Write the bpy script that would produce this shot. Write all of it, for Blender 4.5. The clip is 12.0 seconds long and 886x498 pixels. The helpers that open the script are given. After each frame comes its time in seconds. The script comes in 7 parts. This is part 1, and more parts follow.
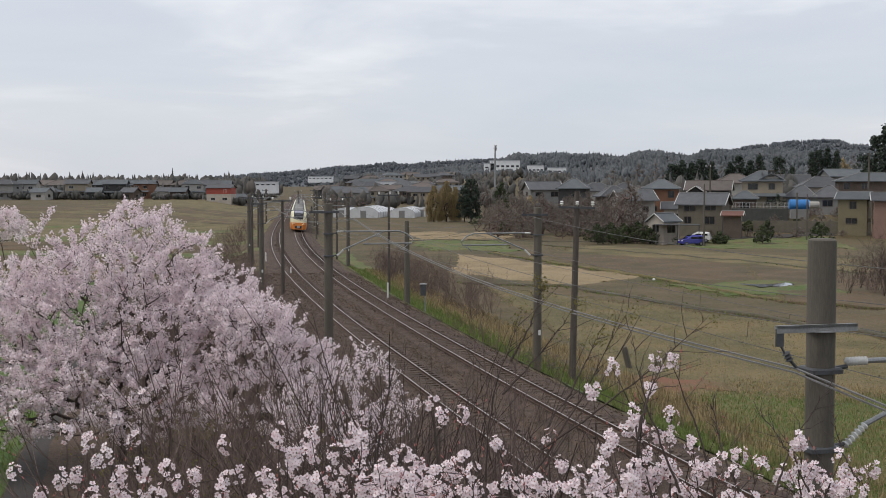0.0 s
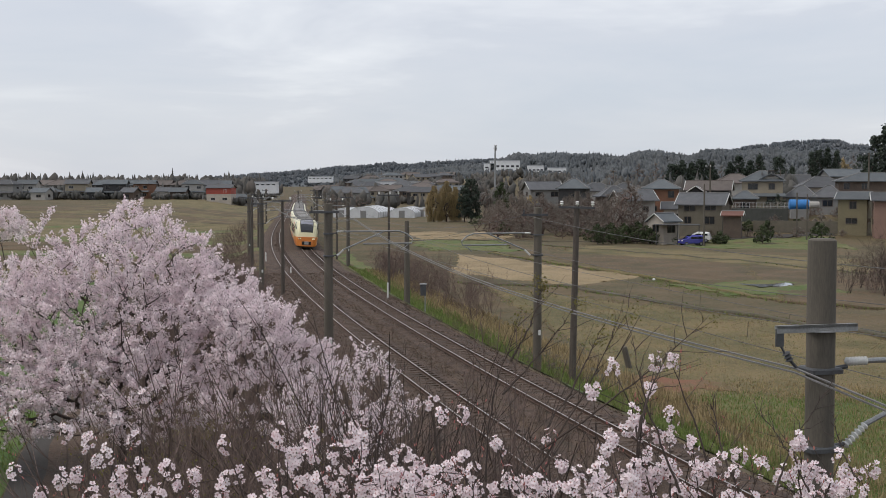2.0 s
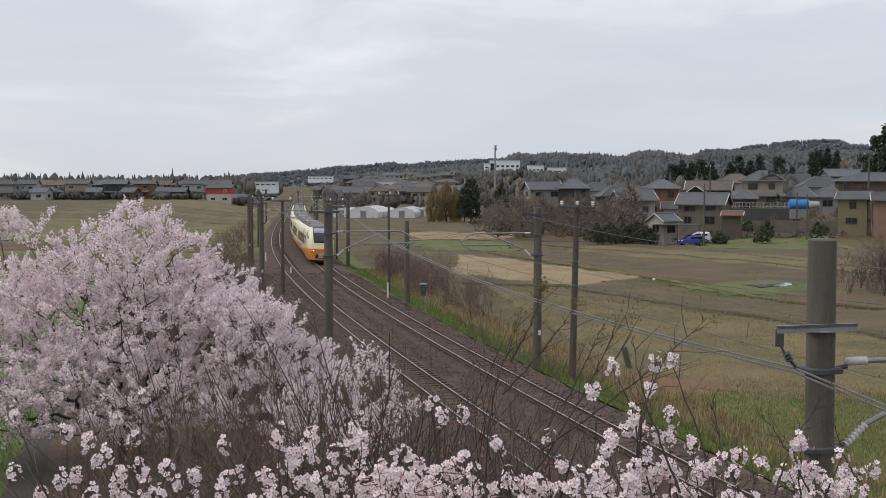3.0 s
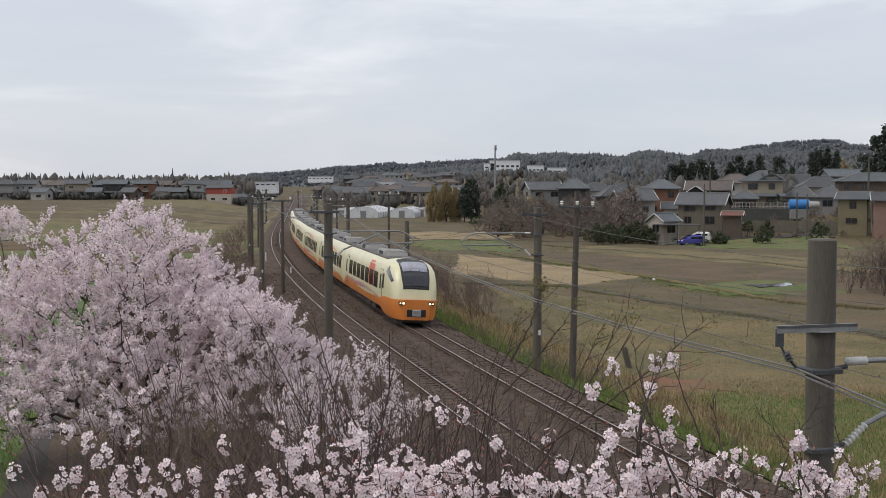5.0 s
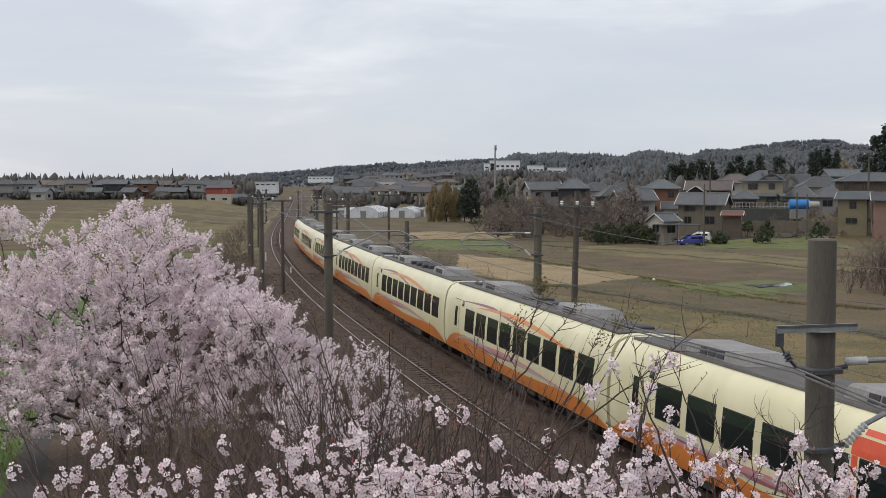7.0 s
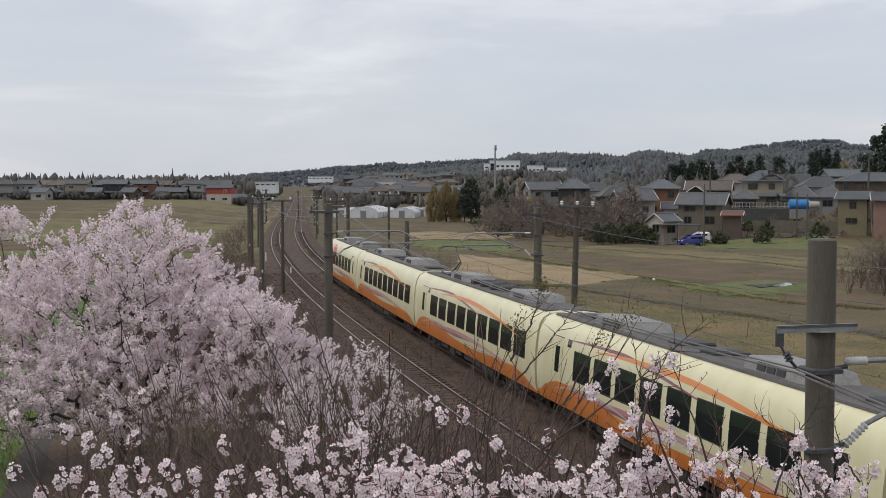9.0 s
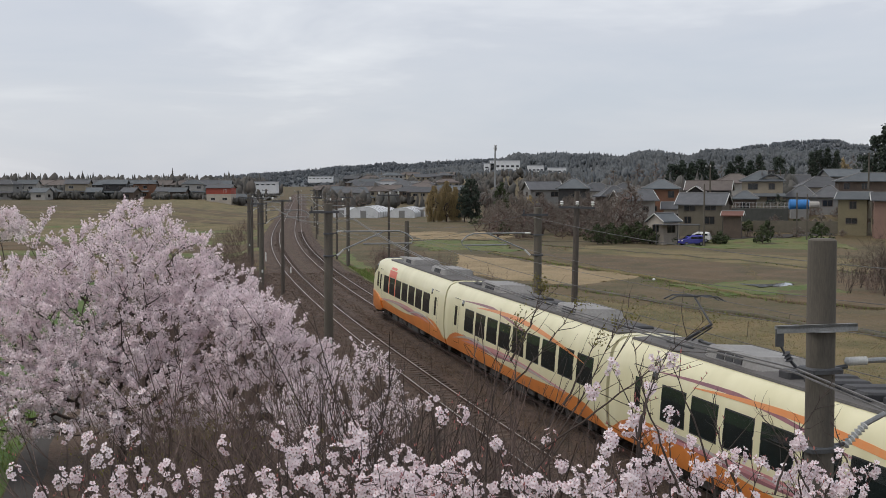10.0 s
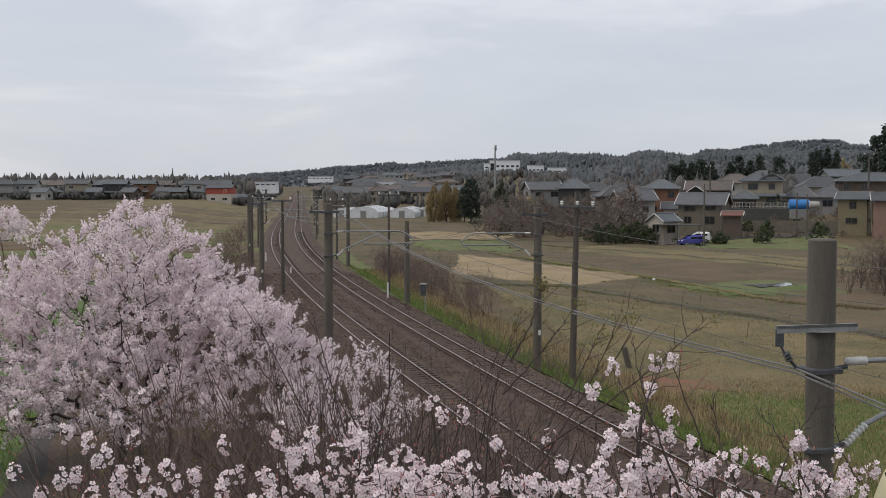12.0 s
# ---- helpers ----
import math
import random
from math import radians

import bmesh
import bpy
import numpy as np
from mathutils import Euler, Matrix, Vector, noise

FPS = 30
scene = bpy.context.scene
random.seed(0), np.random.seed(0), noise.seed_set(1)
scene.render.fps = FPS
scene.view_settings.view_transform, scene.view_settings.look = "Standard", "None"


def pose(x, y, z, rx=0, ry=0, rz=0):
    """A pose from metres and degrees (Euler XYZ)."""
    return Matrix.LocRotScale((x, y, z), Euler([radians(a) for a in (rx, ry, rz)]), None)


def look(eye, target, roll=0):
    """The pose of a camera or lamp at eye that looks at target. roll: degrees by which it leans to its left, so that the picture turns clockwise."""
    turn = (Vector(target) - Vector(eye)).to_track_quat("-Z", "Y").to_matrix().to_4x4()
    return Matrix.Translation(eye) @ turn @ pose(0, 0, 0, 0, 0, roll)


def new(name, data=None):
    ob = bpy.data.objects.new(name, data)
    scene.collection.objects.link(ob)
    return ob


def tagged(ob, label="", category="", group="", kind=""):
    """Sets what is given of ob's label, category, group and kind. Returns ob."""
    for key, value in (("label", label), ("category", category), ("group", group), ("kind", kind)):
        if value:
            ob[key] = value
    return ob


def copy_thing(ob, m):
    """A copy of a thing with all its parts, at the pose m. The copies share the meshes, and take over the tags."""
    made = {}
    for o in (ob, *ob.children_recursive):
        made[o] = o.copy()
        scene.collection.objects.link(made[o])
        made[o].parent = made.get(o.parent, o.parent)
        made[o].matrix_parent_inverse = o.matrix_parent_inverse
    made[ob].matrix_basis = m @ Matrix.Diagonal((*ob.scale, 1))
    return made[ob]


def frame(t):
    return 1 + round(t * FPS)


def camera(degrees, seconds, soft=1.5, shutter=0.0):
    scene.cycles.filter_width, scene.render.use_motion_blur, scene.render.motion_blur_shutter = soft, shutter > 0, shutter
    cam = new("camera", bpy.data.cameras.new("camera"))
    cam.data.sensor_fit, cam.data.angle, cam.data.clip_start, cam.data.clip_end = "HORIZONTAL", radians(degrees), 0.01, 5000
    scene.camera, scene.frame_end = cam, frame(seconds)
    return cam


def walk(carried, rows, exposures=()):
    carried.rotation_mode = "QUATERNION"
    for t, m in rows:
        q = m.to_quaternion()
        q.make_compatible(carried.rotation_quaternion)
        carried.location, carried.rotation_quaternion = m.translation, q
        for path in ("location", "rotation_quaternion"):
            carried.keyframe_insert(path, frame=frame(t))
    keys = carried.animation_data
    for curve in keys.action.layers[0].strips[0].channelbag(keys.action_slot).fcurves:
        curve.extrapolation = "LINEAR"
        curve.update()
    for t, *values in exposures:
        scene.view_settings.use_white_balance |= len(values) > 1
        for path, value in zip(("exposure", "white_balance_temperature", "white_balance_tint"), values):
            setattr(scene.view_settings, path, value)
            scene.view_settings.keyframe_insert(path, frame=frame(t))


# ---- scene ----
# camera: it stands still on the overbridge bank beside the line
cam = camera(40.13, 12.0, soft=0.7)
EYE = Vector((0, 0, 8.125))
TILT = 3.095
walk(cam, [(0, pose(*EYE, 90 - TILT)), (12, pose(*EYE, 90 - TILT))], [(0, 0.0), (7.2, 0.0), (8.8, -0.09), (12, -0.09)])

# ---------------------------------------------------------------- light
SUN_ELEV, SUN_AZ = radians(58), radians(-105)
world = bpy.data.worlds.new("overcast")
scene.world = world
world.use_nodes = True
wn, wl = world.node_tree.nodes, world.node_tree.links
wn.clear()
w_out = wn.new("ShaderNodeOutputWorld")
w_bg = wn.new("ShaderNodeBackground")
w_sky = wn.new("ShaderNodeTexSky")
w_sky.sky_type, w_sky.sun_disc = "NISHITA", False
w_sky.sun_elevation, w_sky.sun_rotation = SUN_ELEV, SUN_AZ
w_sky.dust_density = 1.0
w_skybg = wn.new("ShaderNodeBackground")
w_skybg.inputs["Strength"].default_value = 0.02
w_add = wn.new("ShaderNodeAddShader")
w_co = wn.new("ShaderNodeTexCoord")
w_map = wn.new("ShaderNodeMapping")
w_map.inputs["Scale"].default_value = (1.15, 0.6, 5.2)
w_map.inputs["Location"].default_value = (0.35, 0.1, 0.2)
w_map.inputs["Rotation"].default_value = (0, radians(2), 0)
w_noise = wn.new("ShaderNodeTexNoise")
w_noise.inputs["Scale"].default_value = 2.8
w_noise.inputs["Detail"].default_value = 5.0
w_noise.inputs["Roughness"].default_value = 0.54
w_noise.inputs["Distortion"].default_value = 0.35
w_ramp = wn.new("ShaderNodeValToRGB")
e = w_ramp.color_ramp.elements
e[0].position, e[0].color = 0.32, (0.555, 0.592, 0.668, 1)
e[1].position, e[1].color = 0.70, (0.82, 0.83, 0.86, 1)
m_ = w_ramp.color_ramp.elements.new(0.52)
m_.color = (0.622, 0.642, 0.702, 1)
w_bg.inputs["Strength"].default_value = 0.96
w_sep = wn.new("ShaderNodeSeparateXYZ")
w_min = wn.new("ShaderNodeMath")
w_min.operation = "MINIMUM"
w_min.inputs[1].default_value = 0.16
w_lift = wn.new("ShaderNodeMath")
w_lift.operation = "MULTIPLY_ADD"
w_lift.inputs[1].default_value = 1.0
w_sum = wn.new("ShaderNodeMath")
w_sum.operation = "SUBTRACT"
w_sum.inputs[1].default_value = 0.085
wl.new(w_co.outputs["Generated"], w_sep.inputs[0])
wl.new(w_sep.outputs["Z"], w_min.inputs[0])
wl.new(w_min.outputs[0], w_lift.inputs[0])
wl.new(w_noise.outputs["Fac"], w_lift.inputs[2])
wl.new(w_lift.outputs[0], w_sum.inputs[0])
for a, b in ((w_co.outputs["Generated"], w_map.inputs["Vector"]), (w_map.outputs["Vector"], w_noise.inputs["Vector"]),
             (w_sum.outputs[0], w_ramp.inputs["Fac"]), (w_ramp.outputs["Color"], w_bg.inputs["Color"]),
             (w_sky.outputs["Color"], w_skybg.inputs["Color"]), (w_bg.outputs["Background"], w_add.inputs[0]),
             (w_skybg.outputs["Background"], w_add.inputs[1]), (w_add.outputs["Shader"], w_out.inputs["Surface"])):
    wl.new(a, b)
sun = new("sun", bpy.data.lights.new("sun", "SUN"))
sun.data.energy, sun.data.angle, sun.data.color = 1.55, radians(30), (1, 0.93, 0.84)
sun.matrix_basis = look((0, 0, 80), (-60 * math.sin(SUN_AZ) * math.cos(SUN_ELEV), -60 * math.cos(SUN_AZ) * math.cos(SUN_ELEV), 80 - 60 * math.sin(SUN_ELEV)))


# ---------------------------------------------------------------- materials
def surf(name, c1, c2=None, scale=3.0, rough=0.8, bump=0.0, metal=0.0, fine=8.0, space="Object", spread=0.0, spec=0.5, dist=0.02, stretch=None, island=0.0, soft=0.14):
    """Two-scale mottled surface between c1 and c2; spread varies from object to object, island from piece to piece."""
    m = bpy.data.materials.new(name)
    m.use_nodes = True
    nt = m.node_tree
    n, l = nt.nodes, nt.links
    b = n["Principled BSDF"]
    b.inputs["Roughness"].default_value = rough
    b.inputs["Metallic"].default_value = metal
    b.inputs["Specular IOR Level"].default_value = spec
    c2 = c2 or tuple(x * 0.75 for x in c1)
    if space == "World":
        src = n.new("ShaderNodeNewGeometry").outputs["Position"]
    else:
        src = n.new("ShaderNodeTexCoord").outputs["Object"]
    if stretch:
        mp = n.new("ShaderNodeMapping")
        mp.inputs["Scale"].default_value = stretch
        l.new(src, mp.inputs["Vector"])
        src = mp.outputs["Vector"]
    a = n.new("ShaderNodeTexNoise")
    a.inputs["Scale"].default_value, a.inputs["Detail"].default_value = scale, 4
    f_ = n.new("ShaderNodeTexNoise")
    f_.inputs["Scale"].default_value, f_.inputs["Detail"].default_value = scale * fine, 3
    l.new(src, a.inputs["Vector"])
    l.new(src, f_.inputs["Vector"])
    mx = n.new("ShaderNodeMix")
    mx.inputs["Factor"].default_value = 0.45
    l.new(a.outputs["Fac"], mx.inputs["A"])
    l.new(f_.outputs["Fac"], mx.inputs["B"])
    rp = n.new("ShaderNodeValToRGB")
    rp.color_ramp.elements[0].position, rp.color_ramp.elements[0].color = 0.5 - soft, (*c1, 1)
    rp.color_ramp.elements[1].position, rp.color_ramp.elements[1].color = 0.5 + soft, (*c2, 1)
    l.new(mx.outputs["Result"], rp.inputs["Fac"])
    col = rp.outputs["Color"]
    for amount, node, sock in ((spread, "ShaderNodeObjectInfo", "Random"), (island, "ShaderNodeNewGeometry", "Random Per Island")):
        if amount:
            o = n.new(node)
            mr = n.new("ShaderNodeMapRange")
            mr.inputs["To Min"].default_value, mr.inputs["To Max"].default_value = 1 - amount, 1 + amount
            l.new(o.outputs[sock], mr.inputs["Value"])
            hs = n.new("ShaderNodeHueSaturation")
            l.new(mr.outputs["Result"], hs.inputs["Value"])
            l.new(col, hs.inputs["Color"])
            col = hs.outputs["Color"]
    l.new(col, b.inputs["Base Color"])
    if bump:
        bp = n.new("ShaderNodeBump")
        bp.inputs["Strength"].default_value, bp.inputs["Distance"].default_value = bump, dist
        l.new(f_.outputs["Fac"], bp.inputs["Height"])
        l.new(bp.outputs["Normal"], b.inputs["Normal"])
    return m


def glass(name, col, rough=0.05):
    """Dark tinted window glass with a sharp gloss."""
    m = surf(name, col, tuple(c * 0.6 for c in col), 0.8, rough, spec=0.7)
    return m


def glow(name, col, strength):
    m = bpy.data.materials.new(name)
    m.use_nodes = True
    b = m.node_tree.nodes["Principled BSDF"]
    b.inputs["Base Color"].default_value = (*col, 1)
    b.inputs["Emission Color"].default_value = (*col, 1)
    b.inputs["Emission Strength"].default_value = strength
    return m


def leafy(name, c1, c2, island=0.25, through_=0.25, scale=0.6):
    """Thin petals or leaves that let some light through."""
    m = surf(name, c1, c2, scale, 0.7, space="World", island=island, spec=0.2)
    n, l = m.node_tree.nodes, m.node_tree.links
    b = n["Principled BSDF"]
    t = n.new("ShaderNodeBsdfTranslucent")
    l.new(b.inputs["Base Color"].links[0].from_socket, t.inputs["Color"])
    ms = n.new("ShaderNodeMixShader")
    ms.inputs[0].default_value = through_
    l.new(b.outputs[0], ms.inputs[1])
    l.new(t.outputs[0], ms.inputs[2])
    l.new(ms.outputs[0], n["Material Output"].inputs["Surface"])
    return m


# ---------------------------------------------------------------- mesh building
class Geo:
    """Collects vertices and faces of one mesh."""

    def __init__(self):
        self.v, self.f, self.mi, self.cur = [], [], [], 0

    def add(self, vs, fs):
        k = len(self.v)
        self.v += [tuple(p) for p in vs]
        self.f += [tuple(i + k for i in q) for q in fs]
        self.mi += [self.cur] * len(fs)
        return self

    def box(self, x0, y0, z0, x1, y1, z1, m=None, ch=0.0):
        """A box, its upright and top edges chamfered by ch."""
        if ch:
            ring = [(x0 + ch, y0), (x1 - ch, y0), (x1, y0 + ch), (x1, y1 - ch), (x1 - ch, y1), (x0 + ch, y1), (x0, y1 - ch), (x0, y0 + ch)]
            cx, cy = (x0 + x1) / 2, (y0 + y1) / 2
            sx, sy = 1 - 2 * ch / abs(x1 - x0), 1 - 2 * ch / abs(y1 - y0)
            vs = [(*p, z0) for p in ring] + [(*p, z1 - ch) for p in ring] + [(cx + (p[0] - cx) * sx, cy + (p[1] - cy) * sy, z1) for p in ring]
            fs = [(i + 8 * k, (i + 1) % 8 + 8 * k, (i + 1) % 8 + 8 * k + 8, i + 8 * k + 8) for k in (0, 1) for i in range(8)]
            fs += [tuple(range(7, -1, -1)), tuple(range(16, 24))]
        else:
            vs = [(x, y, z) for z in (z0, z1) for x, y in ((x0, y0), (x1, y0), (x1, y1), (x0, y1))]
            fs = [(3, 2, 1, 0), (4, 5, 6, 7), (0, 1, 5, 4), (1, 2, 6, 5), (2, 3, 7, 6), (3, 0, 4, 7)]
        if m is not None:
            vs = [m @ Vector(p) for p in vs]
        return self.add(vs, fs)

    def tube(self, p, q, r0, r1=None, n=6, cap=True):
        p, q = Vector(p), Vector(q)
        r1 = r0 if r1 is None else r1
        d = (q - p)
        if d.length < 1e-6:
            return self
        d.normalize()
        a = d.cross(Vector((0, 0, 1)) if abs(d.z) < 0.9 else Vector((1, 0, 0))).normalized()
        b = d.cross(a)
        vs = []
        for c, r in ((p, r0), (q, r1)):
            for i in range(n):
                t = 2 * math.pi * i / n
                vs.append(c + (a * math.cos(t) + b * math.sin(t)) * r)
        fs = [(i, (i + 1) % n, n + (i + 1) % n, n + i) for i in range(n)]
        if cap:
            fs += [tuple(range(n - 1, -1, -1)), tuple(range(n, 2 * n))]
        return self.add(vs, fs)

    def path(self, pts, r, n=6):
        """One continuous tube through the points."""
        pts = [Vector(p) for p in pts]
        rings = []
        up = Vector((0, 0, 1))
        for i, p in enumerate(pts):
            d = (pts[min(i + 1, len(pts) - 1)] - pts[max(i - 1, 0)]).normalized()
            a = d.cross(up if abs(d.z) < 0.97 else Vector((0, 1, 0))).normalized()
            if rings and a.dot(last) < 0:
                a = -a
            last = a
            b = d.cross(a)
            rings.append([p + (a * math.cos(2 * math.pi * k / n) + b * math.sin(2 * math.pi * k / n)) * r for k in range(n)])
        return self.loft(rings)

    def loft(self, rings, closed=True, caps=True):
        n = len(rings[0])
        vs = [p for r in rings for p in r]
        fs = []
        for k in range(len(rings) - 1):
            for i in range(n if closed else n - 1):
                j = (i + 1) % n
                fs.append((k * n + i, k * n + j, (k + 1) * n + j, (k + 1) * n + i))
        if caps:
            fs += [tuple(range(n - 1, -1, -1)), tuple(range((len(rings) - 1) * n, len(rings) * n))]
        return self.add(vs, fs)

    def lathe(self, prof, c=(0, 0, 0), n=10):
        return self.loft([[(c[0] + r * math.cos(2 * math.pi * i / n), c[1] + r * math.sin(2 * math.pi * i / n), c[2] + z) for i in range(n)] for r, z in prof])

    def mesh(self, name, mats, smooth=False):
        me = bpy.data.meshes.new(name)
        me.from_pydata(self.v, [], self.f)
        for m in mats if isinstance(mats, (list, tuple)) else [mats]:
            me.materials.append(m)
        if any(self.mi):
            me.polygons.foreach_set("material_index", self.mi)
        if smooth:
            me.polygons.foreach_set("use_smooth", [True] * len(me.polygons))
        me.update()
        return me


def part(name, geo, material, parent=None, label="", smooth=False, m=None):
    """Links a Geo (or a ready mesh) as one mesh object, under parent where there is one."""
    me = geo if isinstance(geo, bpy.types.Mesh) else geo.mesh(name, material, smooth)
    ob = new(name, me)
    ob.parent = parent
    if m is not None:
        ob.matrix_basis = m
    return tagged(ob, label)


def thing(name, m, label, category, group="", kind=""):
    """An Empty at the base of a thing."""
    ob = new(name)
    ob.empty_display_size = 0.3
    ob.matrix_basis = m
    return tagged(ob, label, category, group, kind)


def edge_smooth(ob, angle=35):
    """Rounded shading that keeps edges sharper than the angle."""
    me = ob.data
    me.polygons.foreach_set("use_smooth", [True] * len(me.polygons))
    me.set_sharp_from_angle(angle=radians(angle))
    return ob


# ---------------------------------------------------------------- the line's course
STEP = 0.5
U0 = -300.0
_u = np.arange(U0, 1600, STEP)
_k = 0.00081173 * np.clip((254.1 - (_u + 40)) / (254.1 - 145.41), 0, 1)
_th = np.cumsum(_k) * STEP
_i0 = int(round(-U0 / STEP))
_th = math.atan(-0.25034) + _th - _th[_i0]
_x = np.cumsum(np.sin(_th)) * STEP
_y = np.cumsum(np.cos(_th)) * STEP
_x += 5.3401 - _x[_i0]
_y += 40 - _y[_i0]
GAUGE, APART, CANT = 1.067, 3.609, 0.0266


def spine(u, off=0.0):
    """Place and heading of the near-side line at length u, off metres to its outer side."""
    x, y, th = np.interp(u, _u, _x), np.interp(u, _u, _y), np.interp(u, _u, _th)
    return float(x + off * math.cos(th)), float(y - off * math.sin(th)), float(th)


def rail_offset(x, y):
    """Distance from the middle between the two lines, positive on the field side."""
    return (x - np.interp(y, _y, _x)) * np.cos(np.interp(y, _y, _th)) + APART / 2


def smooth01(a, b, v):
    t = np.clip((v - a) / (b - a), 0, 1)
    return t * t * (3 - 2 * t)


def at_y(y, off):
    """Point with that off at that y."""
    u = float(np.interp(y, _y, _u))
    for _ in range(4):
        u += y - spine(u, off)[1]
    return spine(u, off)


FIELD = -1.3


def ground_z(x, y):
    x, y = np.asarray(x, float), np.asarray(y, float)
    d = rail_offset(x, y)
    bed = np.where(d > 0, smooth01(4.0, 6.6, d), smooth01(4.4, 7.5, -d))
    z = -0.42 + bed * (FIELD + 0.42)
    far = np.where(d > 0, smooth01(186, 255, y) * 4.6 * smooth01(15, 60, x) + smooth01(255, 900, y) * 6 * smooth01(20, 200, x), np.clip((y - 110) / 370, 0, 1) * 3.3 * smooth01(10, 40, -d))
    town = smooth01(480, 1100, y) * 13 * smooth01(14, 60, d) * smooth01(160, 20, x)
    z = z + far + town
    bank = smooth01(19, 1, y) * smooth01(5.5, 11, -d) * 7.0 * smooth01(-200, -60, y)
    z = z + bank
    rough = 0.10 * np.sin(x * 0.61 + 1.3 * np.sin(y * 0.37)) * np.sin(y * 0.53 + 0.7 * np.sin(x * 0.29)) * smooth01(4.5, 9, np.abs(d))
    return z + rough


def gz(x, y):
    return float(ground_z(x, y))

# ---------------------------------------------------------------- palette
M_SOIL = surf("bare_soil_and_dry_grass", (0.118, 0.083, 0.041), (0.066, 0.057, 0.022), 0.12, 0.95, 0.8, fine=22, space="World", dist=0.1, soft=0.08)
M_STRAW = surf("dry_straw_field", (0.31, 0.232, 0.132), (0.205, 0.155, 0.082), 0.2, 0.95, 0.8, fine=22, space="World", dist=0.1, soft=0.09)
M_STRAW2 = surf("olive_stubble_field", (0.182, 0.136, 0.063), (0.084, 0.079, 0.03), 0.24, 0.95, 0.8, fine=20, space="World", dist=0.1, soft=0.09)
M_EARTH = surf("brown_tilled_earth", (0.122, 0.08, 0.043), (0.068, 0.055, 0.026), 0.2, 0.95, 0.8, fine=18, space="World", dist=0.1, soft=0.09)
M_RUST_EARTH = surf("red_brown_earth", (0.20, 0.088, 0.052), (0.12, 0.09, 0.04), 0.5, 0.95, 0.7, fine=9, space="World", soft=0.08)
M_GRASS = surf("spring_grass_ground", (0.07, 0.11, 0.022), (0.14, 0.128, 0.05), 0.3, 0.95, 0.7, fine=16, space="World", dist=0.08, soft=0.09)
M_LAWN = surf("fresh_green_verge", (0.055, 0.105, 0.016), (0.09, 0.125, 0.03), 0.4, 0.95, 0.7, fine=16, space="World", dist=0.08, soft=0.09)
M_DITCH = surf("dark_ditch_bank", (0.07, 0.065, 0.045), (0.11, 0.09, 0.06), 0.8, 0.95, 0.4, fine=8, space="World")
M_ASPHALT = surf("worn_asphalt", (0.085, 0.078, 0.072), (0.055, 0.051, 0.048), 0.5, 1.0, 0.5, fine=30, space="World", dist=0.02, spec=0.15)
M_BALLAST = surf("brown_ballast", (0.108, 0.07, 0.05), (0.046, 0.03, 0.022), 1.4, 0.95, 1.0, fine=10, space="World", dist=0.08, soft=0.09)
M_STONE = surf("ballast_stone", (0.158, 0.112, 0.084), (0.06, 0.041, 0.031), 3, 0.95, space="World", island=0.45)
M_SLEEPER = surf("weathered_sleeper", (0.105, 0.073, 0.055), (0.06, 0.042, 0.033), 4, 0.9, 0.4, spread=0.3)
M_RAILSIDE = surf("rusty_rail_side", (0.09, 0.05, 0.033), (0.06, 0.035, 0.025), 6, 0.85, space="World")
M_RAILTOP = surf("polished_rail_head", (0.46, 0.425, 0.395), (0.32, 0.29, 0.27), 3, 0.36, metal=0.9, space="World")
M_CONCRETE = surf("mast_concrete", (0.128, 0.112, 0.09), (0.08, 0.071, 0.058), 1.6, 0.9, 0.25, fine=14, stretch=(3, 3, 0.5), space="World", dist=0.01)
M_POLEWOOD = surf("tarred_pole_wood", (0.11, 0.093, 0.077), (0.06, 0.05, 0.043), 2, 0.9, 0.4, stretch=(6, 6, 0.5), space="World")
M_GALV = surf("galvanised_steel", (0.33, 0.34, 0.34), (0.23, 0.235, 0.235), 5, 0.5, metal=0.5, space="World")
M_DARKSTEEL = surf("dark_painted_steel", (0.09, 0.095, 0.10), (0.06, 0.06, 0.065), 5, 0.6, metal=0.3, space="World")
M_WIRE = surf("bare_wire", (0.16, 0.155, 0.15), (0.11, 0.105, 0.10), 3, 0.5, metal=0.5, space="World")
M_FEEDER = surf("aluminium_feeder_wire", (0.22, 0.215, 0.21), (0.15, 0.147, 0.143), 3, 0.5, metal=0.4, space="World")
M_PORCELAIN = surf("white_porcelain", (0.74, 0.74, 0.72), (0.60, 0.60, 0.57), 6, 0.25, space="World")

M_ROOFGREY = surf("train_roof_grey", (0.125, 0.118, 0.112), (0.08, 0.075, 0.072), 1.3, 0.7, 0.1, stretch=(1, 4, 1), spec=0.3)
M_AC = surf("roof_unit_grey", (0.27, 0.262, 0.25), (0.18, 0.174, 0.165), 1.6, 0.5, spec=0.4)
M_ACDARK = surf("roof_grille_dark", (0.05, 0.05, 0.055), (0.03, 0.03, 0.03), 4, 0.7)
M_TGLASS = glass("train_side_glass", (0.012, 0.02, 0.02), 0.06)
M_WIND = glass("windscreen_glass", (0.035, 0.036, 0.042), 0.05)
M_SEAL = surf("black_rubber_seal", (0.02, 0.02, 0.02), None, 4, 0.6)
M_UNDER = surf("underframe_grime", (0.045, 0.038, 0.033), (0.025, 0.022, 0.02), 2, 0.85, 0.3)
M_WHEEL = surf("wheel_steel", (0.12, 0.10, 0.09), (0.07, 0.06, 0.05), 5, 0.5, metal=0.7)
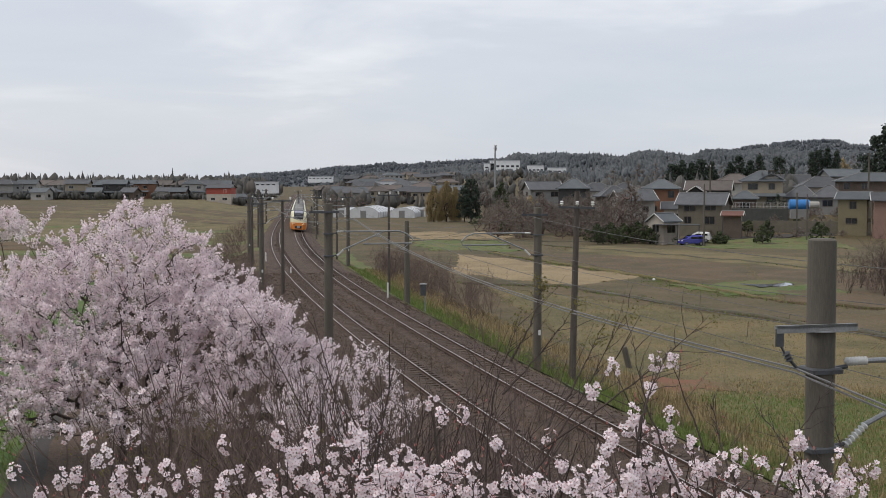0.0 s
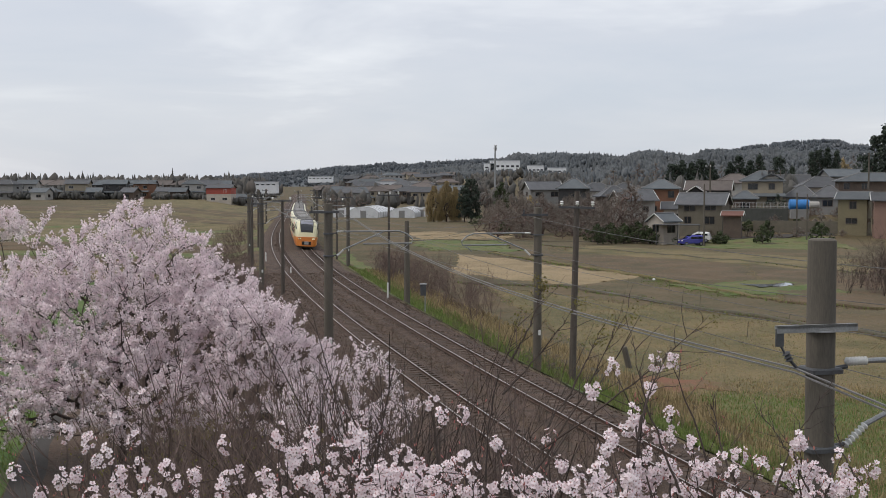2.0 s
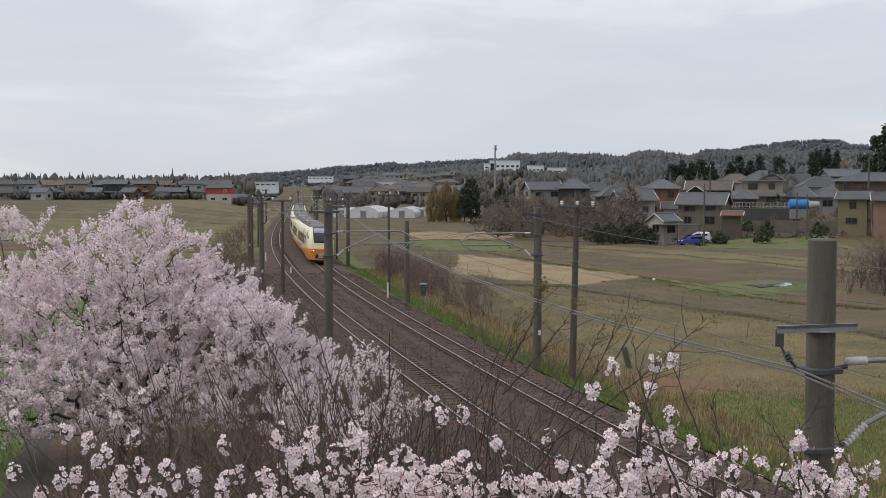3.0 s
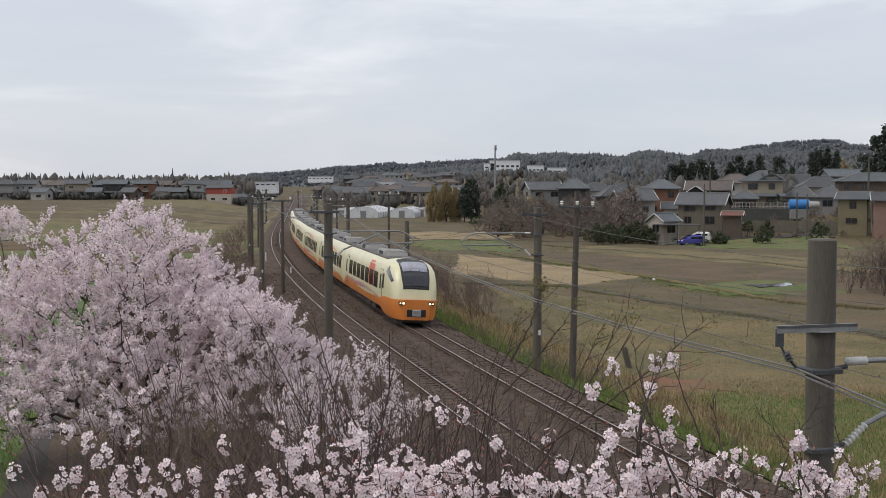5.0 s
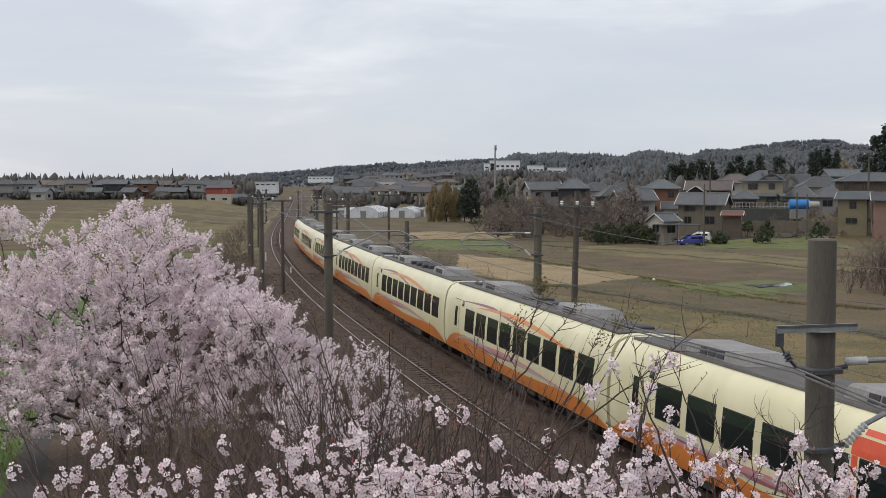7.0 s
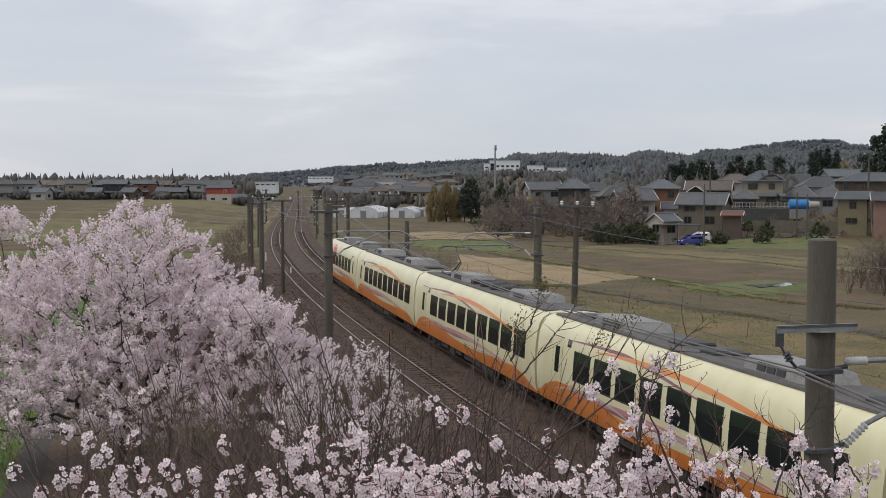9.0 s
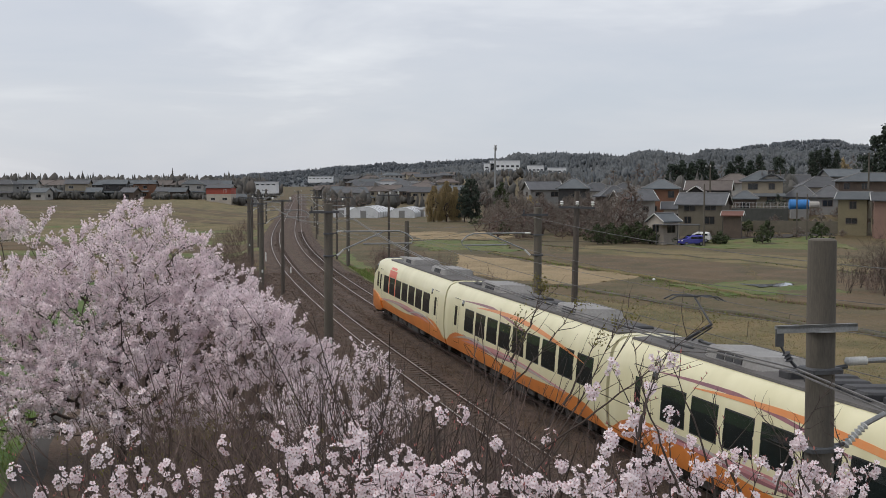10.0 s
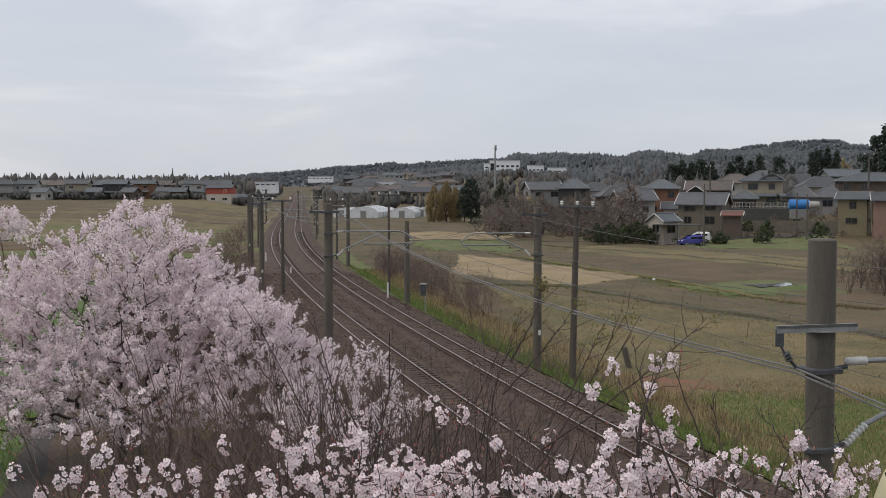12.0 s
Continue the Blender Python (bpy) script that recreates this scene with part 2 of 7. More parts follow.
M_ORANGE = surf("orange_train_paint", (0.70, 0.235, 0.05), (0.62, 0.195, 0.04), 0.7, 0.3, fine=6)
M_RED = surf("red_emblem_paint", (0.70, 0.11, 0.05), (0.62, 0.09, 0.04), 1, 0.3)
M_PURPLE = surf("purple_swoosh_paint", (0.22, 0.10, 0.13), (0.34, 0.14, 0.15), 0.6, 0.3)
M_PINKLINE = surf("rose_swoosh_paint", (0.58, 0.25, 0.24), (0.50, 0.24, 0.27), 0.6, 0.3)
M_ORANGE2 = surf("light_orange_swoosh_paint", (0.72, 0.25, 0.07), (0.68, 0.30, 0.11), 0.6, 0.3)
M_SILVER = surf("silver_line_paint", (0.50, 0.48, 0.45), (0.42, 0.38, 0.36), 0.6, 0.3)
M_HEADLAMP = glow("lit_headlamp", (1.0, 0.80, 0.45), 2.2)
M_GANGWAY = surf("grey_gangway_bellows", (0.30, 0.29, 0.25), (0.2, 0.2, 0.17), 4, 0.8)
M_COUPLER = surf("steel_coupler", (0.42, 0.42, 0.42), (0.28, 0.28, 0.28), 5, 0.4, metal=0.6)
# pale lilac base paints the sky's reflection into the upper glass
M_WINDUP = glass("sky_painted_upper_windscreen", (0.33, 0.335, 0.40), 0.06)
M_LAMPDIM = glow("dim_position_lamp", (0.95, 0.75, 0.5), 0.8)
M_WEEDBED = surf("weedy_brown_track_earth", (0.10, 0.064, 0.043), (0.052, 0.037, 0.024), 0.5, 0.95, 0.9, fine=14, space="World", dist=0.1, soft=0.09)

# ---------------------------------------------------------------- ground: one sheet to the horizon
def steps(lo, hi, fine, outer, grow):
    a = list(np.arange(lo, hi + 1e-6, fine))
    w, x = fine, hi
    while x < outer:
        w *= grow
        x += w
        a.append(x)
    w, x = fine, lo
    while x > -outer:
        w *= grow
        x -= w
        a.insert(0, x)
    return np.array(a)


def build_ground():
    xs = steps(-50, 70, 1.0, 4200, 1.10)
    ys = steps(0, 150, 1.0, 4400, 1.08)
    X, Y = np.meshgrid(xs, ys)
    Z = ground_z(X, Y)
    nx, ny = len(xs), len(ys)
    me = bpy.data.meshes.new("ground")
    faces = [(j * nx + i, j * nx + i + 1, (j + 1) * nx + i + 1, (j + 1) * nx + i) for j in range(ny - 1) for i in range(nx - 1)]
    me.from_pydata(np.stack([X, Y, Z], -1).reshape(-1, 3).tolist(), [], faces)
    me.materials.append(M_SOIL)
    me.polygons.foreach_set("use_smooth", [True] * len(me.polygons))
    tagged(new("ground", me), "rough dry spring grassland and bare soil", "ground", kind="structure")


build_ground()


def patch(name, corners, mat, label, nu=44, nv=44, lift=0.05, ragged=0.8, category="field", kind="structure", seed=0, flat=False):
    """A ragged-edged strip of land laid over the ground between four corners."""
    a, b, c, d = [np.array(p, float) for p in corners]
    vs = []
    for j in range(nv + 1):
        for i in range(nu + 1):
            u, v = i / nu, j / nv
            p = (a * (1 - u) + b * u) * (1 - v) + (d * (1 - u) + c * u) * v
            w = Vector((p[0] * 0.23 + seed * 7.1, p[1] * 0.23, seed * 3.3))
            k = ragged if i in (0, nu) or j in (0, nv) else ragged * 0.5
            w2 = w * 4.1
            x, y = p[0] + k * (noise.noise(w) + 0.45 * noise.noise(w2)), p[1] + k * 2 * (noise.noise(w + Vector((9, 4, 1))) + 0.45 * noise.noise(w2 + Vector((3, 1, 7))))
            vs.append([x, y, 0])
    vs = np.array(vs)
    vs[:, 2] = ground_z(vs[:, 0], vs[:, 1]) + lift
    if flat:
        vs[:, 2] = vs[:, 2].mean() + 0.05
    if not flat:
        rim = np.array([i in (0, nu) or j in (0, nv) for j in range(nv + 1) for i in range(nu + 1)])
        vs[rim, 2] -= lift + 0.12
    n = nu + 1
    fs = [(j * n + i, j * n + i + 1, (j + 1) * n + i + 1, (j + 1) * n + i) for j in range(nv) for i in range(nu)]
    g = Geo().add(vs.tolist(), fs)
    return tagged(part(name, g, mat, smooth=True), label, category, kind=kind)


def along(name, y0, y1, o0, o1, mat, label, lift=0.04, dy=1.0, wob=0.4, seed=0, category="ground"):
    """A strip that follows the line between two offsets."""
    u0, u1 = np.interp([y0, y1], _y, _u)
    n = max(2, int((u1 - u0) / dy))
    m = max(2, int(abs(o1 - o0) / 0.5))
    vs, fs = [], []
    for i in range(n + 1):
        u = u0 + (u1 - u0) * i / n
        for j in range(m + 1):
            o = o0 + (o1 - o0) * j / m + (wob * noise.noise(Vector((u * 0.15, j * 3.0 * (j in (0, m)), seed * 5.0))))
            x, y, _ = spine(u, o)
            vs.append((x, y, 0))
    a = np.array(vs)
    a[:, 2] = ground_z(a[:, 0], a[:, 1]) + lift
    for i in range(n):
        for j in range(m):
            k = i * (m + 1) + j
            fs.append((k, k + 1, k + m + 2, k + m + 1))
    return tagged(part(name, Geo().add(a.tolist(), fs), mat, smooth=True), label, category, kind="structure")


# strips of paddy land on the field side
patch("field_near", [(3.5, 112), (27, 76), (30, 40), (9.5, 52)], M_STRAW2, "olive-tan stubble field beside the railway bank", seed=1, lift=0.035)
patch("field_straw", [(2.0, 165), (21, 121), (11.5, 111), (0.5, 128)], M_STRAW, "pale dry straw paddy field", seed=2, lift=0.04, ragged=1.4)
patch("field_brown", [(10.5, 168), (36, 146), (27, 96), (20.5, 121)], M_EARTH, "brown tilled paddy field with green edges", seed=3, lift=0.035, ragged=1.2)
patch("field_far", [(22, 184), (50, 150), (46, 122), (16, 170)], M_STRAW2, "dull green and tan paddy field", seed=4, lift=0.07)
patch("field_outer", [(36, 146), (60, 128), (42, 84), (27, 96)], M_EARTH, "brown paddy field with sparse grass", seed=5, lift=0.06)
patch("field_right", [(27.5, 76), (42, 84), (50, 44), (31, 40)], M_STRAW2, "tan stubble field", seed=6, lift=0.03)
patch("grass_strip_far", [(-7, 200), (9, 200), (11, 168), (-2, 172)], M_GRASS, "green strip of young grass", seed=7, lift=0.06, ragged=3.0)
patch("grass_strip_pond", [(20, 112), (33, 118), (36, 102), (24, 101)], M_GRASS, "green wet grass beside a puddle", seed=8, lift=0.06, ragged=2.0)
patch("straw_strip_far", [(-6, 236), (14, 236), (11, 201), (-6, 201)], M_STRAW, "pale dry reed strip", seed=9, lift=0.05, ragged=3.0)
patch("red_soil", [(8.6, 59.0), (13.6, 57.5), (13.6, 54.5), (9.4, 54.8)], M_RUST_EARTH, "patch of bare reddish earth", seed=10, lift=0.06, ragged=1.9)
patch("field_left", [(-120, 470), (-48, 470), (-34, 190), (-95, 190)], M_STRAW2, "flat green and tan paddy field", seed=11, lift=0.06)
STRIPS = ((M_STRAW2, "olive paddy strip"), (M_EARTH, "brown tilled paddy strip"), (M_GRASS, "green paddy strip"), (M_STRAW2, "tan paddy strip"), (M_EARTH, "brown tilled paddy strip"))
y_ = 118.0
for i in range(18):
    w_ = y_ * (0.055 + 0.03 * (i * 7 % 5) / 5)
    mt, lb = STRIPS[(i * 3 + i // 5) % 5]
    patch("field_strip_%d" % (i + 1), [(-0.43 * y_ - 8, y_ + w_ * 0.8), (-.16 * y_ + 8, y_ + w_ * 0.8), (-.16 * y_ + 9, y_), (-0.43 * y_ - 8, y_)], mt, lb, seed=20 + i, lift=0.12, ragged=0.5, nv=12)
    y_ += w_
    if y_ > 455:
        break

# levees: low earth ridges between the paddies
def levee(name, pts, w, h, mat, label):
    rings = []
    pts = [Vector((*p, 0)) for p in pts]
    for a, b in zip(pts[:-1], pts[1:]):
        n = max(2, int((b - a).length / 1.5))
        side = (b - a).normalized().cross(Vector((0, 0, 1)))
        for i in range(n + (b is pts[-1])):
            c = a.lerp(b, i / n)
            wob = 0.25 * noise.noise(c * 0.3)
            c = c + side * wob
            z = gz(c.x, c.y)
            hh = h * (1 + 0.4 * noise.noise(c * 0.7))
            rings.append([c + side * o + Vector((0, 0, z + q)) for o, q in ((-w, -0.1), (-w * 0.5, hh), (w * 0.5, hh), (w, -0.1))])
    g = Geo().loft(rings, closed=True)
    return tagged(part(name, g, mat, smooth=True), label, "levee", kind="structure")


levee("levee_1", [(2.0, 114), (11, 110.5), (19.5, 90), (27.3, 75), (40, 50)], 0.38, 0.17, M_DITCH, "dark earth levee between paddies")
levee("levee_2", [(6.5, 163), (20.5, 121), (27, 96)], 0.38, 0.17, M_STRAW2, "dry grassy levee between paddies")
levee("levee_3", [(15, 184), (36, 147), (46, 121), (62, 90)], 0.38, 0.17, M_DITCH, "dark earth levee between paddies")
levee("levee_4", [(27, 96), (42, 84), (60, 74)], 0.38, 0.17, M_EARTH, "brown earth levee between paddies")
levee("levee_5", [(-6, 200), (12, 200), (30, 190)], 0.38, 0.17, M_DITCH, "dark earth levee")
M_WATER = surf("standing_water", (0.10, 0.105, 0.11), (0.07, 0.07, 0.07), 1.5, 0.06, space="World", spec=0.8)
patch("puddle", [(27.6, 113.2), (32.0, 113.4), (32.8, 110.6), (28.4, 110.4)], M_WATER, "shallow puddle reflecting the pale sky", seed=12, lift=0.03, ragged=1.3, flat=True, category="puddle")
patch("village_green", [(36, 200), (64, 202), (60, 172), (36, 178)], M_GRASS, "rough green ground below the houses", seed=14, lift=0.05, ragged=2.5, category="grass")
patch("village_lane", [(41, 199), (66, 207), (66, 203), (41, 195)], M_ASPHALT, "narrow lane below the houses", seed=15, lift=0.15, ragged=0.5, category="lane")
patch("field_corner_grass", [(11.2, 53.5), (19.5, 53.0), (17.5, 33), (11.8, 33)], M_GRASS, "rough green grass at the paddy corner", seed=17, lift=0.07, ragged=1.6, category="grass")
patch("bank_debris", [(3.6, 69), (5.6, 68), (8.6, 56.5), (7.0, 56)], M_DITCH, "dark broken earth at the foot of the bank", seed=16, lift=0.06, ragged=1.4, category="earth")
along("grass_bank", 18, 160, 3.0, 6.3, M_GRASS, "bright spring grass along the track bank", seed=2, lift=0.03, wob=0.8)
along("left_bank", 16, 230, -APART - 14.5, -APART - 2.35, M_WEEDBED, "brown weedy bank beside the near track", seed=7, lift=0.035, wob=0.5, category="bank")
along("middle_strip", 16, 300, -APART / 2 - 0.55, -APART / 2 + 0.55, M_WEEDBED, "weedy brown strip between the two tracks", seed=8, lift=0.19, wob=0.15, category="strip")
along("road", 20, 120, -19.0, -15.2, M_ASPHALT, "narrow worn asphalt lane beside the line", seed=3, lift=0.03, wob=0.1, category="lane")
along("grass_verge", 16, 120, -32, -19.1, M_LAWN, "green grass verge beside the lane", seed=4, lift=0.03, wob=0.4)


# ---------------------------------------------------------------- railway
def build_ballast():
    g = Geo()
    us = np.concatenate([np.arange(-190, 200, 1.0), np.arange(200, 900, 6.0)])
    prof = [(-APART - 3.9, -1.35), (-APART - 3.0, -0.72), (-APART - 1.75, -0.20), (-APART - 0.9, -0.17), (-APART + 0.9, -0.17), (-APART / 2, -0.26), (-0.9, -0.17), (0.9, -0.17), (1.75, -0.20), (3.0, -0.72), (3.9, -1.35)]
    fine = []
    for (a, za), (b, zb) in zip(prof[:-1], prof[1:]):
        k = max(1, int((b - a) / 0.45))
        fine += [(a + (b - a) * i / k, za + (zb - za) * i / k) for i in range(k)]
    fine.append(prof[-1])
    rings = []
    for u in us:
        r = []
        for o, z in fine:
            if o < -APART - 1.2 or o > 1.2:
                o += 0.35 * noise.noise(Vector((u * 0.35, o, 2.0)))
            x, y, _ = spine(u, o)
            r.append((x, y, z + 0.035 * noise.noise(Vector((x * 2.1, y * 2.1, 0)))))
        rings.append(r)
    g.loft(rings, closed=False, caps=False)
    return tagged(part("ballast", g, M_BALLAST, smooth=True), "brown weathered ballast bed of a double-track line", "ballast", kind="structure")


build_ballast()
# loose stones on the bed where the camera is nearest
rng = random.Random(5)
g = Geo()
for i in range(34000):
    u = -20 + 95 * rng.random() ** 1.5
    o = rng.uniform(-APART - 3.2, 3.3)
    x, y, _ = spine(u, o)
    e_ = max(o - 1.75, -APART - 1.75 - o, 0)
    z = -0.185 - e_ * 0.42 - (0.06 if -APART + 1.0 < o < -1.0 else 0)
    s = rng.uniform(0.025, 0.055) + max(0, u) * 0.0004
    p = [Vector((x + s * rng.uniform(-1.2, 1.2), y + s * rng.uniform(-1.2, 1.2), z + rng.uniform(0, 0.7) * s)) for _ in range(4)]
    p[3].z = z + s * 1.1
    g.add(p, [(0, 1, 3), (1, 2, 3), (2, 0, 3), (0, 2, 1)])
part("ballast_stones", g, M_STONE)
tagged(bpy.data.objects["ballast_stones"], "loose brown ballast stones", "stones", kind="stuff")


def build_track(name, off, label):
    t = thing(name, Matrix(), label, "railway track", "railway tracks", "structure")
    us = np.concatenate([np.arange(-190, 220, 2.0), np.arange(220, 900, 8.0)])
    for side in (-1, 1):
        z0 = -side * CANT
        g, top = Geo(), Geo()
        rings, cap = [], []
        for u in us:
            c = off + side * GAUGE / 2 + side * 0.03
            pr = [(-0.062, -0.15), (-0.062, -0.135), (-0.012, -0.115), (-0.012, -0.045), (-0.033, -0.035), (-0.033, -0.004), (0.033, -0.004), (0.033, -0.035), (0.012, -0.045), (0.012, -0.115), (0.062, -0.135), (0.062, -0.15)]
            rings.append([(*spine(u, c + o)[:2], z0 + z) for o, z in pr])
            cap.append([(*spine(u, c + o)[:2], z0 + z) for o, z in ((-0.03, -0.003), (-0.026, 0.0), (0.026, 0.0), (0.03, -0.003))])
        g.loft(rings)
        top.loft(cap, closed=True)
        r = part("rail", g, M_RAILSIDE, t)
        part("rail_head", top, M_RAILTOP, r, "polished running surface")
    return t


TRACKS = [build_track("near_track", -APART, "curved railway track with polished rails, nearer the cherry trees"), build_track("far_track", 0.0, "curved railway track with polished rails, used by the train")]


# ---------------------------------------------------------------- train
CAR = 20.5
HALF_L = 10.14


def section(x, w=1.0, top=1.0, skirt=0.62):
    """Ring of a car body at length x: half width and roof height scaled."""
    pr = [(1.28, skirt), (1.40, 0.98), (1.465, 1.6), (1.465, 2.2), (1.43, 2.75), (1.36, 3.12), (1.22, 3.36), (0.98, 3.50), (0.5, 3.56), (0, 3.57)]
    pr = [(a * w, 0.98 + (b - 0.98) * top if b > 0.98 else b) for a, b in pr]
    ring = [(x, a, b) for a, b in pr] + [(x, -a, b) for a, b in pr[-2::-1]]
    return ring


def side_y(z):
    """Half width of the body at height z."""
    return float(np.interp(z, [0.62, 0.98, 1.6, 2.2, 2.75, 3.12, 3.36, 3.5], [1.28, 1.40, 1.465, 1.465, 1.43, 1.36, 1.22, 0.98]))


def patch_on_side(sgn, x0, x1, z0, z1, proud=0.004, n=3):
    """Thin curved plate on the body side."""
    g = Geo()
    out = []
    for k in range(n + 1):
        z = z0 + (z1 - z0) * k / n
        out.append((z, side_y(z)))
    rings = [[(x, sgn * (y + proud), z) for z, y in out] + [(x, sgn * (y - 0.02), z) for z, y in out[::-1]] for x in (x0, x1)]
    return g.loft(rings)


def ribbon(sgn, pts, w, proud=0.006):
    """Painted swoosh on the body side along points (x, z), tapering to its ends."""
    g = Geo()
    rings = []
    n = len(pts)
    for i, (x, z) in enumerate(pts):
        a, b = pts[max(0, i - 1)], pts[min(n - 1, i + 1)]
        d = math.hypot(b[0] - a[0], b[1] - a[1]) or 1
        nx, nz = -(b[1] - a[1]) / d, (b[0] - a[0]) / d
        h = w * (0.12 + 0.88 * math.sin(math.pi * (i + 0.15) / (n - 0.7)))
        q = [(x + nx * h * s, z + nz * h * s) for s in (-0.5, 0.5)]
        rings.append([(q[0][0], sgn * (side_y(q[0][1]) + proud), q[0][1]), (q[1][0], sgn * (side_y(q[1][1]) + proud), q[1][1]),
                      (q[1][0], sgn * (side_y(q[1][1]) - 0.01), q[1][1]), (q[0][0], sgn * (side_y(q[0][1]) - 0.01), q[0][1])])
    return g.loft(rings)


def wave(x0, x1, f, n=22):
    return [(x0 + (x1 - x0) * i / n, f(i / n)) for i in range(n + 1)]


def body_paint(pts, name):
    """Cream above a wavy edge, orange below it."""
    m = bpy.data.materials.new(name)
    m.use_nodes = True
    n, l = m.node_tree.nodes, m.node_tree.links
    b = n["Principled BSDF"]
    b.inputs["Roughness"].default_value = 0.3
    co = n.new("ShaderNodeTexCoord")
    sp = n.new("ShaderNodeSeparateXYZ")
    l.new(co.outputs["Object"], sp.inputs[0])

    def op(kind, a, c):
        q = n.new("ShaderNodeMath")
        q.operation = kind
        for i, s in enumerate((a, c)):
            if isinstance(s, (int, float)):
                q.inputs[i].default_value = s
            elif s is not None:
                l.new(s, q.inputs[i])
        return q.outputs[0]

    along_ = op("ADD", op("MULTIPLY", sp.outputs["X"], 0.05), 0.5)
    cr = n.new("ShaderNodeValToRGB")
    cr.color_ramp.interpolation = "B_SPLINE"
    el = cr.color_ramp.elements
    for i, (px, pz) in enumerate(pts):
        q = el[i] if i < 2 else el.new(0.5 + px * 0.05)
        q.position = 0.5 + px * 0.05
        q.color = (pz / 2, pz / 2, pz / 2, 1)
    l.new(along_, cr.inputs[0])
    edge = op("MULTIPLY", cr.outputs[0], 2.0)
    low = op("LESS_THAN", sp.outputs["Z"], edge)
    nz = n.new("ShaderNodeTexNoise")
    nz.inputs["Scale"].default_value, nz.inputs["Detail"].default_value = 1.1, 6
    mp = n.new("ShaderNodeMapping")
    mp.inputs["Scale"].default_value = (1, 1, 0.25)
    l.new(co.outputs["Object"], mp.inputs[0])
    l.new(mp.outputs[0], nz.inputs["Vector"])
    cols = []
    for c1, c2 in (((0.72, 0.68, 0.455), (0.64, 0.60, 0.38)), ((0.72, 0.245, 0.052), (0.58, 0.185, 0.04))):
        r = n.new("ShaderNodeValToRGB")
        r.color_ramp.elements[0].position, r.color_ramp.elements[0].color = 0.35, (*c1, 1)
        r.color_ramp.elements[1].position, r.color_ramp.elements[1].color = 0.68, (*c2, 1)
        l.new(nz.outputs["Fac"], r.inputs[0])
        cols.append(r.outputs[0])
    mx = n.new("ShaderNodeMix")
    mx.data_type = "RGBA"
    l.new(low, mx.inputs["Factor"])
    l.new(cols[0], mx.inputs["A"])
    l.new(cols[1], mx.inputs["B"])
    l.new(mx.outputs["Result"], b.inputs["Base Color"])
    return m


EDGE = ((-10, 0.80), (-9.3, 1.15), (-8.0, 1.50), (-5.6, 1.44), (-2.5, 1.10), (1.0, 1.02), (4.5, 1.14), (7.4, 1.26), (9.0, 1.06), (10, 0.66))
M_BODY = body_paint(EDGE, "cream_and_orange_body_paint")
M_BODY_END = body_paint(EDGE[:-2] + ((10, 1.40),), "cream_and_orange_end_car_paint")


def bogie(car, x):
    g = Geo()
    for s in (-1, 1):
        g.box(x - 1.5, s * 0.98 - 0.07, 0.38, x + 1.5, s * 0.98 + 0.07, 0.58, ch=0.03)
        g.box(x - 0.35, s * 0.98 - 0.12, 0.28, x + 0.35, s * 0.98 + 0.12, 0.75, ch=0.04)
        for q in (-1.05, 1.05):
            g.box(x + q - 0.2, s * 0.98 - 0.13, 0.28, x + q + 0.2, s * 0.98 + 0.13, 0.56, ch=0.05)
    g.box(x - 0.3, -1.0, 0.45, x + 0.3, 1.0, 0.7)
    b = part("bogie", g, M_UNDER, car, "grimy bogie frame")
    for q in (-1.05, 1.05):
        w = Geo()
        for s in (-1, 1):
            w.tube((x + q, s * 0.50, 0.41), (x + q, s * 0.60, 0.41), 0.41, 0.41, 18)
        w.tube((x + q, -0.6, 0.41), (x + q, 0.6, 0.41), 0.08)
        part("wheelset", w, M_WHEEL, b)


def roof_unit(car, x, long=2.9, big=True):
    """Rounded grey air-conditioning casing with slanted grilles."""
    g = Geo()
    rings = []
    for q, s, h in ((-0.5, 0.90, 0.04), (-0.45, 0.97, 0.36), (0.40, 0.97, 0.36), (0.5, 0.90, 0.06)):
        w, z = 0.80 * s, 3.56
        rings.append([(x + q * long, a * w, z - 0.03 + b * h) for a, b in ((-1.0, 0), (-0.93, 0.82), (-0.80, 1.0), (0.80, 1.0), (0.93, 0.82), (1.0, 0))])
    g.loft(rings)
    u = edge_smooth(part("roof_unit", g, M_AC, car, "light grey rounded roof air conditioner"), 30)
    for s in (-1, 1):
        for i in (-1, 0, 1):
            k = Geo()
            cx = x - 0.05 + i * 0.46
            k.add([(cx - 0.19, s * 0.785, 3.62), (cx + 0.19, s * 0.785, 3.62), (cx + 0.19, s * 0.742, 3.815), (cx - 0.19, s * 0.742, 3.815),
                   (cx - 0.19, s * 0.70, 3.62), (cx + 0.19, s * 0.70, 3.62), (cx + 0.19, s * 0.68, 3.815), (cx - 0.19, s * 0.68, 3.815)],
                  [(0, 1, 2, 3), (7, 6, 5, 4), (0, 4, 5, 1), (2, 6, 7, 3), (0, 3, 7, 4), (1, 5, 6, 2)])
            part("grille", k, M_ACDARK, u, "dark slatted grille")


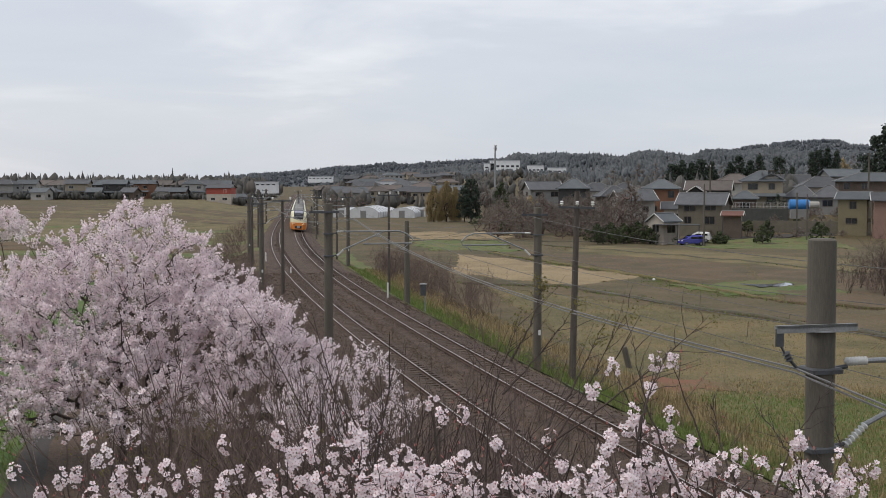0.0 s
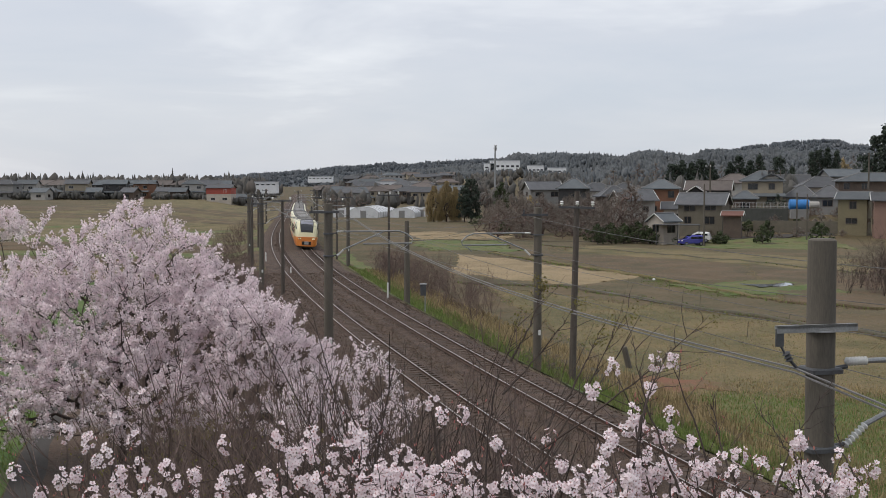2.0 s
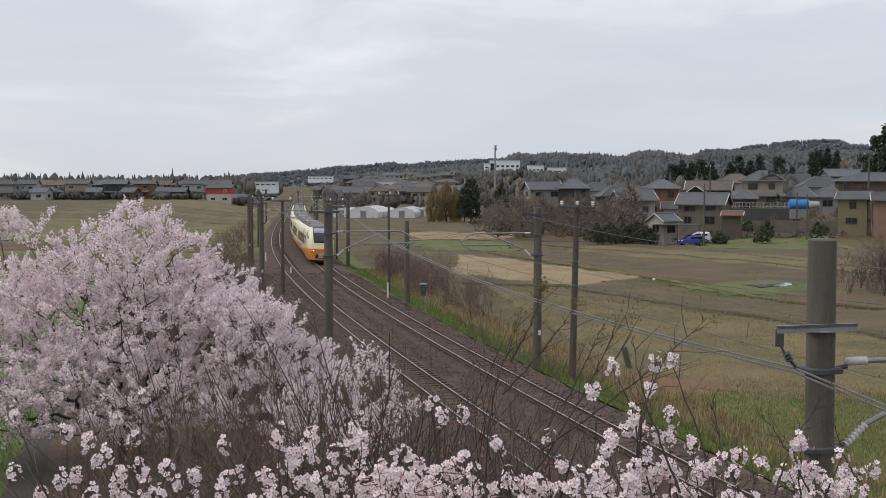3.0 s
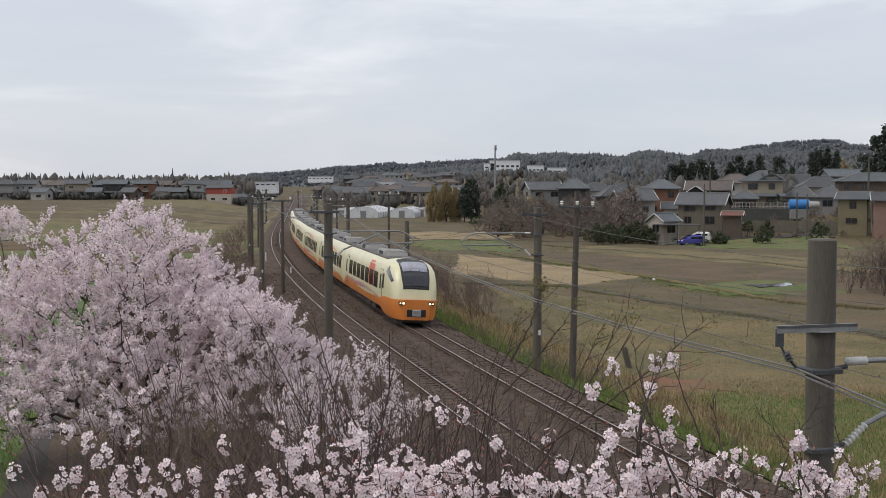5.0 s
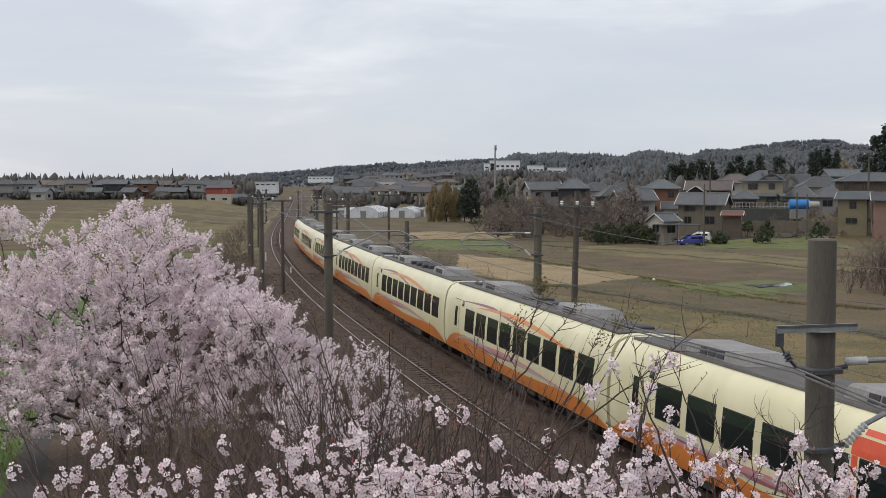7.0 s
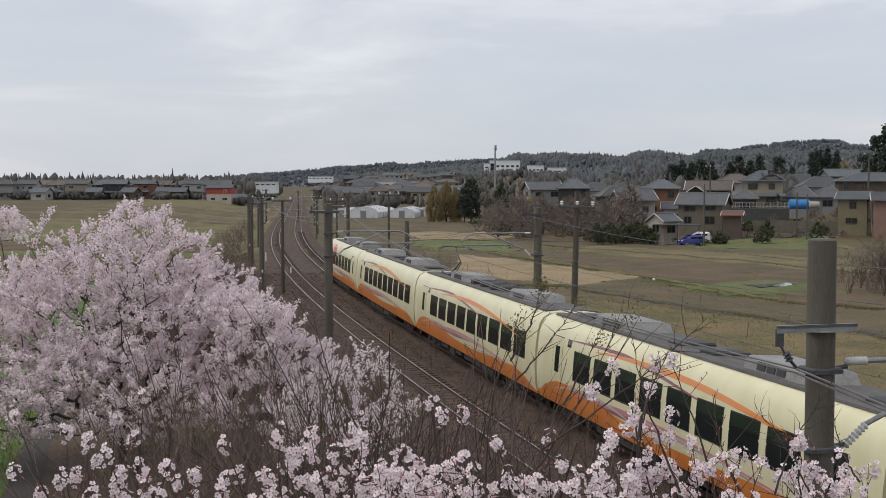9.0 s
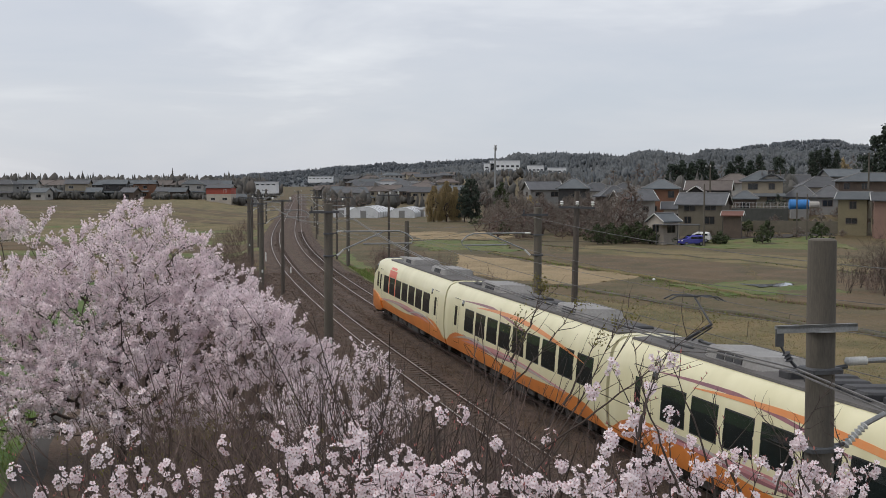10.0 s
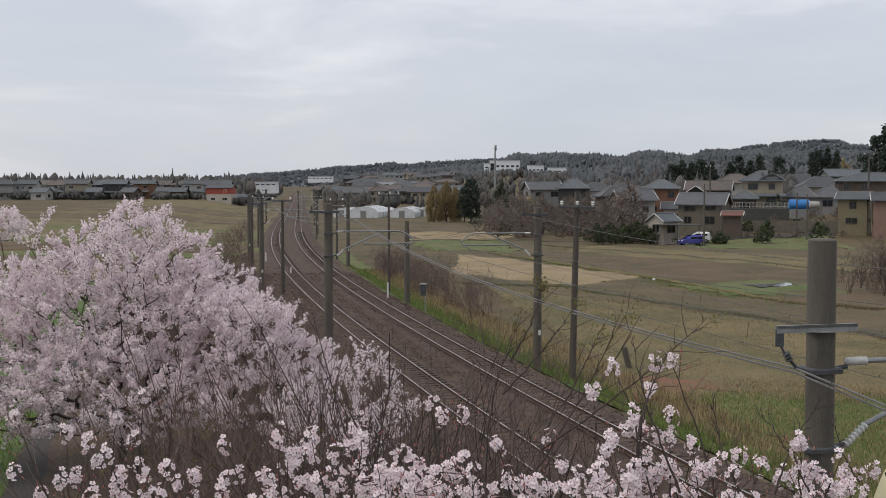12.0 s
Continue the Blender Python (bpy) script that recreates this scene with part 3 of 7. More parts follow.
def pantograph(car, x):
    g = Geo()
    for s in (-1, 1):
        g.tube((x - 0.8, s * 0.5, 3.62), (x + 0.8, s * 0.5, 3.62), 0.04)
        for q in (-0.7, 0.7):
            g.lathe([(0.05, 0), (0.09, 0.04), (0.05, 0.08), (0.09, 0.12), (0.05, 0.16)], (x + q, s * 0.5, 3.54), 8)
    base = part("pantograph", g, M_DARKSTEEL, car, "dark single-arm pantograph")
    a = Geo()
    a.tube((x - 0.6, 0, 3.7), (x + 0.85, 0, 4.28), 0.05, 0.04)
    a.tube((x + 0.85, 0, 4.28), (x - 0.25, 0, 4.93), 0.035, 0.03)
    a.tube((x - 0.5, 0.12, 3.68), (x + 0.8, 0.05, 4.2), 0.02)
    part("arm", a, M_DARKSTEEL, base)
    h = Geo()
    for q in (-0.18, 0.18):
        h.path([(x - 0.25 + q, -0.85, 4.85), (x - 0.25 + q, -0.6, 4.97), (x - 0.25 + q, 0.6, 4.97), (x - 0.25 + q, 0.85, 4.85)], 0.022)
    h.tube((x - 0.43, 0, 4.95), (x - 0.07, 0, 4.95), 0.02)
    part("collector_head", h, M_DARKSTEEL, base)


def side_glazing(car, sgn, xs, w, z0=1.72, z1=2.62):
    for x in xs:
        f = part("window", patch_on_side(sgn, x - w / 2 - 0.035, x + w / 2 + 0.035, z0 - 0.035, z1 + 0.035, 0.004), M_SEAL, car)
        part("pane", patch_on_side(sgn, x - w / 2, x + w / 2, z0, z1, 0.010), M_TGLASS, f)


def side_door(car, sgn, x):
    d = part("door", patch_on_side(sgn, x - 0.46, x + 0.46, 0.98, 2.95, 0.003, 6), M_SEAL, car, "sliding passenger door")
    part("door_leaf", patch_on_side(sgn, x - 0.435, x + 0.435, 1.0, 2.925, 0.007, 6), M_BODY, d)
    part("pane", patch_on_side(sgn, x - 0.20, x + 0.20, 1.75, 2.62, 0.012), M_TGLASS, d)


def underfloor(car, x0, x1, seed):
    r = random.Random(seed)
    x = x0
    while x < x1 - 0.8:
        w = r.uniform(0.8, 2.0)
        w = min(w, x1 - x)
        g = Geo().box(x, -1.22, r.uniform(0.28, 0.45), x + w - 0.12, 1.22, 0.93, ch=0.05)
        for s in (-1, 1):
            for i in range(int(w / 0.5)):
                g.box(x + 0.1 + i * 0.5, s * 1.22 - 0.015, 0.5, x + 0.42 + i * 0.5, s * 1.22 + 0.015, 0.86)
        part("equipment_box", g, M_UNDER, car)
        x += w + r.uniform(0, 0.5)
    part("underframe", Geo().box(-9.6, -0.9, 0.85, 9.4, 0.9, 1.0), M_UNDER, car)


def swooshes(car, sgn, kind, flip=1):
    """The flowing ribbons of the livery along the waist and above the windows."""
    def fl(p):
        return [(flip * x, z) for x, z in p]
    part("swoosh", ribbon(sgn, fl(wave(-6.8, 5.0, lambda t: 1.50 - 0.34 * t - 0.12 * math.sin(t * 6.0))), 0.15), M_PURPLE, car)
    part("swoosh", ribbon(sgn, fl(wave(-7.0, 6.5, lambda t: 1.20 + 0.27 * math.sin(t * 3.1) * (1 - 0.4 * t))), 0.19, 0.009), M_PINKLINE, car)
    part("swoosh", ribbon(sgn, fl(wave(-8.6, -1.5, lambda t: 1.14 + 0.33 * math.sin(t * 3.1))), 0.10, 0.011), M_SILVER, car)
    part("swoosh", ribbon(sgn, fl(wave(-2, 6.5, lambda t: 1.42 - 0.28 * t * t)), 0.07, 0.012), M_SILVER, car)
    if kind == "mid":
        part("swoosh", ribbon(sgn, fl(wave(-7.4, 3.2, lambda t: 2.84 + 0.20 * math.sin(t * 2.6 + 0.4) - 0.70 * max(0, t - 0.45))), 0.11), M_PURPLE, car)
        part("swoosh", ribbon(sgn, fl(wave(-4.8, 8.2, lambda t: 2.76 + 0.30 * math.sin(t * 2.7 + 0.3) - 0.42 * t * t)), 0.17, 0.010), M_ORANGE2, car)


def intermediate_car(seed, panto=False):
    car = thing("train_car", Matrix(), "cream and orange express coach with grey roof and purple swooshes", "train car", "cars of the express train")
    body = Geo()
    body.loft([section(x) for x in np.linspace(-HALF_L, HALF_L, 41)])
    edge_smooth(part("body", body, M_BODY, car), 40)
    roof = Geo()
    roof.loft([[(x, y, 3.545 + z) for y, z in ((-1.0, -0.045), (-0.98, 0.02), (-0.5, 0.045), (0.5, 0.045), (0.98, 0.02), (1.0, -0.045))] for x in np.linspace(-9.7, 9.7, 30)])
    part("roof", roof, M_ROOFGREY, car, "dull grey roof sheeting")
    for x in ((-5.3, 4.6) if not panto else (-4.2, 5.6)):
        roof_unit(car, x)
    if panto:
        pantograph(car, -7.6)
        for i in range(6):
            part("roof_equipment", Geo().box(-2.0 + i * 0.75, -0.7 + 0.2 * (i % 2), 3.56, -1.5 + i * 0.75, 0.5 + 0.2 * (i % 2), 3.78, ch=0.05), M_ACDARK, car, "dark high-voltage roof gear")
    else:
        for x in (-8.6, -1.6, 0.4, 8.0):
            part("roof_vent", Geo().box(x, -0.55, 3.56, x + 0.9, 0.55, 3.68, ch=0.04), M_ACDARK, car)
    for sgn in (-1, 1):
        side_glazing(car, sgn, [-5.85 + i * 1.76 for i in range(9)], 1.38)
        side_door(car, sgn, -8.1)
        part("sign", patch_on_side(sgn, -7.25, -6.9, 2.70, 2.95, 0.008), M_TGLASS, car, "dark destination display")
        swooshes(car, sgn, "mid")
    for x in (-7.0, 7.0):
        bogie(car, x)
    underfloor(car, -4.9, 4.9, seed)
    g = Geo().loft([[(x, y, z) for y, z in ((-0.85, 0.9), (0.85, 0.9), (0.95, 2.9), (0.6, 3.25), (-0.6, 3.25), (-0.95, 2.9))] for x in (HALF_L - 0.02, HALF_L + 0.23)])
    part("gangway", g, M_GANGWAY, car, "folded grey gangway bellows")
    return car


NOSE = 10.35


def nose_top(x):
    """Roof height above 0.98 as a share, falling over the cab."""
    return float(np.interp(x, [5.9, 7.0, 8.0, 8.7, 9.3, 9.75, 10.1, 10.3, NOSE], [1.0, 1.01, 1.0, 0.96, 0.865, 0.69, 0.45, 0.22, 0.06]))


def nose_w(x):
    return float(np.interp(x, [6.5, 8.0, 9.0, 9.7, 10.1, 10.3, NOSE], [1.0, 0.985, 0.945, 0.88, 0.80, 0.72, 0.66]))


def cab_car(seed):
    """End car: the nose points to +x."""
    car = thing("train_end_car", Matrix(), "cream and orange express end car with raked windscreen and red emblem", "train car", "cars of the express train")
    body = Geo()
    xs = list(np.linspace(-HALF_L, 6.0, 33)) + list(np.linspace(6.3, NOSE, 26))
    body.loft([section(x, nose_w(x), nose_top(x)) for x in xs])
    edge_smooth(part("body", body, M_BODY_END, car), 50)
    # orange nose apron with its skirt
    ap = Geo()
    rings = []
    for x, k in ((6.6, 0.0), (7.4, 0.7), (8.4, 1.0), (9.3, 1.0), (9.85, 1.0), (10.2, 1.0), (10.42, 1.0), (10.5, 1.0)):
        w = nose_w(min(x, NOSE)) * (1.0 if x < 10.2 else 1.0 - (x - 10.2) * 0.8)
        zt = 1.12 + 0.36 * k
        zb = 0.60 - 0.28 * k
        prof = [(1.32, zb), (1.455, zb + 0.22), (1.50, zt - 0.12), (1.50, zt - 0.02), (1.40, zt)]
        rings.append([(x, a * w, z) for a, z in prof] + [(x, -a * w, z) for a, z in prof[::-1]])
    ap.loft(rings)
    edge_smooth(part("nose_apron", ap, M_ORANGE, car, "glossy orange nose apron"), 50)
    pl = Geo()
    pl.loft([[(x, y * w, z) for y, z in ((-1.2, 0.16), (-1.2, 0.36), (1.2, 0.36), (1.2, 0.16))] for x, w in ((8.9, 1.0), (9.8, 0.86), (10.25, 0.6))])
    part("plough", pl, M_UNDER, car, "dark snow plough under the nose")
    # windscreen laid over the raked front
    def front_ring(x, ys, proud):
        h = 0.98 + 2.59 * nose_top(x) + proud
        w = nose_w(x)
        return [(x + proud * 0.7, y * w, h - 0.10 * abs(y) ** 2.2 * (1 - 0.25 * abs(y))) for y in ys]
    ys = np.linspace(-0.98, 0.98, 13)
    fr = Geo()
    xs2 = np.linspace(7.45, 10.12, 24)
    rr = []
    for x in xs2:
        k = (0.84 + 0.12 * smooth01(8.2, 9.9, x)) if x > 8.0 else 0.62 + 0.22 * (x - 7.45) / 0.55
        up = front_ring(x, ys * k, 0.035)
        rr.append(up + [(p[0] - 0.10, p[1], p[2] - 0.10) for p in up[::-1]])
    fr.loft(rr)
    wf = edge_smooth(part("windscreen", fr, M_SEAL, car, "black-framed raked windscreen"), 50)
    for x0, x1, kk, nm, mt in ((8.55, 9.50, 0.82, "upper_glass", M_WINDUP), (9.57, 10.06, 0.88, "lower_glass", M_WIND)):
        gl, rr = Geo(), []
        for x in np.linspace(x0, x1, 14):
            up = front_ring(x, ys * kk, 0.052)
            rr.append(up + [(p[0] - 0.06, p[1], p[2] - 0.06) for p in up[::-1]])
        gl.loft(rr)
        edge_smooth(part(nm, gl, mt, wf), 50)
    for s in (-1, 1):
        wp = Geo()
        a = front_ring(9.5, [s * 0.25], 0.08)[0]
        b = front_ring(8.6, [s * 0.78], 0.08)[0]
        wp.tube(a, b, 0.018)
        part("wiper", wp, M_SEAL, wf)
    # side cab glass, a slanted quadrilateral that follows the curved side
    for sgn in (-1, 1):
        q = [Vector(p) for p in ((8.15, 2.88, 0), (8.36, 3.24, 0), (9.60, 2.50, 0), (9.40, 2.37, 0))]
        rings = []
        for i in range(9):
            row = []
            for j in range(7):
                p = q[0].lerp(q[3], i / 8).lerp(q[1].lerp(q[2], i / 8), j / 6)
                row.append((p.x, p.y, side_y(min(3.45, 0.98 + (p.y - 0.98) / nose_top(p.x))) * nose_w(p.x)))
            rings.append([(x, sgn * (y + 0.02), z) for x, z, y in row] + [(x, sgn * (y - 0.04), z) for x, z, y in row[::-1]])
        part("cab_window", Geo().loft(rings), M_TGLASS, car, "dark slanted cab side window")
        # paired lamps
        for y, r, mt in ((0.77, 0.066, M_HEADLAMP), (0.95, 0.055, M_LAMPDIM)):
            xx = 10.46 if y < 0.9 else 10.44
            hz = part("lamp_bezel", Geo().tube((xx - 0.15, sgn * y, 1.27), (xx + 0.045, sgn * y, 1.27), r + 0.045, r + 0.045, 16), M_SEAL, car)
            part("headlamp" if mt is M_HEADLAMP else "side_lamp", Geo().tube((xx + 0.03, sgn * y, 1.27), (xx + 0.06, sgn * y, 1.27), r, r * 0.9, 16), mt, hz)
    # coupler recess and coupler
    rc = part("coupler_recess", Geo().box(10.30, -0.62, 0.50, 10.515, 0.62, 0.98, ch=0.08), M_SEAL, car)
    cp = Geo().tube((10.2, 0, 0.74), (10.62, 0, 0.74), 0.17, 0.19, 12)
    cp.box(10.5, -0.26, 0.55, 10.66, 0.26, 0.93, ch=0.06)
    part("coupler", cp, M_COUPLER, rc, "steel coupler")
    roof = Geo()
    roof.loft([[(x, y, 3.545 + z) for y, z in ((-1.0, -0.045), (-0.98, 0.02), (-0.5, 0.045), (0.5, 0.045), (0.98, 0.02), (1.0, -0.045))] for x in np.linspace(-9.7, 6.3, 30)])
    part("roof", roof, M_ROOFGREY, car, "dull grey roof sheeting")
    for x in (-5.2, 2.3):
        roof_unit(car, x, 3.3)
    for x in (6.7, 7.2):
        part("roof_horn", Geo().box(x, -0.25, 3.55, x + 0.3, 0.25, 3.70, ch=0.05), M_AC, car)
    for sgn in (-1, 1):
        side_glazing(car, sgn, [-6.2 + i * 1.88 for i in range(7)], 1.48)
        side_door(car, sgn, -8.3)
        side_door(car, sgn, 6.85)
        part("cab_door_pane", patch_on_side(sgn, 7.5, 7.78, 1.85, 2.72, 0.012), M_TGLASS, car, "narrow cab door window")
        part("sign", patch_on_side(sgn, -7.5, -7.2, 2.70, 2.95, 0.008), M_TGLASS, car, "dark destination display")
        em = part("emblem", patch_on_side(sgn, 2.12, 4.28, 2.67, 3.06, 0.006), M_RED, car, "red emblem panel round a window")
        part("emblem_stripe", patch_on_side(sgn, 2.45, 4.0, 3.12, 3.24, 0.006), M_RED, em)
        for x in (2.26, 4.14):
            part("emblem_post", patch_on_side(sgn, x - 0.10, x + 0.10, 1.70, 2.66, 0.0075), M_RED, em)
        swooshes(car, sgn, "end")
    for x in (-7.0, 6.9):
        bogie(car, x)
    underfloor(car, -4.9, 4.8, seed)
    # the end car is longer by its nose
    for o in car.children_recursive:
        for v in o.data.vertices:
            v.co.x += 0.6 * float(smooth01(6.6, 9.6, v.co.x))
    return car


COACH = intermediate_car(11)
COACH_P = intermediate_car(12, True)
END = cab_car(13)
# order along the line, the leader first; True: its own +x end looks ahead
TRAIN = [(END, True)]
TRAIN.append((COACH, True))
TRAIN.append((COACH_P, True))
TRAIN.append((copy_thing(COACH, Matrix()), True))
TRAIN.append((copy_thing(COACH_P, Matrix()), True))
TRAIN.append((copy_thing(COACH, Matrix()), True))
TRAIN.append((copy_thing(END, Matrix()), False))


# ---------------------------------------------------------------- masts and wires along the line
def insulator(g, p, q, r=0.055, n=6):
    """Ribbed porcelain between two points."""
    p, q = Vector(p), Vector(q)
    d = (q - p).normalized()
    a = d.cross(Vector((0, 0, 1)) if abs(d.z) < 0.9 else Vector((1, 0, 0))).normalized()
    b = d.cross(a)
    rings = []
    for i in range(2 * n + 1):
        rr = r * (0.5 if i % 2 == 0 else 1.0)
        rings.append([p.lerp(q, i / (2 * n)) + (a * math.cos(0.6283 * k) + b * math.sin(0.6283 * k)) * rr for k in range(10)])
    g.loft(rings)


def wire(name, pts, r, mat, sag, label, span=14, pair=0.0, category="wire"):
    """A hanging wire through the given supports."""
    g = Geo()
    for k in ((0,) if not pair else (0, 1)):
        ch = []
        for a, b in zip(pts[:-1], pts[1:]):
            a, b = Vector(a), Vector(b)
            L = (b - a).length
            for i in range(span):
                t = i / span
                ch.append(a.lerp(b, t) + Vector((0, 0, -4 * sag * (L / 40) ** 2 * t * (1 - t) - k * pair)))
        ch.append(Vector(pts[-1]) - Vector((0, 0, k * pair)))
        g.path(ch, r, 5)
    return tagged(part(name, g, mat), label, category, kind="")


def mast(y, off, arm_to, top=7.0, r=0.185, arm_z=5.68, label="grey concrete catenary mast with a tubular cantilever arm", cross=True, low=-0.62):
    """Concrete catenary mast beside the line; its cantilever reaches over the line at arm_to."""
    x, yy, th = at_y(y, off)
    z0 = gz(x, yy) - 0.3
    t = thing("catenary_mast", pose(x, yy, z0, 0, 0, -math.degrees(th)), label, "catenary mast", "catenary masts")
    h = top - z0
    g = Geo().lathe([(r * 1.10, 0), (r * 1.08, 1), (r, h - 0.06), (r * 0.98, h - 0.02), (r * 0.8, h)], n=18)
    edge_smooth(part("shaft", g, M_CONCRETE, t), 40)
    reach = arm_to - off
    s = 1 if reach > 0 else -1
    a = Geo()
    zc = arm_z - z0
    a.path([(s * 0.64, 0, zc + 0.35), (reach * 0.92, 0, zc + 0.35), (reach + s * 0.10, 0, zc + 0.22), (reach + s * 0.35, 0, zc - 0.02), (reach + s * 0.30, 0, zc - 0.2), (reach * 0.45, 0, zc - 0.2)], 0.035, 8)
    a.tube((s * 0.64, 0, zc + low + 0.165), (reach * 0.72, 0, zc + 0.33), 0.035, 0.035, 8)
    a.tube((reach + s * 0.2, 0, zc - 0.2), (reach - s * 0.15, 0.02, zc - 0.5), 0.02, 0.02, 6)
    part("cantilever", a, M_GALV, t, "galvanised tubular cantilever")
    for za, zb in ((zc + 0.35, zc + 0.35), (zc + low, zc + low + 0.17)):
        i = Geo()
        insulator(i, (s * (r + 0.18), 0, za - (0.09 if zb < zc else 0)), (s * 0.66, 0, zb), 0.058, 7)
        edge_smooth(part("insulator", i, M_PORCELAIN, t, "white ribbed insulator"), 60)
        f = Geo().box(-r - 0.04, -r - 0.02, za - 0.12, r + 0.04, r + 0.02, za - 0.05, ch=0.02)
        f.tube((s * r, 0, za - 0.08), (s * (r + 0.2), 0, za - 0.06), 0.03)
        part("clamp", f, M_DARKSTEEL, t)
    if cross:
        c = Geo().box(-0.85, -0.22, h - 0.42, 0.45, -0.12, h - 0.32, ch=0.01)
        part("crossarm", c, M_DARKSTEEL, t, "dark steel crossarm")
        i = Geo()
        insulator(i, (-0.75, -0.17, h - 0.32), (-0.75, -0.17, h - 0.10), 0.05, 3)
        part("insulator", i, M_DARKSTEEL, t)
    b = Geo().box(-0.02, -r * 1.12 - 0.015, 2.0, 0.10, -r * 1.02, 2.25)
    part("plate", b, M_PORCELAIN, t, "small white number plate")
    return t


LEFT_OFF, RIGHT_OFF = -APART - 3.4, 3.4
LEFT_Y = [52.8, 95, 136, 178, 222, 266]
RIGHT_Y = [57.8, 130, 172, 214, 258]
for y in LEFT_Y:
    mast(y, LEFT_OFF, -APART, top=6.9 if y > 60 else 7.25)
for y in RIGHT_Y:
    mast(y, RIGHT_OFF, 0.0, top=7.0, arm_z=5.42)
# the nearest mast, with its feeder bracket
near = mast(14.85, LEFT_OFF, -APART, top=7.45, r=0.173, arm_z=5.57, cross=False, low=-0.62, label="grey concrete catenary mast with feeder bracket and white insulators")
nz = near.matrix_basis.translation.z
g = Geo().box(-0.74, -0.235, 6.38 - nz, 0.36, -0.175, 6.42 - nz).box(-0.74, -0.235, 6.33 - nz, 0.36, -0.225, 6.42 - nz)
g.box(-0.20, -0.24, 6.32 - nz, 0.20, 0.20, 6.365 - nz, ch=0.03)
part("bracket", g, M_GALV, near, "galvanised angle bracket")
g = Geo().box(-0.74, -0.22, 6.17 - nz, -0.64, -0.19, 6.38 - nz)
g.tube((-0.68, -0.2, 6.2 - nz), (-0.58, -0.22, 6.0 - nz), 0.015)
insulator(g, (-0.61, -0.21, 6.10 - nz), (-0.55, -0.22, 5.99 - nz), 0.055, 3)
g.tube((-0.57, -0.22, 6.02 - nz), (-0.46, -0.22, 5.90 - nz), 0.02)
part("hanger", g, M_DARKSTEEL, near, "dark suspension hanger with insulator discs")

# wires
lm = [at_y(y, LEFT_OFF) for y in LEFT_Y]
rm = [at_y(y, RIGHT_OFF) for y in RIGHT_Y]
nx, ny, nth = at_y(14.85, LEFT_OFF)
bx, by = nx - 0.48 * math.cos(nth) - 0.2 * math.sin(nth), ny + 0.48 * math.sin(nth) - 0.2 * math.cos(nth)
wire("feeder_wire", [(17, -40, 6.2), (bx, by, 5.90), (lm[0][0] + 1.1, lm[0][1], 6.62)] + [(p[0] + 0.9, p[1], 6.4) for p in lm[1:]], 0.014, M_FEEDER, 0.52, "pair of pale aluminium feeder wires beside the line", pair=0.052)
wire("return_wire", [(24, -12, 6.3), (at_y(20, RIGHT_OFF - 0.5)[0], 20, 6.30)] + [(p[0] - 0.6, p[1], 6.62) for p in rm], 0.011, M_WIRE, 0.5, "dark grey return wire along the masts")
for off, ys, nm in ((-APART, [-20, 16] + LEFT_Y, "near"), (0.0, [-18, 20] + RIGHT_Y, "far")):
    pts = [at_y(y, off + 0.12 * (-1) ** i) for i, y in enumerate(ys)]
    wire("contact_wire", [(p[0], p[1], 5.05) for p in pts], 0.008, M_WIRE, 0.05, "thin contact wire over the %s track" % nm)
    wire("messenger_wire", [(p[0], p[1], 5.85) for p in pts], 0.008, M_WIRE, 0.55, "thin messenger wire over the %s track" % nm)


def wood_pole(x, y, top, r, label, arms=(), lean=0.0, mat=None):
    z0 = gz(x, y) - 0.2
    t = thing("utility_pole", pose(x, y, z0, 0, lean, 0), label, "utility pole", "utility poles")
    h = top - z0
    edge_smooth(part("shaft", Geo().lathe([(r * 1.15, 0), (r, h * 0.5), (r * 0.82, h)], n=12), mat or M_POLEWOOD, t), 40)
    for za, half, ins in arms:
        part("crossarm", Geo().box(-half, -0.16, h - za - 0.05, half, -0.07, h - za + 0.05, ch=0.01), M_DARKSTEEL, t)
        for q in ins:
            g = Geo()
            g.tube((q, -0.115, h - za + 0.04), (q, -0.115, h - za + 0.12), 0.025)
            insulator(g, (q, -0.115, h - za + 0.10), (q, -0.115, h - za + 0.30), 0.10, 2)
            edge_smooth(part("insulator", g, M_PORCELAIN, t, "white insulator"), 60)
    return t


wood_pole(6.11, 57, 7.75, 0.15, "dark tarred wooden pole with white insulators", ((0.75, 0.85, (-0.72, 0.0, 0.72)),), lean=1.2)
wood_pole(-2.68, 90, 5.35, 0.20, "short thick concrete anchor post on the bank", (), mat=M_CONCRETE)
wood_pole(-4.47, 100, 7.3, 0.10, "thin dark line pole with white insulators beside the bank", ((0.15, 0.9, (-0.8, 0.1, 0.8)), (3.1, 0.6, ())))
wood_pole(-12.18, 92, 6.9, 0.13, "dark line pole with round white insulators", ((0.1, 0.75, (-0.72, 0.62)),))
wood_pole(-18.90, 120, 6.6, 0.12, "dark wooden line pole")
wood_pole(-12.26, 140, 6.4, 0.12, "dark wooden line pole", ((0.3, 0.8, (-0.7, 0.7)),))
wood_pole(-19.83, 190, 6.2, 0.12, "dark wooden line pole", ((0.3, 0.8, (-0.7, 0.7)),))
wood_pole(-31.02, 260, 6.6, 0.13, "dark wooden line pole", ((0.3, 0.9, (-0.7, 0.7)),))
wood_pole(-24.38, 160, 6.5, 0.12, "dark wooden line pole", ((0.3, 0.8, (-0.7, 0.7)),))
wood_pole(39.40, 183, 8.0, 0.14, "pale concrete street pole beside the cars", (), mat=M_CONCRETE)
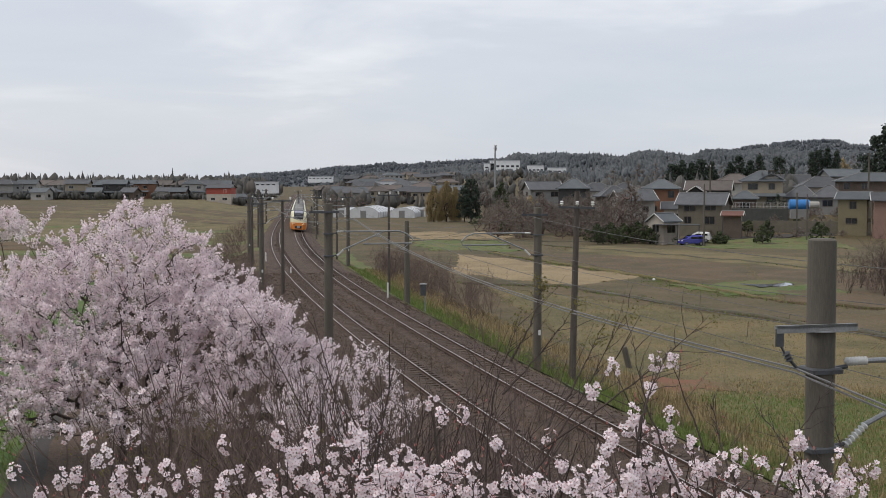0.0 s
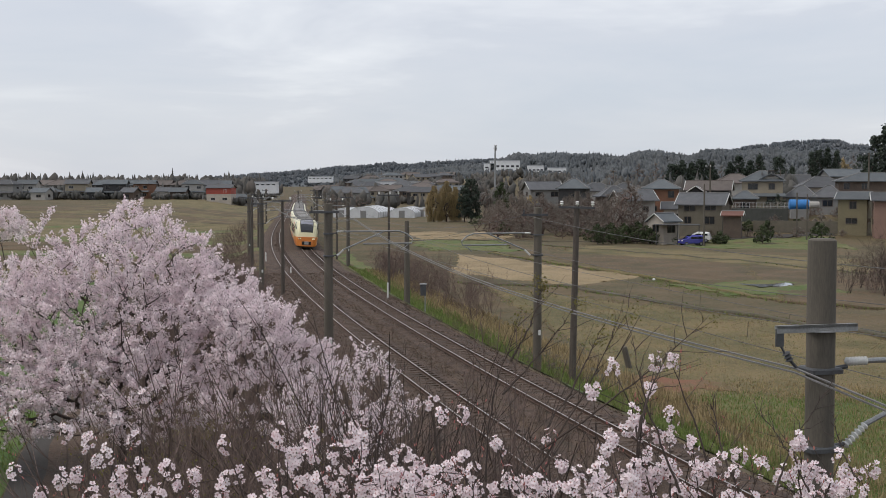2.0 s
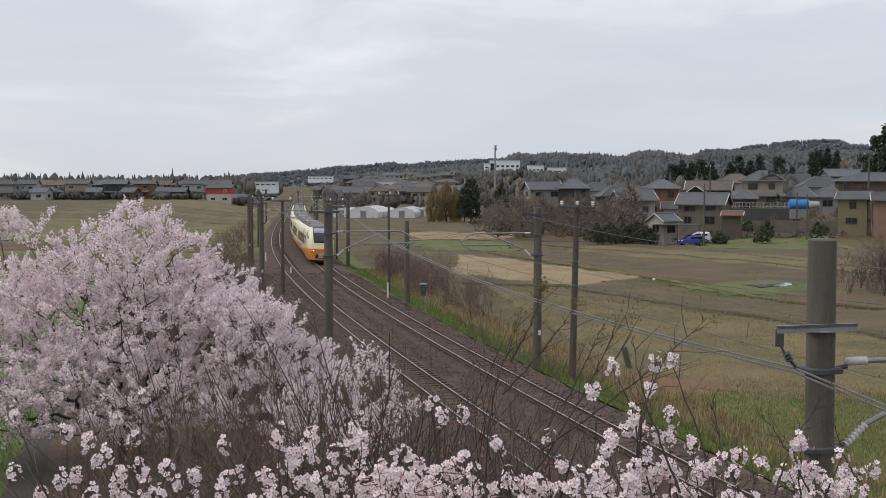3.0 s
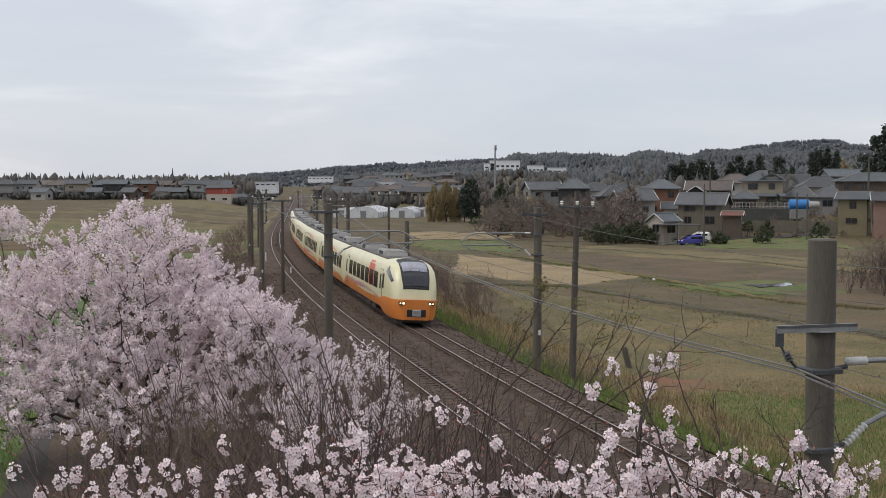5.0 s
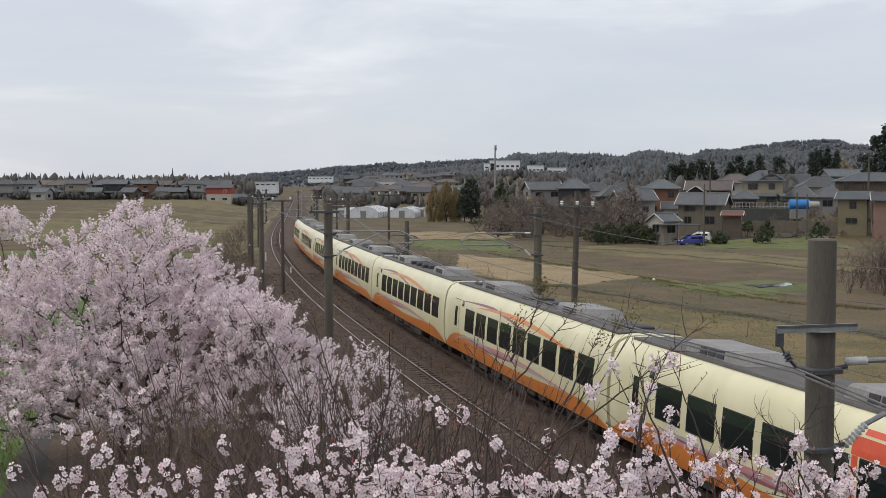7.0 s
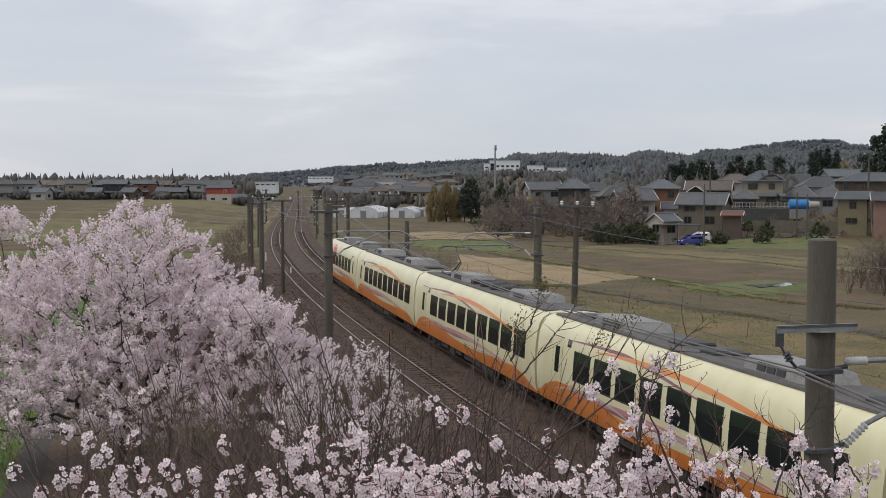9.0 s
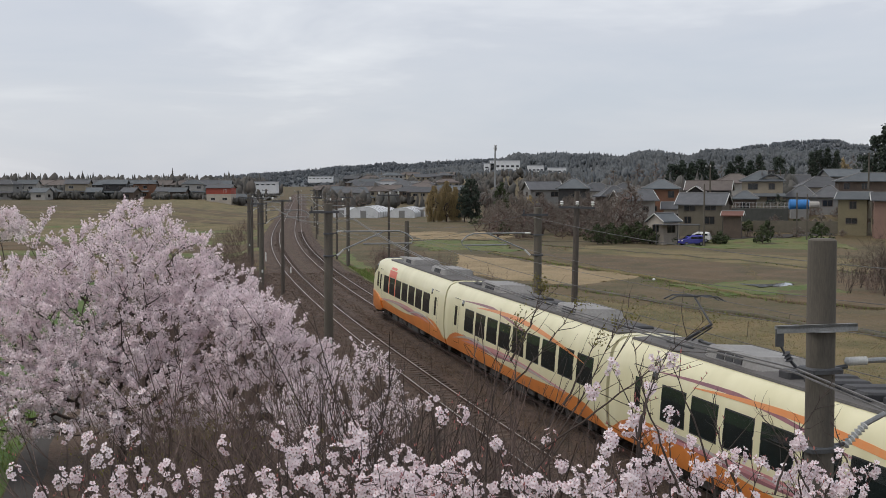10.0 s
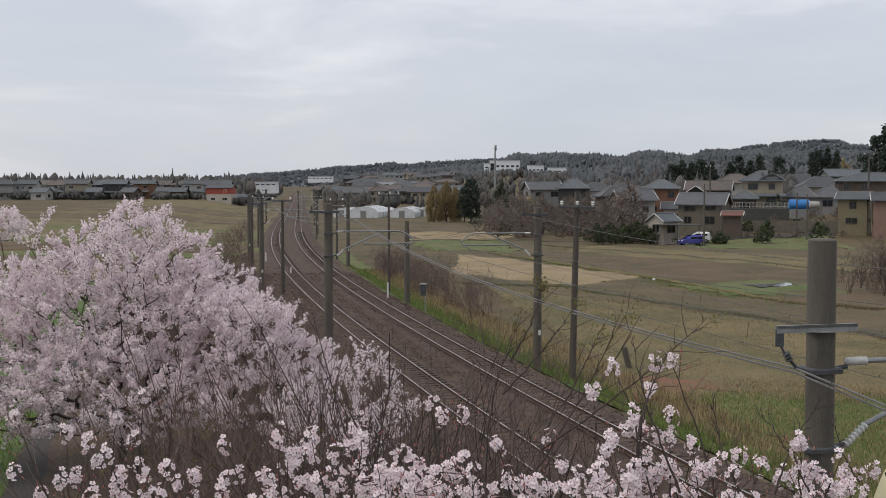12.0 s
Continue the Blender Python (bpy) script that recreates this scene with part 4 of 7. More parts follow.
wood_pole(47.07, 214, 11.5, 0.16, "grey concrete power pole above the roofs", ((0.5, 0.9, (-0.8, 0, 0.8)),), mat=M_CONCRETE)
wood_pole(58.34, 200, 6.6, 0.13, "grey concrete street pole", (), mat=M_CONCRETE)
wood_pole(58.82, 196, 6.4, 0.12, "grey concrete street pole", (), mat=M_CONCRETE)
wood_pole(74.99, 214, 13.5, 0.15, "tall grey power pole", ((0.4, 0.9, (-0.8, 0.8)),), mat=M_CONCRETE)

# relay box on its post, marker posts and a leaning stake
t = thing("relay_box", pose(-1.37, 84, gz(-1.37, 84)), "dark metal relay box on a thin post beside the track", "relay box")
z = 2.05
part("box", Geo().box(-0.20, -0.16, z - 0.9, 0.20, 0.16, z - 0.15, ch=0.02), M_DARKSTEEL, t)
part("lid", Geo().box(-0.24, -0.20, z - 0.146, 0.24, 0.20, z - 0.08, ch=0.02), M_GALV, t)
part("post", Geo().tube((0.12, 0, -0.2), (0.12, 0, z - 0.905), 0.04), M_GALV, t)
for px_, y_, h_ in ((-14.09, 112, 0.85), (-4.02, 88, 1.4), (-19.02, 130, 1.2)):
    part_ = tagged(part("marker_post", Geo().box(-0.06, -0.06, -0.6, 0.06, 0.06, h_ - 0.35, ch=0.02), M_PORCELAIN, m=pose(px_, y_, gz(px_, y_) + 0.3)), "short white marker post beside the rails", "marker post", "marker posts")
sx, sy = 9.59, 62
tagged(part("leaning_stake", Geo().lathe([(0.15, -0.4), (0.16, 0.6), (0.15, 1.15), (0.10, 1.18)], n=10), M_CONCRETE, m=pose(sx, sy, gz(sx, sy), 0, -14, 0)), "leaning dark concrete stake in the field", "stake")

# clods of earth at the foot of the bank, a pale bag and thin stakes in the paddies
rng = random.Random(14)
g = Geo()
for i in range(90):
    t_ = rng.random()
    x, y = 3.9 + 3.9 * t_ + rng.gauss(0, 0.6), 68 - 11 * t_ + rng.gauss(0, 0.6)
    s_ = rng.uniform(0.08, 0.28)
    z = gz(x, y)
    g.loft([[(x + s_ * q * rng.uniform(0.7, 1.2) * math.cos(1.0472 * k), y + s_ * q * rng.uniform(0.7, 1.2) * math.sin(1.0472 * k), z + s_ * h_) for k in range(6)] for q, h_ in ((1.2, -0.2), (1.0, 0.35), (0.4, 0.7))])
tagged(part("earth_clods", g, M_DITCH), "dark clods of earth below the bank", "earth", kind="stuff")
tagged(part("pale_bag", Geo().lathe([(0.13, 0), (0.17, 0.07), (0.12, 0.15), (0.04, 0.19)], n=9), M_PORCELAIN, m=pose(20.39, 117, gz(20.39, 117))), "small pale bag lying in the paddy", "bag")
for px_, y_ in ((16.81, 110), (18.66, 74), (19.55, 92), (22.32, 78), (19.43, 104)):
    tagged(part("field_stake", Geo().tube((0, 0, -0.2), (0, 0, 0.95), 0.02, 0.015, 6), M_POLEWOOD, m=pose(px_, y_, gz(px_, y_), 2, 3, 0)), "thin wooden stake in the paddy", "stake", "field stakes")


# ---------------------------------------------------------------- trees and shrubs
M_BARK = surf("cherry_bark", (0.085, 0.064, 0.055), (0.05, 0.039, 0.035), 3, 0.9, 0.4, space="World")
M_TWIG = surf("bare_brown_twigs", (0.175, 0.123, 0.104), (0.105, 0.074, 0.065), 1.2, 0.9, space="World", island=0.3)
M_TWIGD = surf("dark_branch_twigs", (0.075, 0.055, 0.045), (0.045, 0.033, 0.03), 1.2, 0.9, space="World", island=0.25)
M_BLOSSOM = leafy("cherry_blossom", (0.96, 0.875, 0.895), (0.87, 0.755, 0.79), 0.15, 0.33)
M_PETAL = leafy("near_cherry_petals", (0.94, 0.86, 0.88), (0.88, 0.755, 0.79), 0.08, 0.28, 6)
M_CALYX = surf("reddish_flower_centre", (0.42, 0.12, 0.13), (0.35, 0.16, 0.12), 9, 0.8)
M_BUDLEAF = leafy("young_olive_leaves", (0.19, 0.175, 0.05), (0.14, 0.12, 0.04), 0.25, 0.3)
M_GRASSBLADE = leafy("grass_blades", (0.13, 0.20, 0.045), (0.20, 0.22, 0.085), 0.3, 0.25)
M_DRYBLADE = leafy("dry_grass_blades", (0.36, 0.285, 0.16), (0.26, 0.20, 0.105), 0.3, 0.2)
M_WEED = leafy("brown_dead_weeds", (0.20, 0.15, 0.11), (0.135, 0.10, 0.076), 0.3, 0.15)
M_CEDAR = leafy("dark_cedar_needles", (0.055, 0.07, 0.05), (0.036, 0.048, 0.038), 0.3, 0.1, 0.2)
M_EVERGREEN = leafy("evergreen_leaves", (0.07, 0.088, 0.04), (0.045, 0.06, 0.03), 0.3, 0.15, 0.3)
M_WILLOW = leafy("yellow_willow_shoots", (0.42, 0.325, 0.17), (0.31, 0.24, 0.125), 0.25, 0.25, 0.3)
M_HAZETWIG = leafy("grey_brown_bare_crowns", (0.25, 0.215, 0.185), (0.17, 0.145, 0.122), 0.2, 0.15, 0.3)


def grow(rng, start, targets, step=0.5, bend=0.12):
    """A branching skeleton: every target is tied to the nearest place already grown. Returns points, parents and loads."""
    P = [np.array(start[0])]
    par = [-1]
    for q in start[1:]:
        P.append(np.array(q))
        par.append(len(P) - 2)
    for tg in targets:
        A = np.array(P)
        d = ((A - tg) ** 2).sum(1) + 0.6 * np.maximum(0, A[:, 2] - tg[2]) ** 2
        i = int(d.argmin())
        L = float(np.linalg.norm(A[i] - tg))
        n = max(1, int(L / step))
        a = A[i]
        for k in range(1, n + 1):
            t = k / n
            q = a + (tg - a) * t + np.array([rng.gauss(0, bend), rng.gauss(0, bend), rng.gauss(0, bend) + 0.15 * L * math.sin(math.pi * t) * 0.5]) * (k < n)
            P.append(q)
            par.append(i if k == 1 else len(P) - 2)
    load = [1.0] * len(P)
    for k in range(len(P) - 1, 0, -1):
        load[par[k]] += load[k]
    return P, par, load


def wood(g, P, par, load, r1=0.008, power=0.42, rmax=0.5, n_thick=7):
    for k in range(1, len(P)):
        ra, rb = min(rmax, r1 * load[par[k]] ** power), min(rmax, r1 * load[k] ** power)
        ra = min(ra, rb * 1.5)
        g.tube(P[par[k]], P[k], ra, rb, n_thick if rb > 0.04 else 3, cap=False)


def puff(g, rng, c, spread, size, n):
    """A clump of small tilted petals."""
    c = Vector(c)
    for _ in range(n):
        o = Vector((rng.gauss(0, spread), rng.gauss(0, spread), rng.gauss(0, spread)))
        p = o + c
        f_ = (o.normalized() + Vector((rng.uniform(-0.7, 0.7), rng.uniform(-0.7, 0.7), rng.uniform(-0.4, 0.9)))).normalized()
        a = f_.cross(Vector((rng.uniform(-1, 1), rng.uniform(-1, 1), rng.uniform(-1, 1)))).normalized()
        b = f_.cross(a)
        s = size * rng.uniform(0.6, 1.3)
        c0 = f_ * s * -0.3
        g.add([p - a * s, p - b * s * 0.8 + c0, p + a * s, p + b * s * 0.8 + c0], [(0, 1, 2, 3)])


def blob(rng, lobes):
    """A random place in one of the crown's lobes, nearer the shell."""
    (cx, cy, cz, rx, ry, rz) = rng.choices(lobes, [l[3] * l[4] * l[5] for l in lobes])[0]
    while True:
        v = Vector((rng.uniform(-1, 1), rng.uniform(-1, 1), rng.uniform(-0.9, 1)))
        if v.length < 1 and rng.random() < 0.25 + v.length:
            return np.array([cx + v.x * rx, cy + v.y * ry, cz + v.z * rz])


def bloom_twig(gb, gw, rng, a, d, size, gap):
    """A short twig set with tight tufts of blossom."""
    L = d.length
    n = max(2, int(L / gap))
    gw.tube(a, a + d, 0.006, 0.003, 3, cap=False)
    for j in range(n):
        q = a + d * ((j + rng.uniform(0.2, 0.9)) / n)
        puff(gb, rng, q, size * 1.05, size, rng.choice((5, 6, 8)))


def cherry(x, y, lobes, n_targets, twigs, size, seed, label, trunk_r=0.3, step=0.45, length=0.42, limb=8, gap=0.085):
    """A cherry in bloom: a few bowed limbs, many thin twigs and tufts of blossom along them."""
    rng = random.Random(seed)
    z0 = gz(x, y) - 0.2
    start = [(0, 0, 0), (0.1, 0.05, 0.6), (0.05, 0.2, 1.3)]
    tg = sorted([blob(rng, lobes) for _ in range(n_targets)], key=lambda p: p[0] ** 2 + p[1] ** 2 + (p[2] - 1.2) ** 2)
    P, par, load = grow(rng, start, tg, step, 0.03)
    for _ in range(3):
        kids = {}
        for k in range(1, len(P)):
            kids.setdefault(par[k], []).append(k)
        Q = list(P)
        for k in range(3, len(P)):
            if k in kids:
                Q[k] = 0.45 * P[k] + 0.25 * P[par[k]] + 0.30 * sum(P[c] for c in kids[k]) / len(kids[k])
        P = Q
    t = thing("cherry_tree", pose(x, y, z0), label, "cherry tree", "cherry trees in bloom")
    g, b = Geo(), Geo()
    wood(g, P, par, load, 0.0055, 0.40, trunk_r)
    mid = Vector(np.mean(np.array(P), 0))
    mid.z -= 1.5
    for k in range(3, len(P)):
        if load[k] < limb:
            a, c = Vector(P[par[k]]), Vector(P[k])
            run = (c - a).normalized() if (c - a).length > 1e-4 else Vector((0, 0, 1))
            out = (c - mid).normalized()
            m = twigs * (1.0 if load[k] < 3 else 0.5)
            for _ in range(int(m) + (rng.random() < m % 1)):
                d = (run * 0.7 + out * 0.5 + Vector((rng.gauss(0, 0.5), rng.gauss(0, 0.5), rng.gauss(0.15, 0.4)))).normalized()
                bloom_twig(b, g, rng, a.lerp(c, rng.random()), d * length * rng.uniform(0.5, 1.25), size, gap)
    part("trunk", g, M_BARK, t, "dark cherry trunk and limbs")
    part("crown", b, M_BLOSSOM, t, "dense pale pink blossom")
    return t


# the big tree in bloom and its neighbours
cherry(-10.79, 40, [(0.5, 0.4, 7.75, 1.4, 1.8, 1.35), (0.5, 0, 6.7, 2.8, 2.5, 1.7), (3.0, 0, 5.7, 1.6, 2.0, 1.6), (3.1, -0.3, 7.6, 0.5, 0.6, 0.6), (-2.25, 0, 7.9, 0.3, 0.5, 0.8), (-2.9, 0, 7.85, 0.5, 0.6, 0.25), (-3.5, -0.2, 6.9, 0.9, 0.7, 0.18), (-2.0, 0, 6.6, 1.3, 1.8, 1.0), (-3.2, 0, 5.3, 2.2, 2.4, 1.3), (0, 0, 4.8, 4.2, 3.0, 1.8), (-0.5, -1.6, 2.9, 4.7, 2.2, 1.6), (-4.2, -0.6, 3.6, 2.2, 2.0, 2.0), (-4.4, 0.6, 4.6, 1.6, 1.6, 1.8), (-2.8, -1.6, 3.0, 3.0, 1.6, 1.7), (0.6, -1.8, 3.4, 2.8, 1.4, 1.5)], 3300, 4.0, 0.037, 21, "large cherry tree in full pale pink bloom beside the lane", 0.26)
cherry(-5.83, 38, [(0.0, 0, 4.6, 1.5, 1.8, 1.6), (1.3, 0.2, 3.9, 1.1, 1.4, 1.1), (-0.9, 0, 5.6, 1.2, 1.4, 0.9), (0.2, -0.4, 2.9, 2.0, 1.4, 1.1)], 640, 3.6, 0.036, 22, "cherry tree in pale pink bloom near the track", 0.14)
cherry(-2.22, 30, [(0, 0, 4.5, 1.1, 1.2, 1.0), (0.9, 0, 3.8, 0.7, 1.0, 0.8), (-1.2, 0.2, 3.6, 1.0, 1.0, 1.0), (-0.2, 0, 3.0, 1.6, 1.2, 1.0)], 460, 2.2, 0.024, 23, "young cherry tree with sparse pale bloom", 0.07, 0.3, 0.4, gap=0.06)
cherry(-37.87, 105, [(0, 0, 5.8, 1.9, 2.0, 1.5)], 160, 3.0, 0.08, 25, "distant cherry tree in bloom", 0.2, 0.8, 0.6, gap=0.16)


def shrub_mesh(seed, h, w, n, r=0.006, mat=None, fuzz=0, fuzz_size=0.03):
    """A bare many-stemmed shrub."""
    rng = random.Random(seed)
    g = Geo()
    for s in range(n):
        a, lean = rng.uniform(0, 6.283), rng.uniform(0.05, 1.0) * w
        p = Vector((rng.gauss(0, 0.12 * w), rng.gauss(0, 0.12 * w), -0.1))
        d = Vector((math.cos(a) * lean, math.sin(a) * lean, h * rng.uniform(0.6, 1.0)))
        pts = [p]
        m = 6
        for i in range(m):
            pts.append(pts[-1] + d / m + Vector((rng.gauss(0, 0.05), rng.gauss(0, 0.05), rng.gauss(0, 0.03))) * h * 0.5)
        rr = r * rng.uniform(0.8, 1.8) * (h / 2) ** 0.5
        for i in range(m):
            g.tube(pts[i], pts[i + 1], rr * (1 - i / m * 0.8) , rr * (1 - (i + 1) / m * 0.8), 3, cap=False)
            if i > 0:
                for _ in range(rng.choice((1, 2, 2, 3))):
                    q = pts[i].lerp(pts[i + 1], rng.random())
                    e_ = (d.normalized() + Vector((rng.gauss(0, 0.6), rng.gauss(0, 0.6), rng.gauss(0.1, 0.4)))) * h * rng.uniform(0.08, 0.24)
                    k1 = q + e_
                    g.tube(q, k1, rr * 0.45, rr * 0.22, 3, cap=False)
                    for _ in range(2):
                        k2 = q.lerp(k1, rng.uniform(0.3, 0.9))
                        f_ = (e_.normalized() + Vector((rng.gauss(0, 0.5), rng.gauss(0, 0.5), rng.gauss(0.2, 0.4)))) * h * rng.uniform(0.04, 0.12)
                        g.tube(k2, k2 + f_, rr * 0.25, rr * 0.14, 3, cap=False)
    return g.mesh("bare_shrub", mat or M_TWIG)


SHRUBS = [shrub_mesh(40 + i, 2.2, 1.15, 17) for i in range(4)]
SHRUBS_D = [shrub_mesh(60 + i, 2.6, 1.0, 12, 0.007, M_TWIGD) for i in range(3)]
WEEDS = [shrub_mesh(70 + i, 1.0, 0.55, 16, 0.004, M_WEED) for i in range(3)]


FAR_KINDS = [shrub_mesh(80 + i, 2.2, 1.15, 8, 0.009) for i in range(4)]
FAR_SHRUBS = Geo()


def plant_far(mesh, x, y, s, rz):
    """Adds a far shrub to the joined growth."""
    m = Matrix.LocRotScale((x, y, gz(x, y)), Euler((0, 0, rz)), (s, s, s))
    FAR_SHRUBS.add([m @ v.co for v in mesh.vertices], [tuple(p.vertices) for p in mesh.polygons])


def plant(mesh, x, y, s, rz, label, group, name="bare_shrub", cat="shrub", sz=None):
    ob = new(name, mesh)
    ob.matrix_basis = Matrix.LocRotScale((x, y, gz(x, y)), Euler((0, 0, rz)), (s, s, sz or s))
    return tagged(ob, label, cat, group)


rng = random.Random(77)
# thicket between the cherries and the near track
for i in range(230):
    u = rng.uniform(-18, 80)
    o = -APART - rng.uniform(3.6, 11.5)
    x, y, _ = spine(u, o)
    if y < 21 or (y < 30 and o > -APART - 5):
        continue
    if y > 62:
        plant_far(rng.choice(FAR_KINDS), x, y, rng.uniform(0.65, 1.2), rng.uniform(0, 6))
        continue
    plant(rng.choice(SHRUBS), x, y, rng.uniform(0.65, 1.2), rng.uniform(0, 6), "bare brown thicket shrub on the bank", "thicket beside the line")
for i in range(90):
    u = rng.uniform(60, 230)
    o = -APART - rng.uniform(4.4, 9)
    x, y, _ = spine(u, o)
    plant_far(rng.choice(FAR_KINDS), x, y, rng.uniform(0.6, 1.1), rng.uniform(0, 6))
for i in range(150):
    u = rng.uniform(5, 110)
    x, y, _ = spine(u, -APART - rng.uniform(2.5, 6.0))
    plant_far(rng.choice(FAR_KINDS), x, y, rng.uniform(0.35, 0.8), rng.uniform(0, 6))
for i in range(26):
    x, y, _ = at_y(rng.uniform(88, 140), rng.uniform(6.0, 9.5))
    plant_far(rng.choice(FAR_KINDS), x, y, rng.uniform(0.8, 1.5), rng.uniform(0, 6))
tagged(part("far_thicket", FAR_SHRUBS, M_TWIG), "bare brown thicket along the line", "thicket", kind="stuff")
# low bushes in front of the cherries
for i in range(75):
    x, y = rng.uniform(-6.5, 3.0), rng.uniform(22, 33)
    if rail_offset(x, y) > -7.6:
        continue
    plant(rng.choice(SHRUBS), x, y, rng.uniform(0.8, 1.35), rng.uniform(0, 6), "bare brown bush under the cherry trees", "bushes on the bank")
# bare bushes on the field side of the bank
for i in range(20):
    y = rng.uniform(86, 130)
    o = rng.uniform(6.2, 9.5)
    x, yy, _ = at_y(y, o)
    plant(rng.choice(SHRUBS), x, yy, rng.uniform(0.9, 1.55), rng.uniform(0, 6), "bare grey-brown bush at the foot of the bank", "bushes along the fields")
for px_, y_, s_ in ((1.83, 82, 1.5), (2.58, 84, 1.25), (1.27, 88, 1.1), (4.22, 60, 0.5), (5.16, 58, 0.55)):
    plant(rng.choice(SHRUBS), px_, y_, s_, rng.uniform(0, 6), "bare grey-brown bush in the field edge", "bushes along the fields")
for i in range(20):
    plant(rng.choice(SHRUBS_D if i % 2 else SHRUBS), rng.uniform(34.5, 42), rng.uniform(100, 114), rng.uniform(1.1, 1.9), rng.uniform(0, 6), "leafless bush beside the paddies", "bushes along the fields")
# dead weeds between and beside the rails
for i in range(190):
    u = rng.uniform(-22, 40)
    o = rng.choice((rng.uniform(2.0, 3.6), -APART - rng.uniform(1.7, 4.2), -APART / 2 + rng.uniform(-0.6, 0.6), -APART - rng.uniform(1.8, 4.5)))
    x, y, _ = spine(u, o)
    w_ = plant(rng.choice(WEEDS), x, y, rng.uniform(0.35, 0.8), rng.uniform(0, 6), "dead brown weeds in the ballast", "weeds along the rails", "dead_weed", "weed")
    w_.location.z = max(w_.location.z, -0.3)


def blades(name, n, place, h0, h1, mat, label, seed):
    """Grass tufts as one mesh of many blades."""
    rng = random.Random(seed)
    g = Geo()
    for i in range(n):
        x, y = place(rng)
        z = gz(x, y)
        for _ in range(3):
            a, h = rng.uniform(0, 6.28), rng.uniform(h0, h1)
            w = 0.012 + y * 0.00035
            dx, dy = math.cos(a), math.sin(a)
            bx, by = x + rng.gauss(0, 0.12), y + rng.gauss(0, 0.12)
            l_ = rng.uniform(0.1, 0.6) * h
            g.add([(bx - dy * w, by + dx * w, z - 0.02), (bx + dy * w, by - dx * w, z - 0.02), (bx + dx * l_, by + dy * l_, z + h)], [(0, 1, 2)])
    return tagged(part(name, g, mat), label, "grass", kind="stuff")


def on_line(y0, y1, o0, o1, p=1.6):
    def f(r):
        u0, u1 = np.interp([y0, y1], _y, _u)
        x, y, _ = spine(u0 + (u1 - u0) * r.random() ** p, r.uniform(o0, o1))
        return x, y
    return f


def in_quad(a, b, c, d, p=1.0):
    def f(r):
        u, v = r.random(), r.random() ** p
        u, v = u + r.gauss(0, 0.035), v + r.gauss(0, 0.035)
        return tuple((a[i] * (1 - u) + b[i] * u) * v + (d[i] * (1 - u) + c[i] * u) * (1 - v) for i in (0, 1))
    return f


blades("grass_on_bank", 9000, on_line(20, 130, 3.5, 6.0), 0.12, 0.38, M_GRASSBLADE, "fresh green grass on the railway bank", 1)
blades("dry_grass_on_bank", 7000, on_line(20, 130, 5.2, 8.2), 0.15, 0.5, M_DRYBLADE, "dry tan grass at the foot of the bank", 2)
blades("stubble", 15000, in_quad((4, 110), (27, 78), (31, 40), (9.5, 50), 1.5), 0.04, 0.12, M_DRYBLADE, "short dry stubble in the near paddy", 3)
blades("stubble_weeds", 7000, in_quad((4, 110), (27, 78), (31, 40), (9.5, 50), 1.5), 0.03, 0.10, M_GRASSBLADE, "short green weeds in the near paddy", 31)
blades("stubble_dead", 7000, in_quad((4, 110), (27, 78), (42, 40), (9.5, 46), 1.5), 0.03, 0.10, M_WEED, "brown dead tufts in the near paddy", 32)
blades("corner_grass", 7000, in_quad((11.2, 53), (19.5, 53), (17.5, 33), (11.8, 33)), 0.06, 0.22, M_GRASSBLADE, "rough green grass at the paddy corner", 33)
blades("corner_dry_grass", 4000, in_quad((10, 56), (21, 56), (20, 33), (11.8, 33)), 0.06, 0.25, M_DRYBLADE, "dry tufts at the paddy corner", 34)
blades("field_grass", 2200, in_quad((12, 50), (31, 44), (28, 30), (13.5, 34)), 0.1, 0.28, M_GRASSBLADE, "green grass at the field corner", 4)
blades("field_dry_grass", 5000, in_quad((12, 50), (31, 44), (28, 30), (13.5, 34)), 0.08, 0.28, M_DRYBLADE, "dry tan grass at the field corner", 35)
blades("track_weeds", 5000, on_line(22, 90, -APART / 2 - 0.6, -APART / 2 + 0.6), 0.08, 0.3, M_WEED, "brown weeds between the tracks", 21)
blades("verge_grass", 3000, on_line(30, 60, -26, -19.2), 0.1, 0.3, M_GRASSBLADE, "green grass beside the lane", 5)
blades("dry_weeds", 9000, on_line(19, 100, -APART - 12, -APART - 3.0), 0.15, 0.6, M_WEED, "brown dead grass on the bank", 6)
blades("straw", 3000, in_quad((2, 160), (20, 121), (11.5, 112), (1, 128)), 0.02, 0.07, M_DRYBLADE, "dry straw in the paddy", 7)
blades("brown_field_grass", 3000, in_quad((12, 165), (36, 146), (28, 97), (20.5, 121)), 0.02, 0.07, M_DRYBLADE, "sparse brown grass in the tilled paddy", 8)
blades("far_field_grass", 3000, in_quad((20, 186), (52, 150), (46, 122), (15, 172)), 0.02, 0.07, M_DRYBLADE, "dry grass in the far paddies", 9)
blades("outer_field_grass", 3000, in_quad((36, 146), (58, 128), (46, 60), (28, 80)), 0.02, 0.07, M_DRYBLADE, "dry grass in the outer paddies", 10)
blades("wet_grass", 2600, in_quad((19, 116), (34, 118), (36, 102), (23, 100)), 0.03, 0.10, M_GRASSBLADE, "young green grass round the puddle", 11)


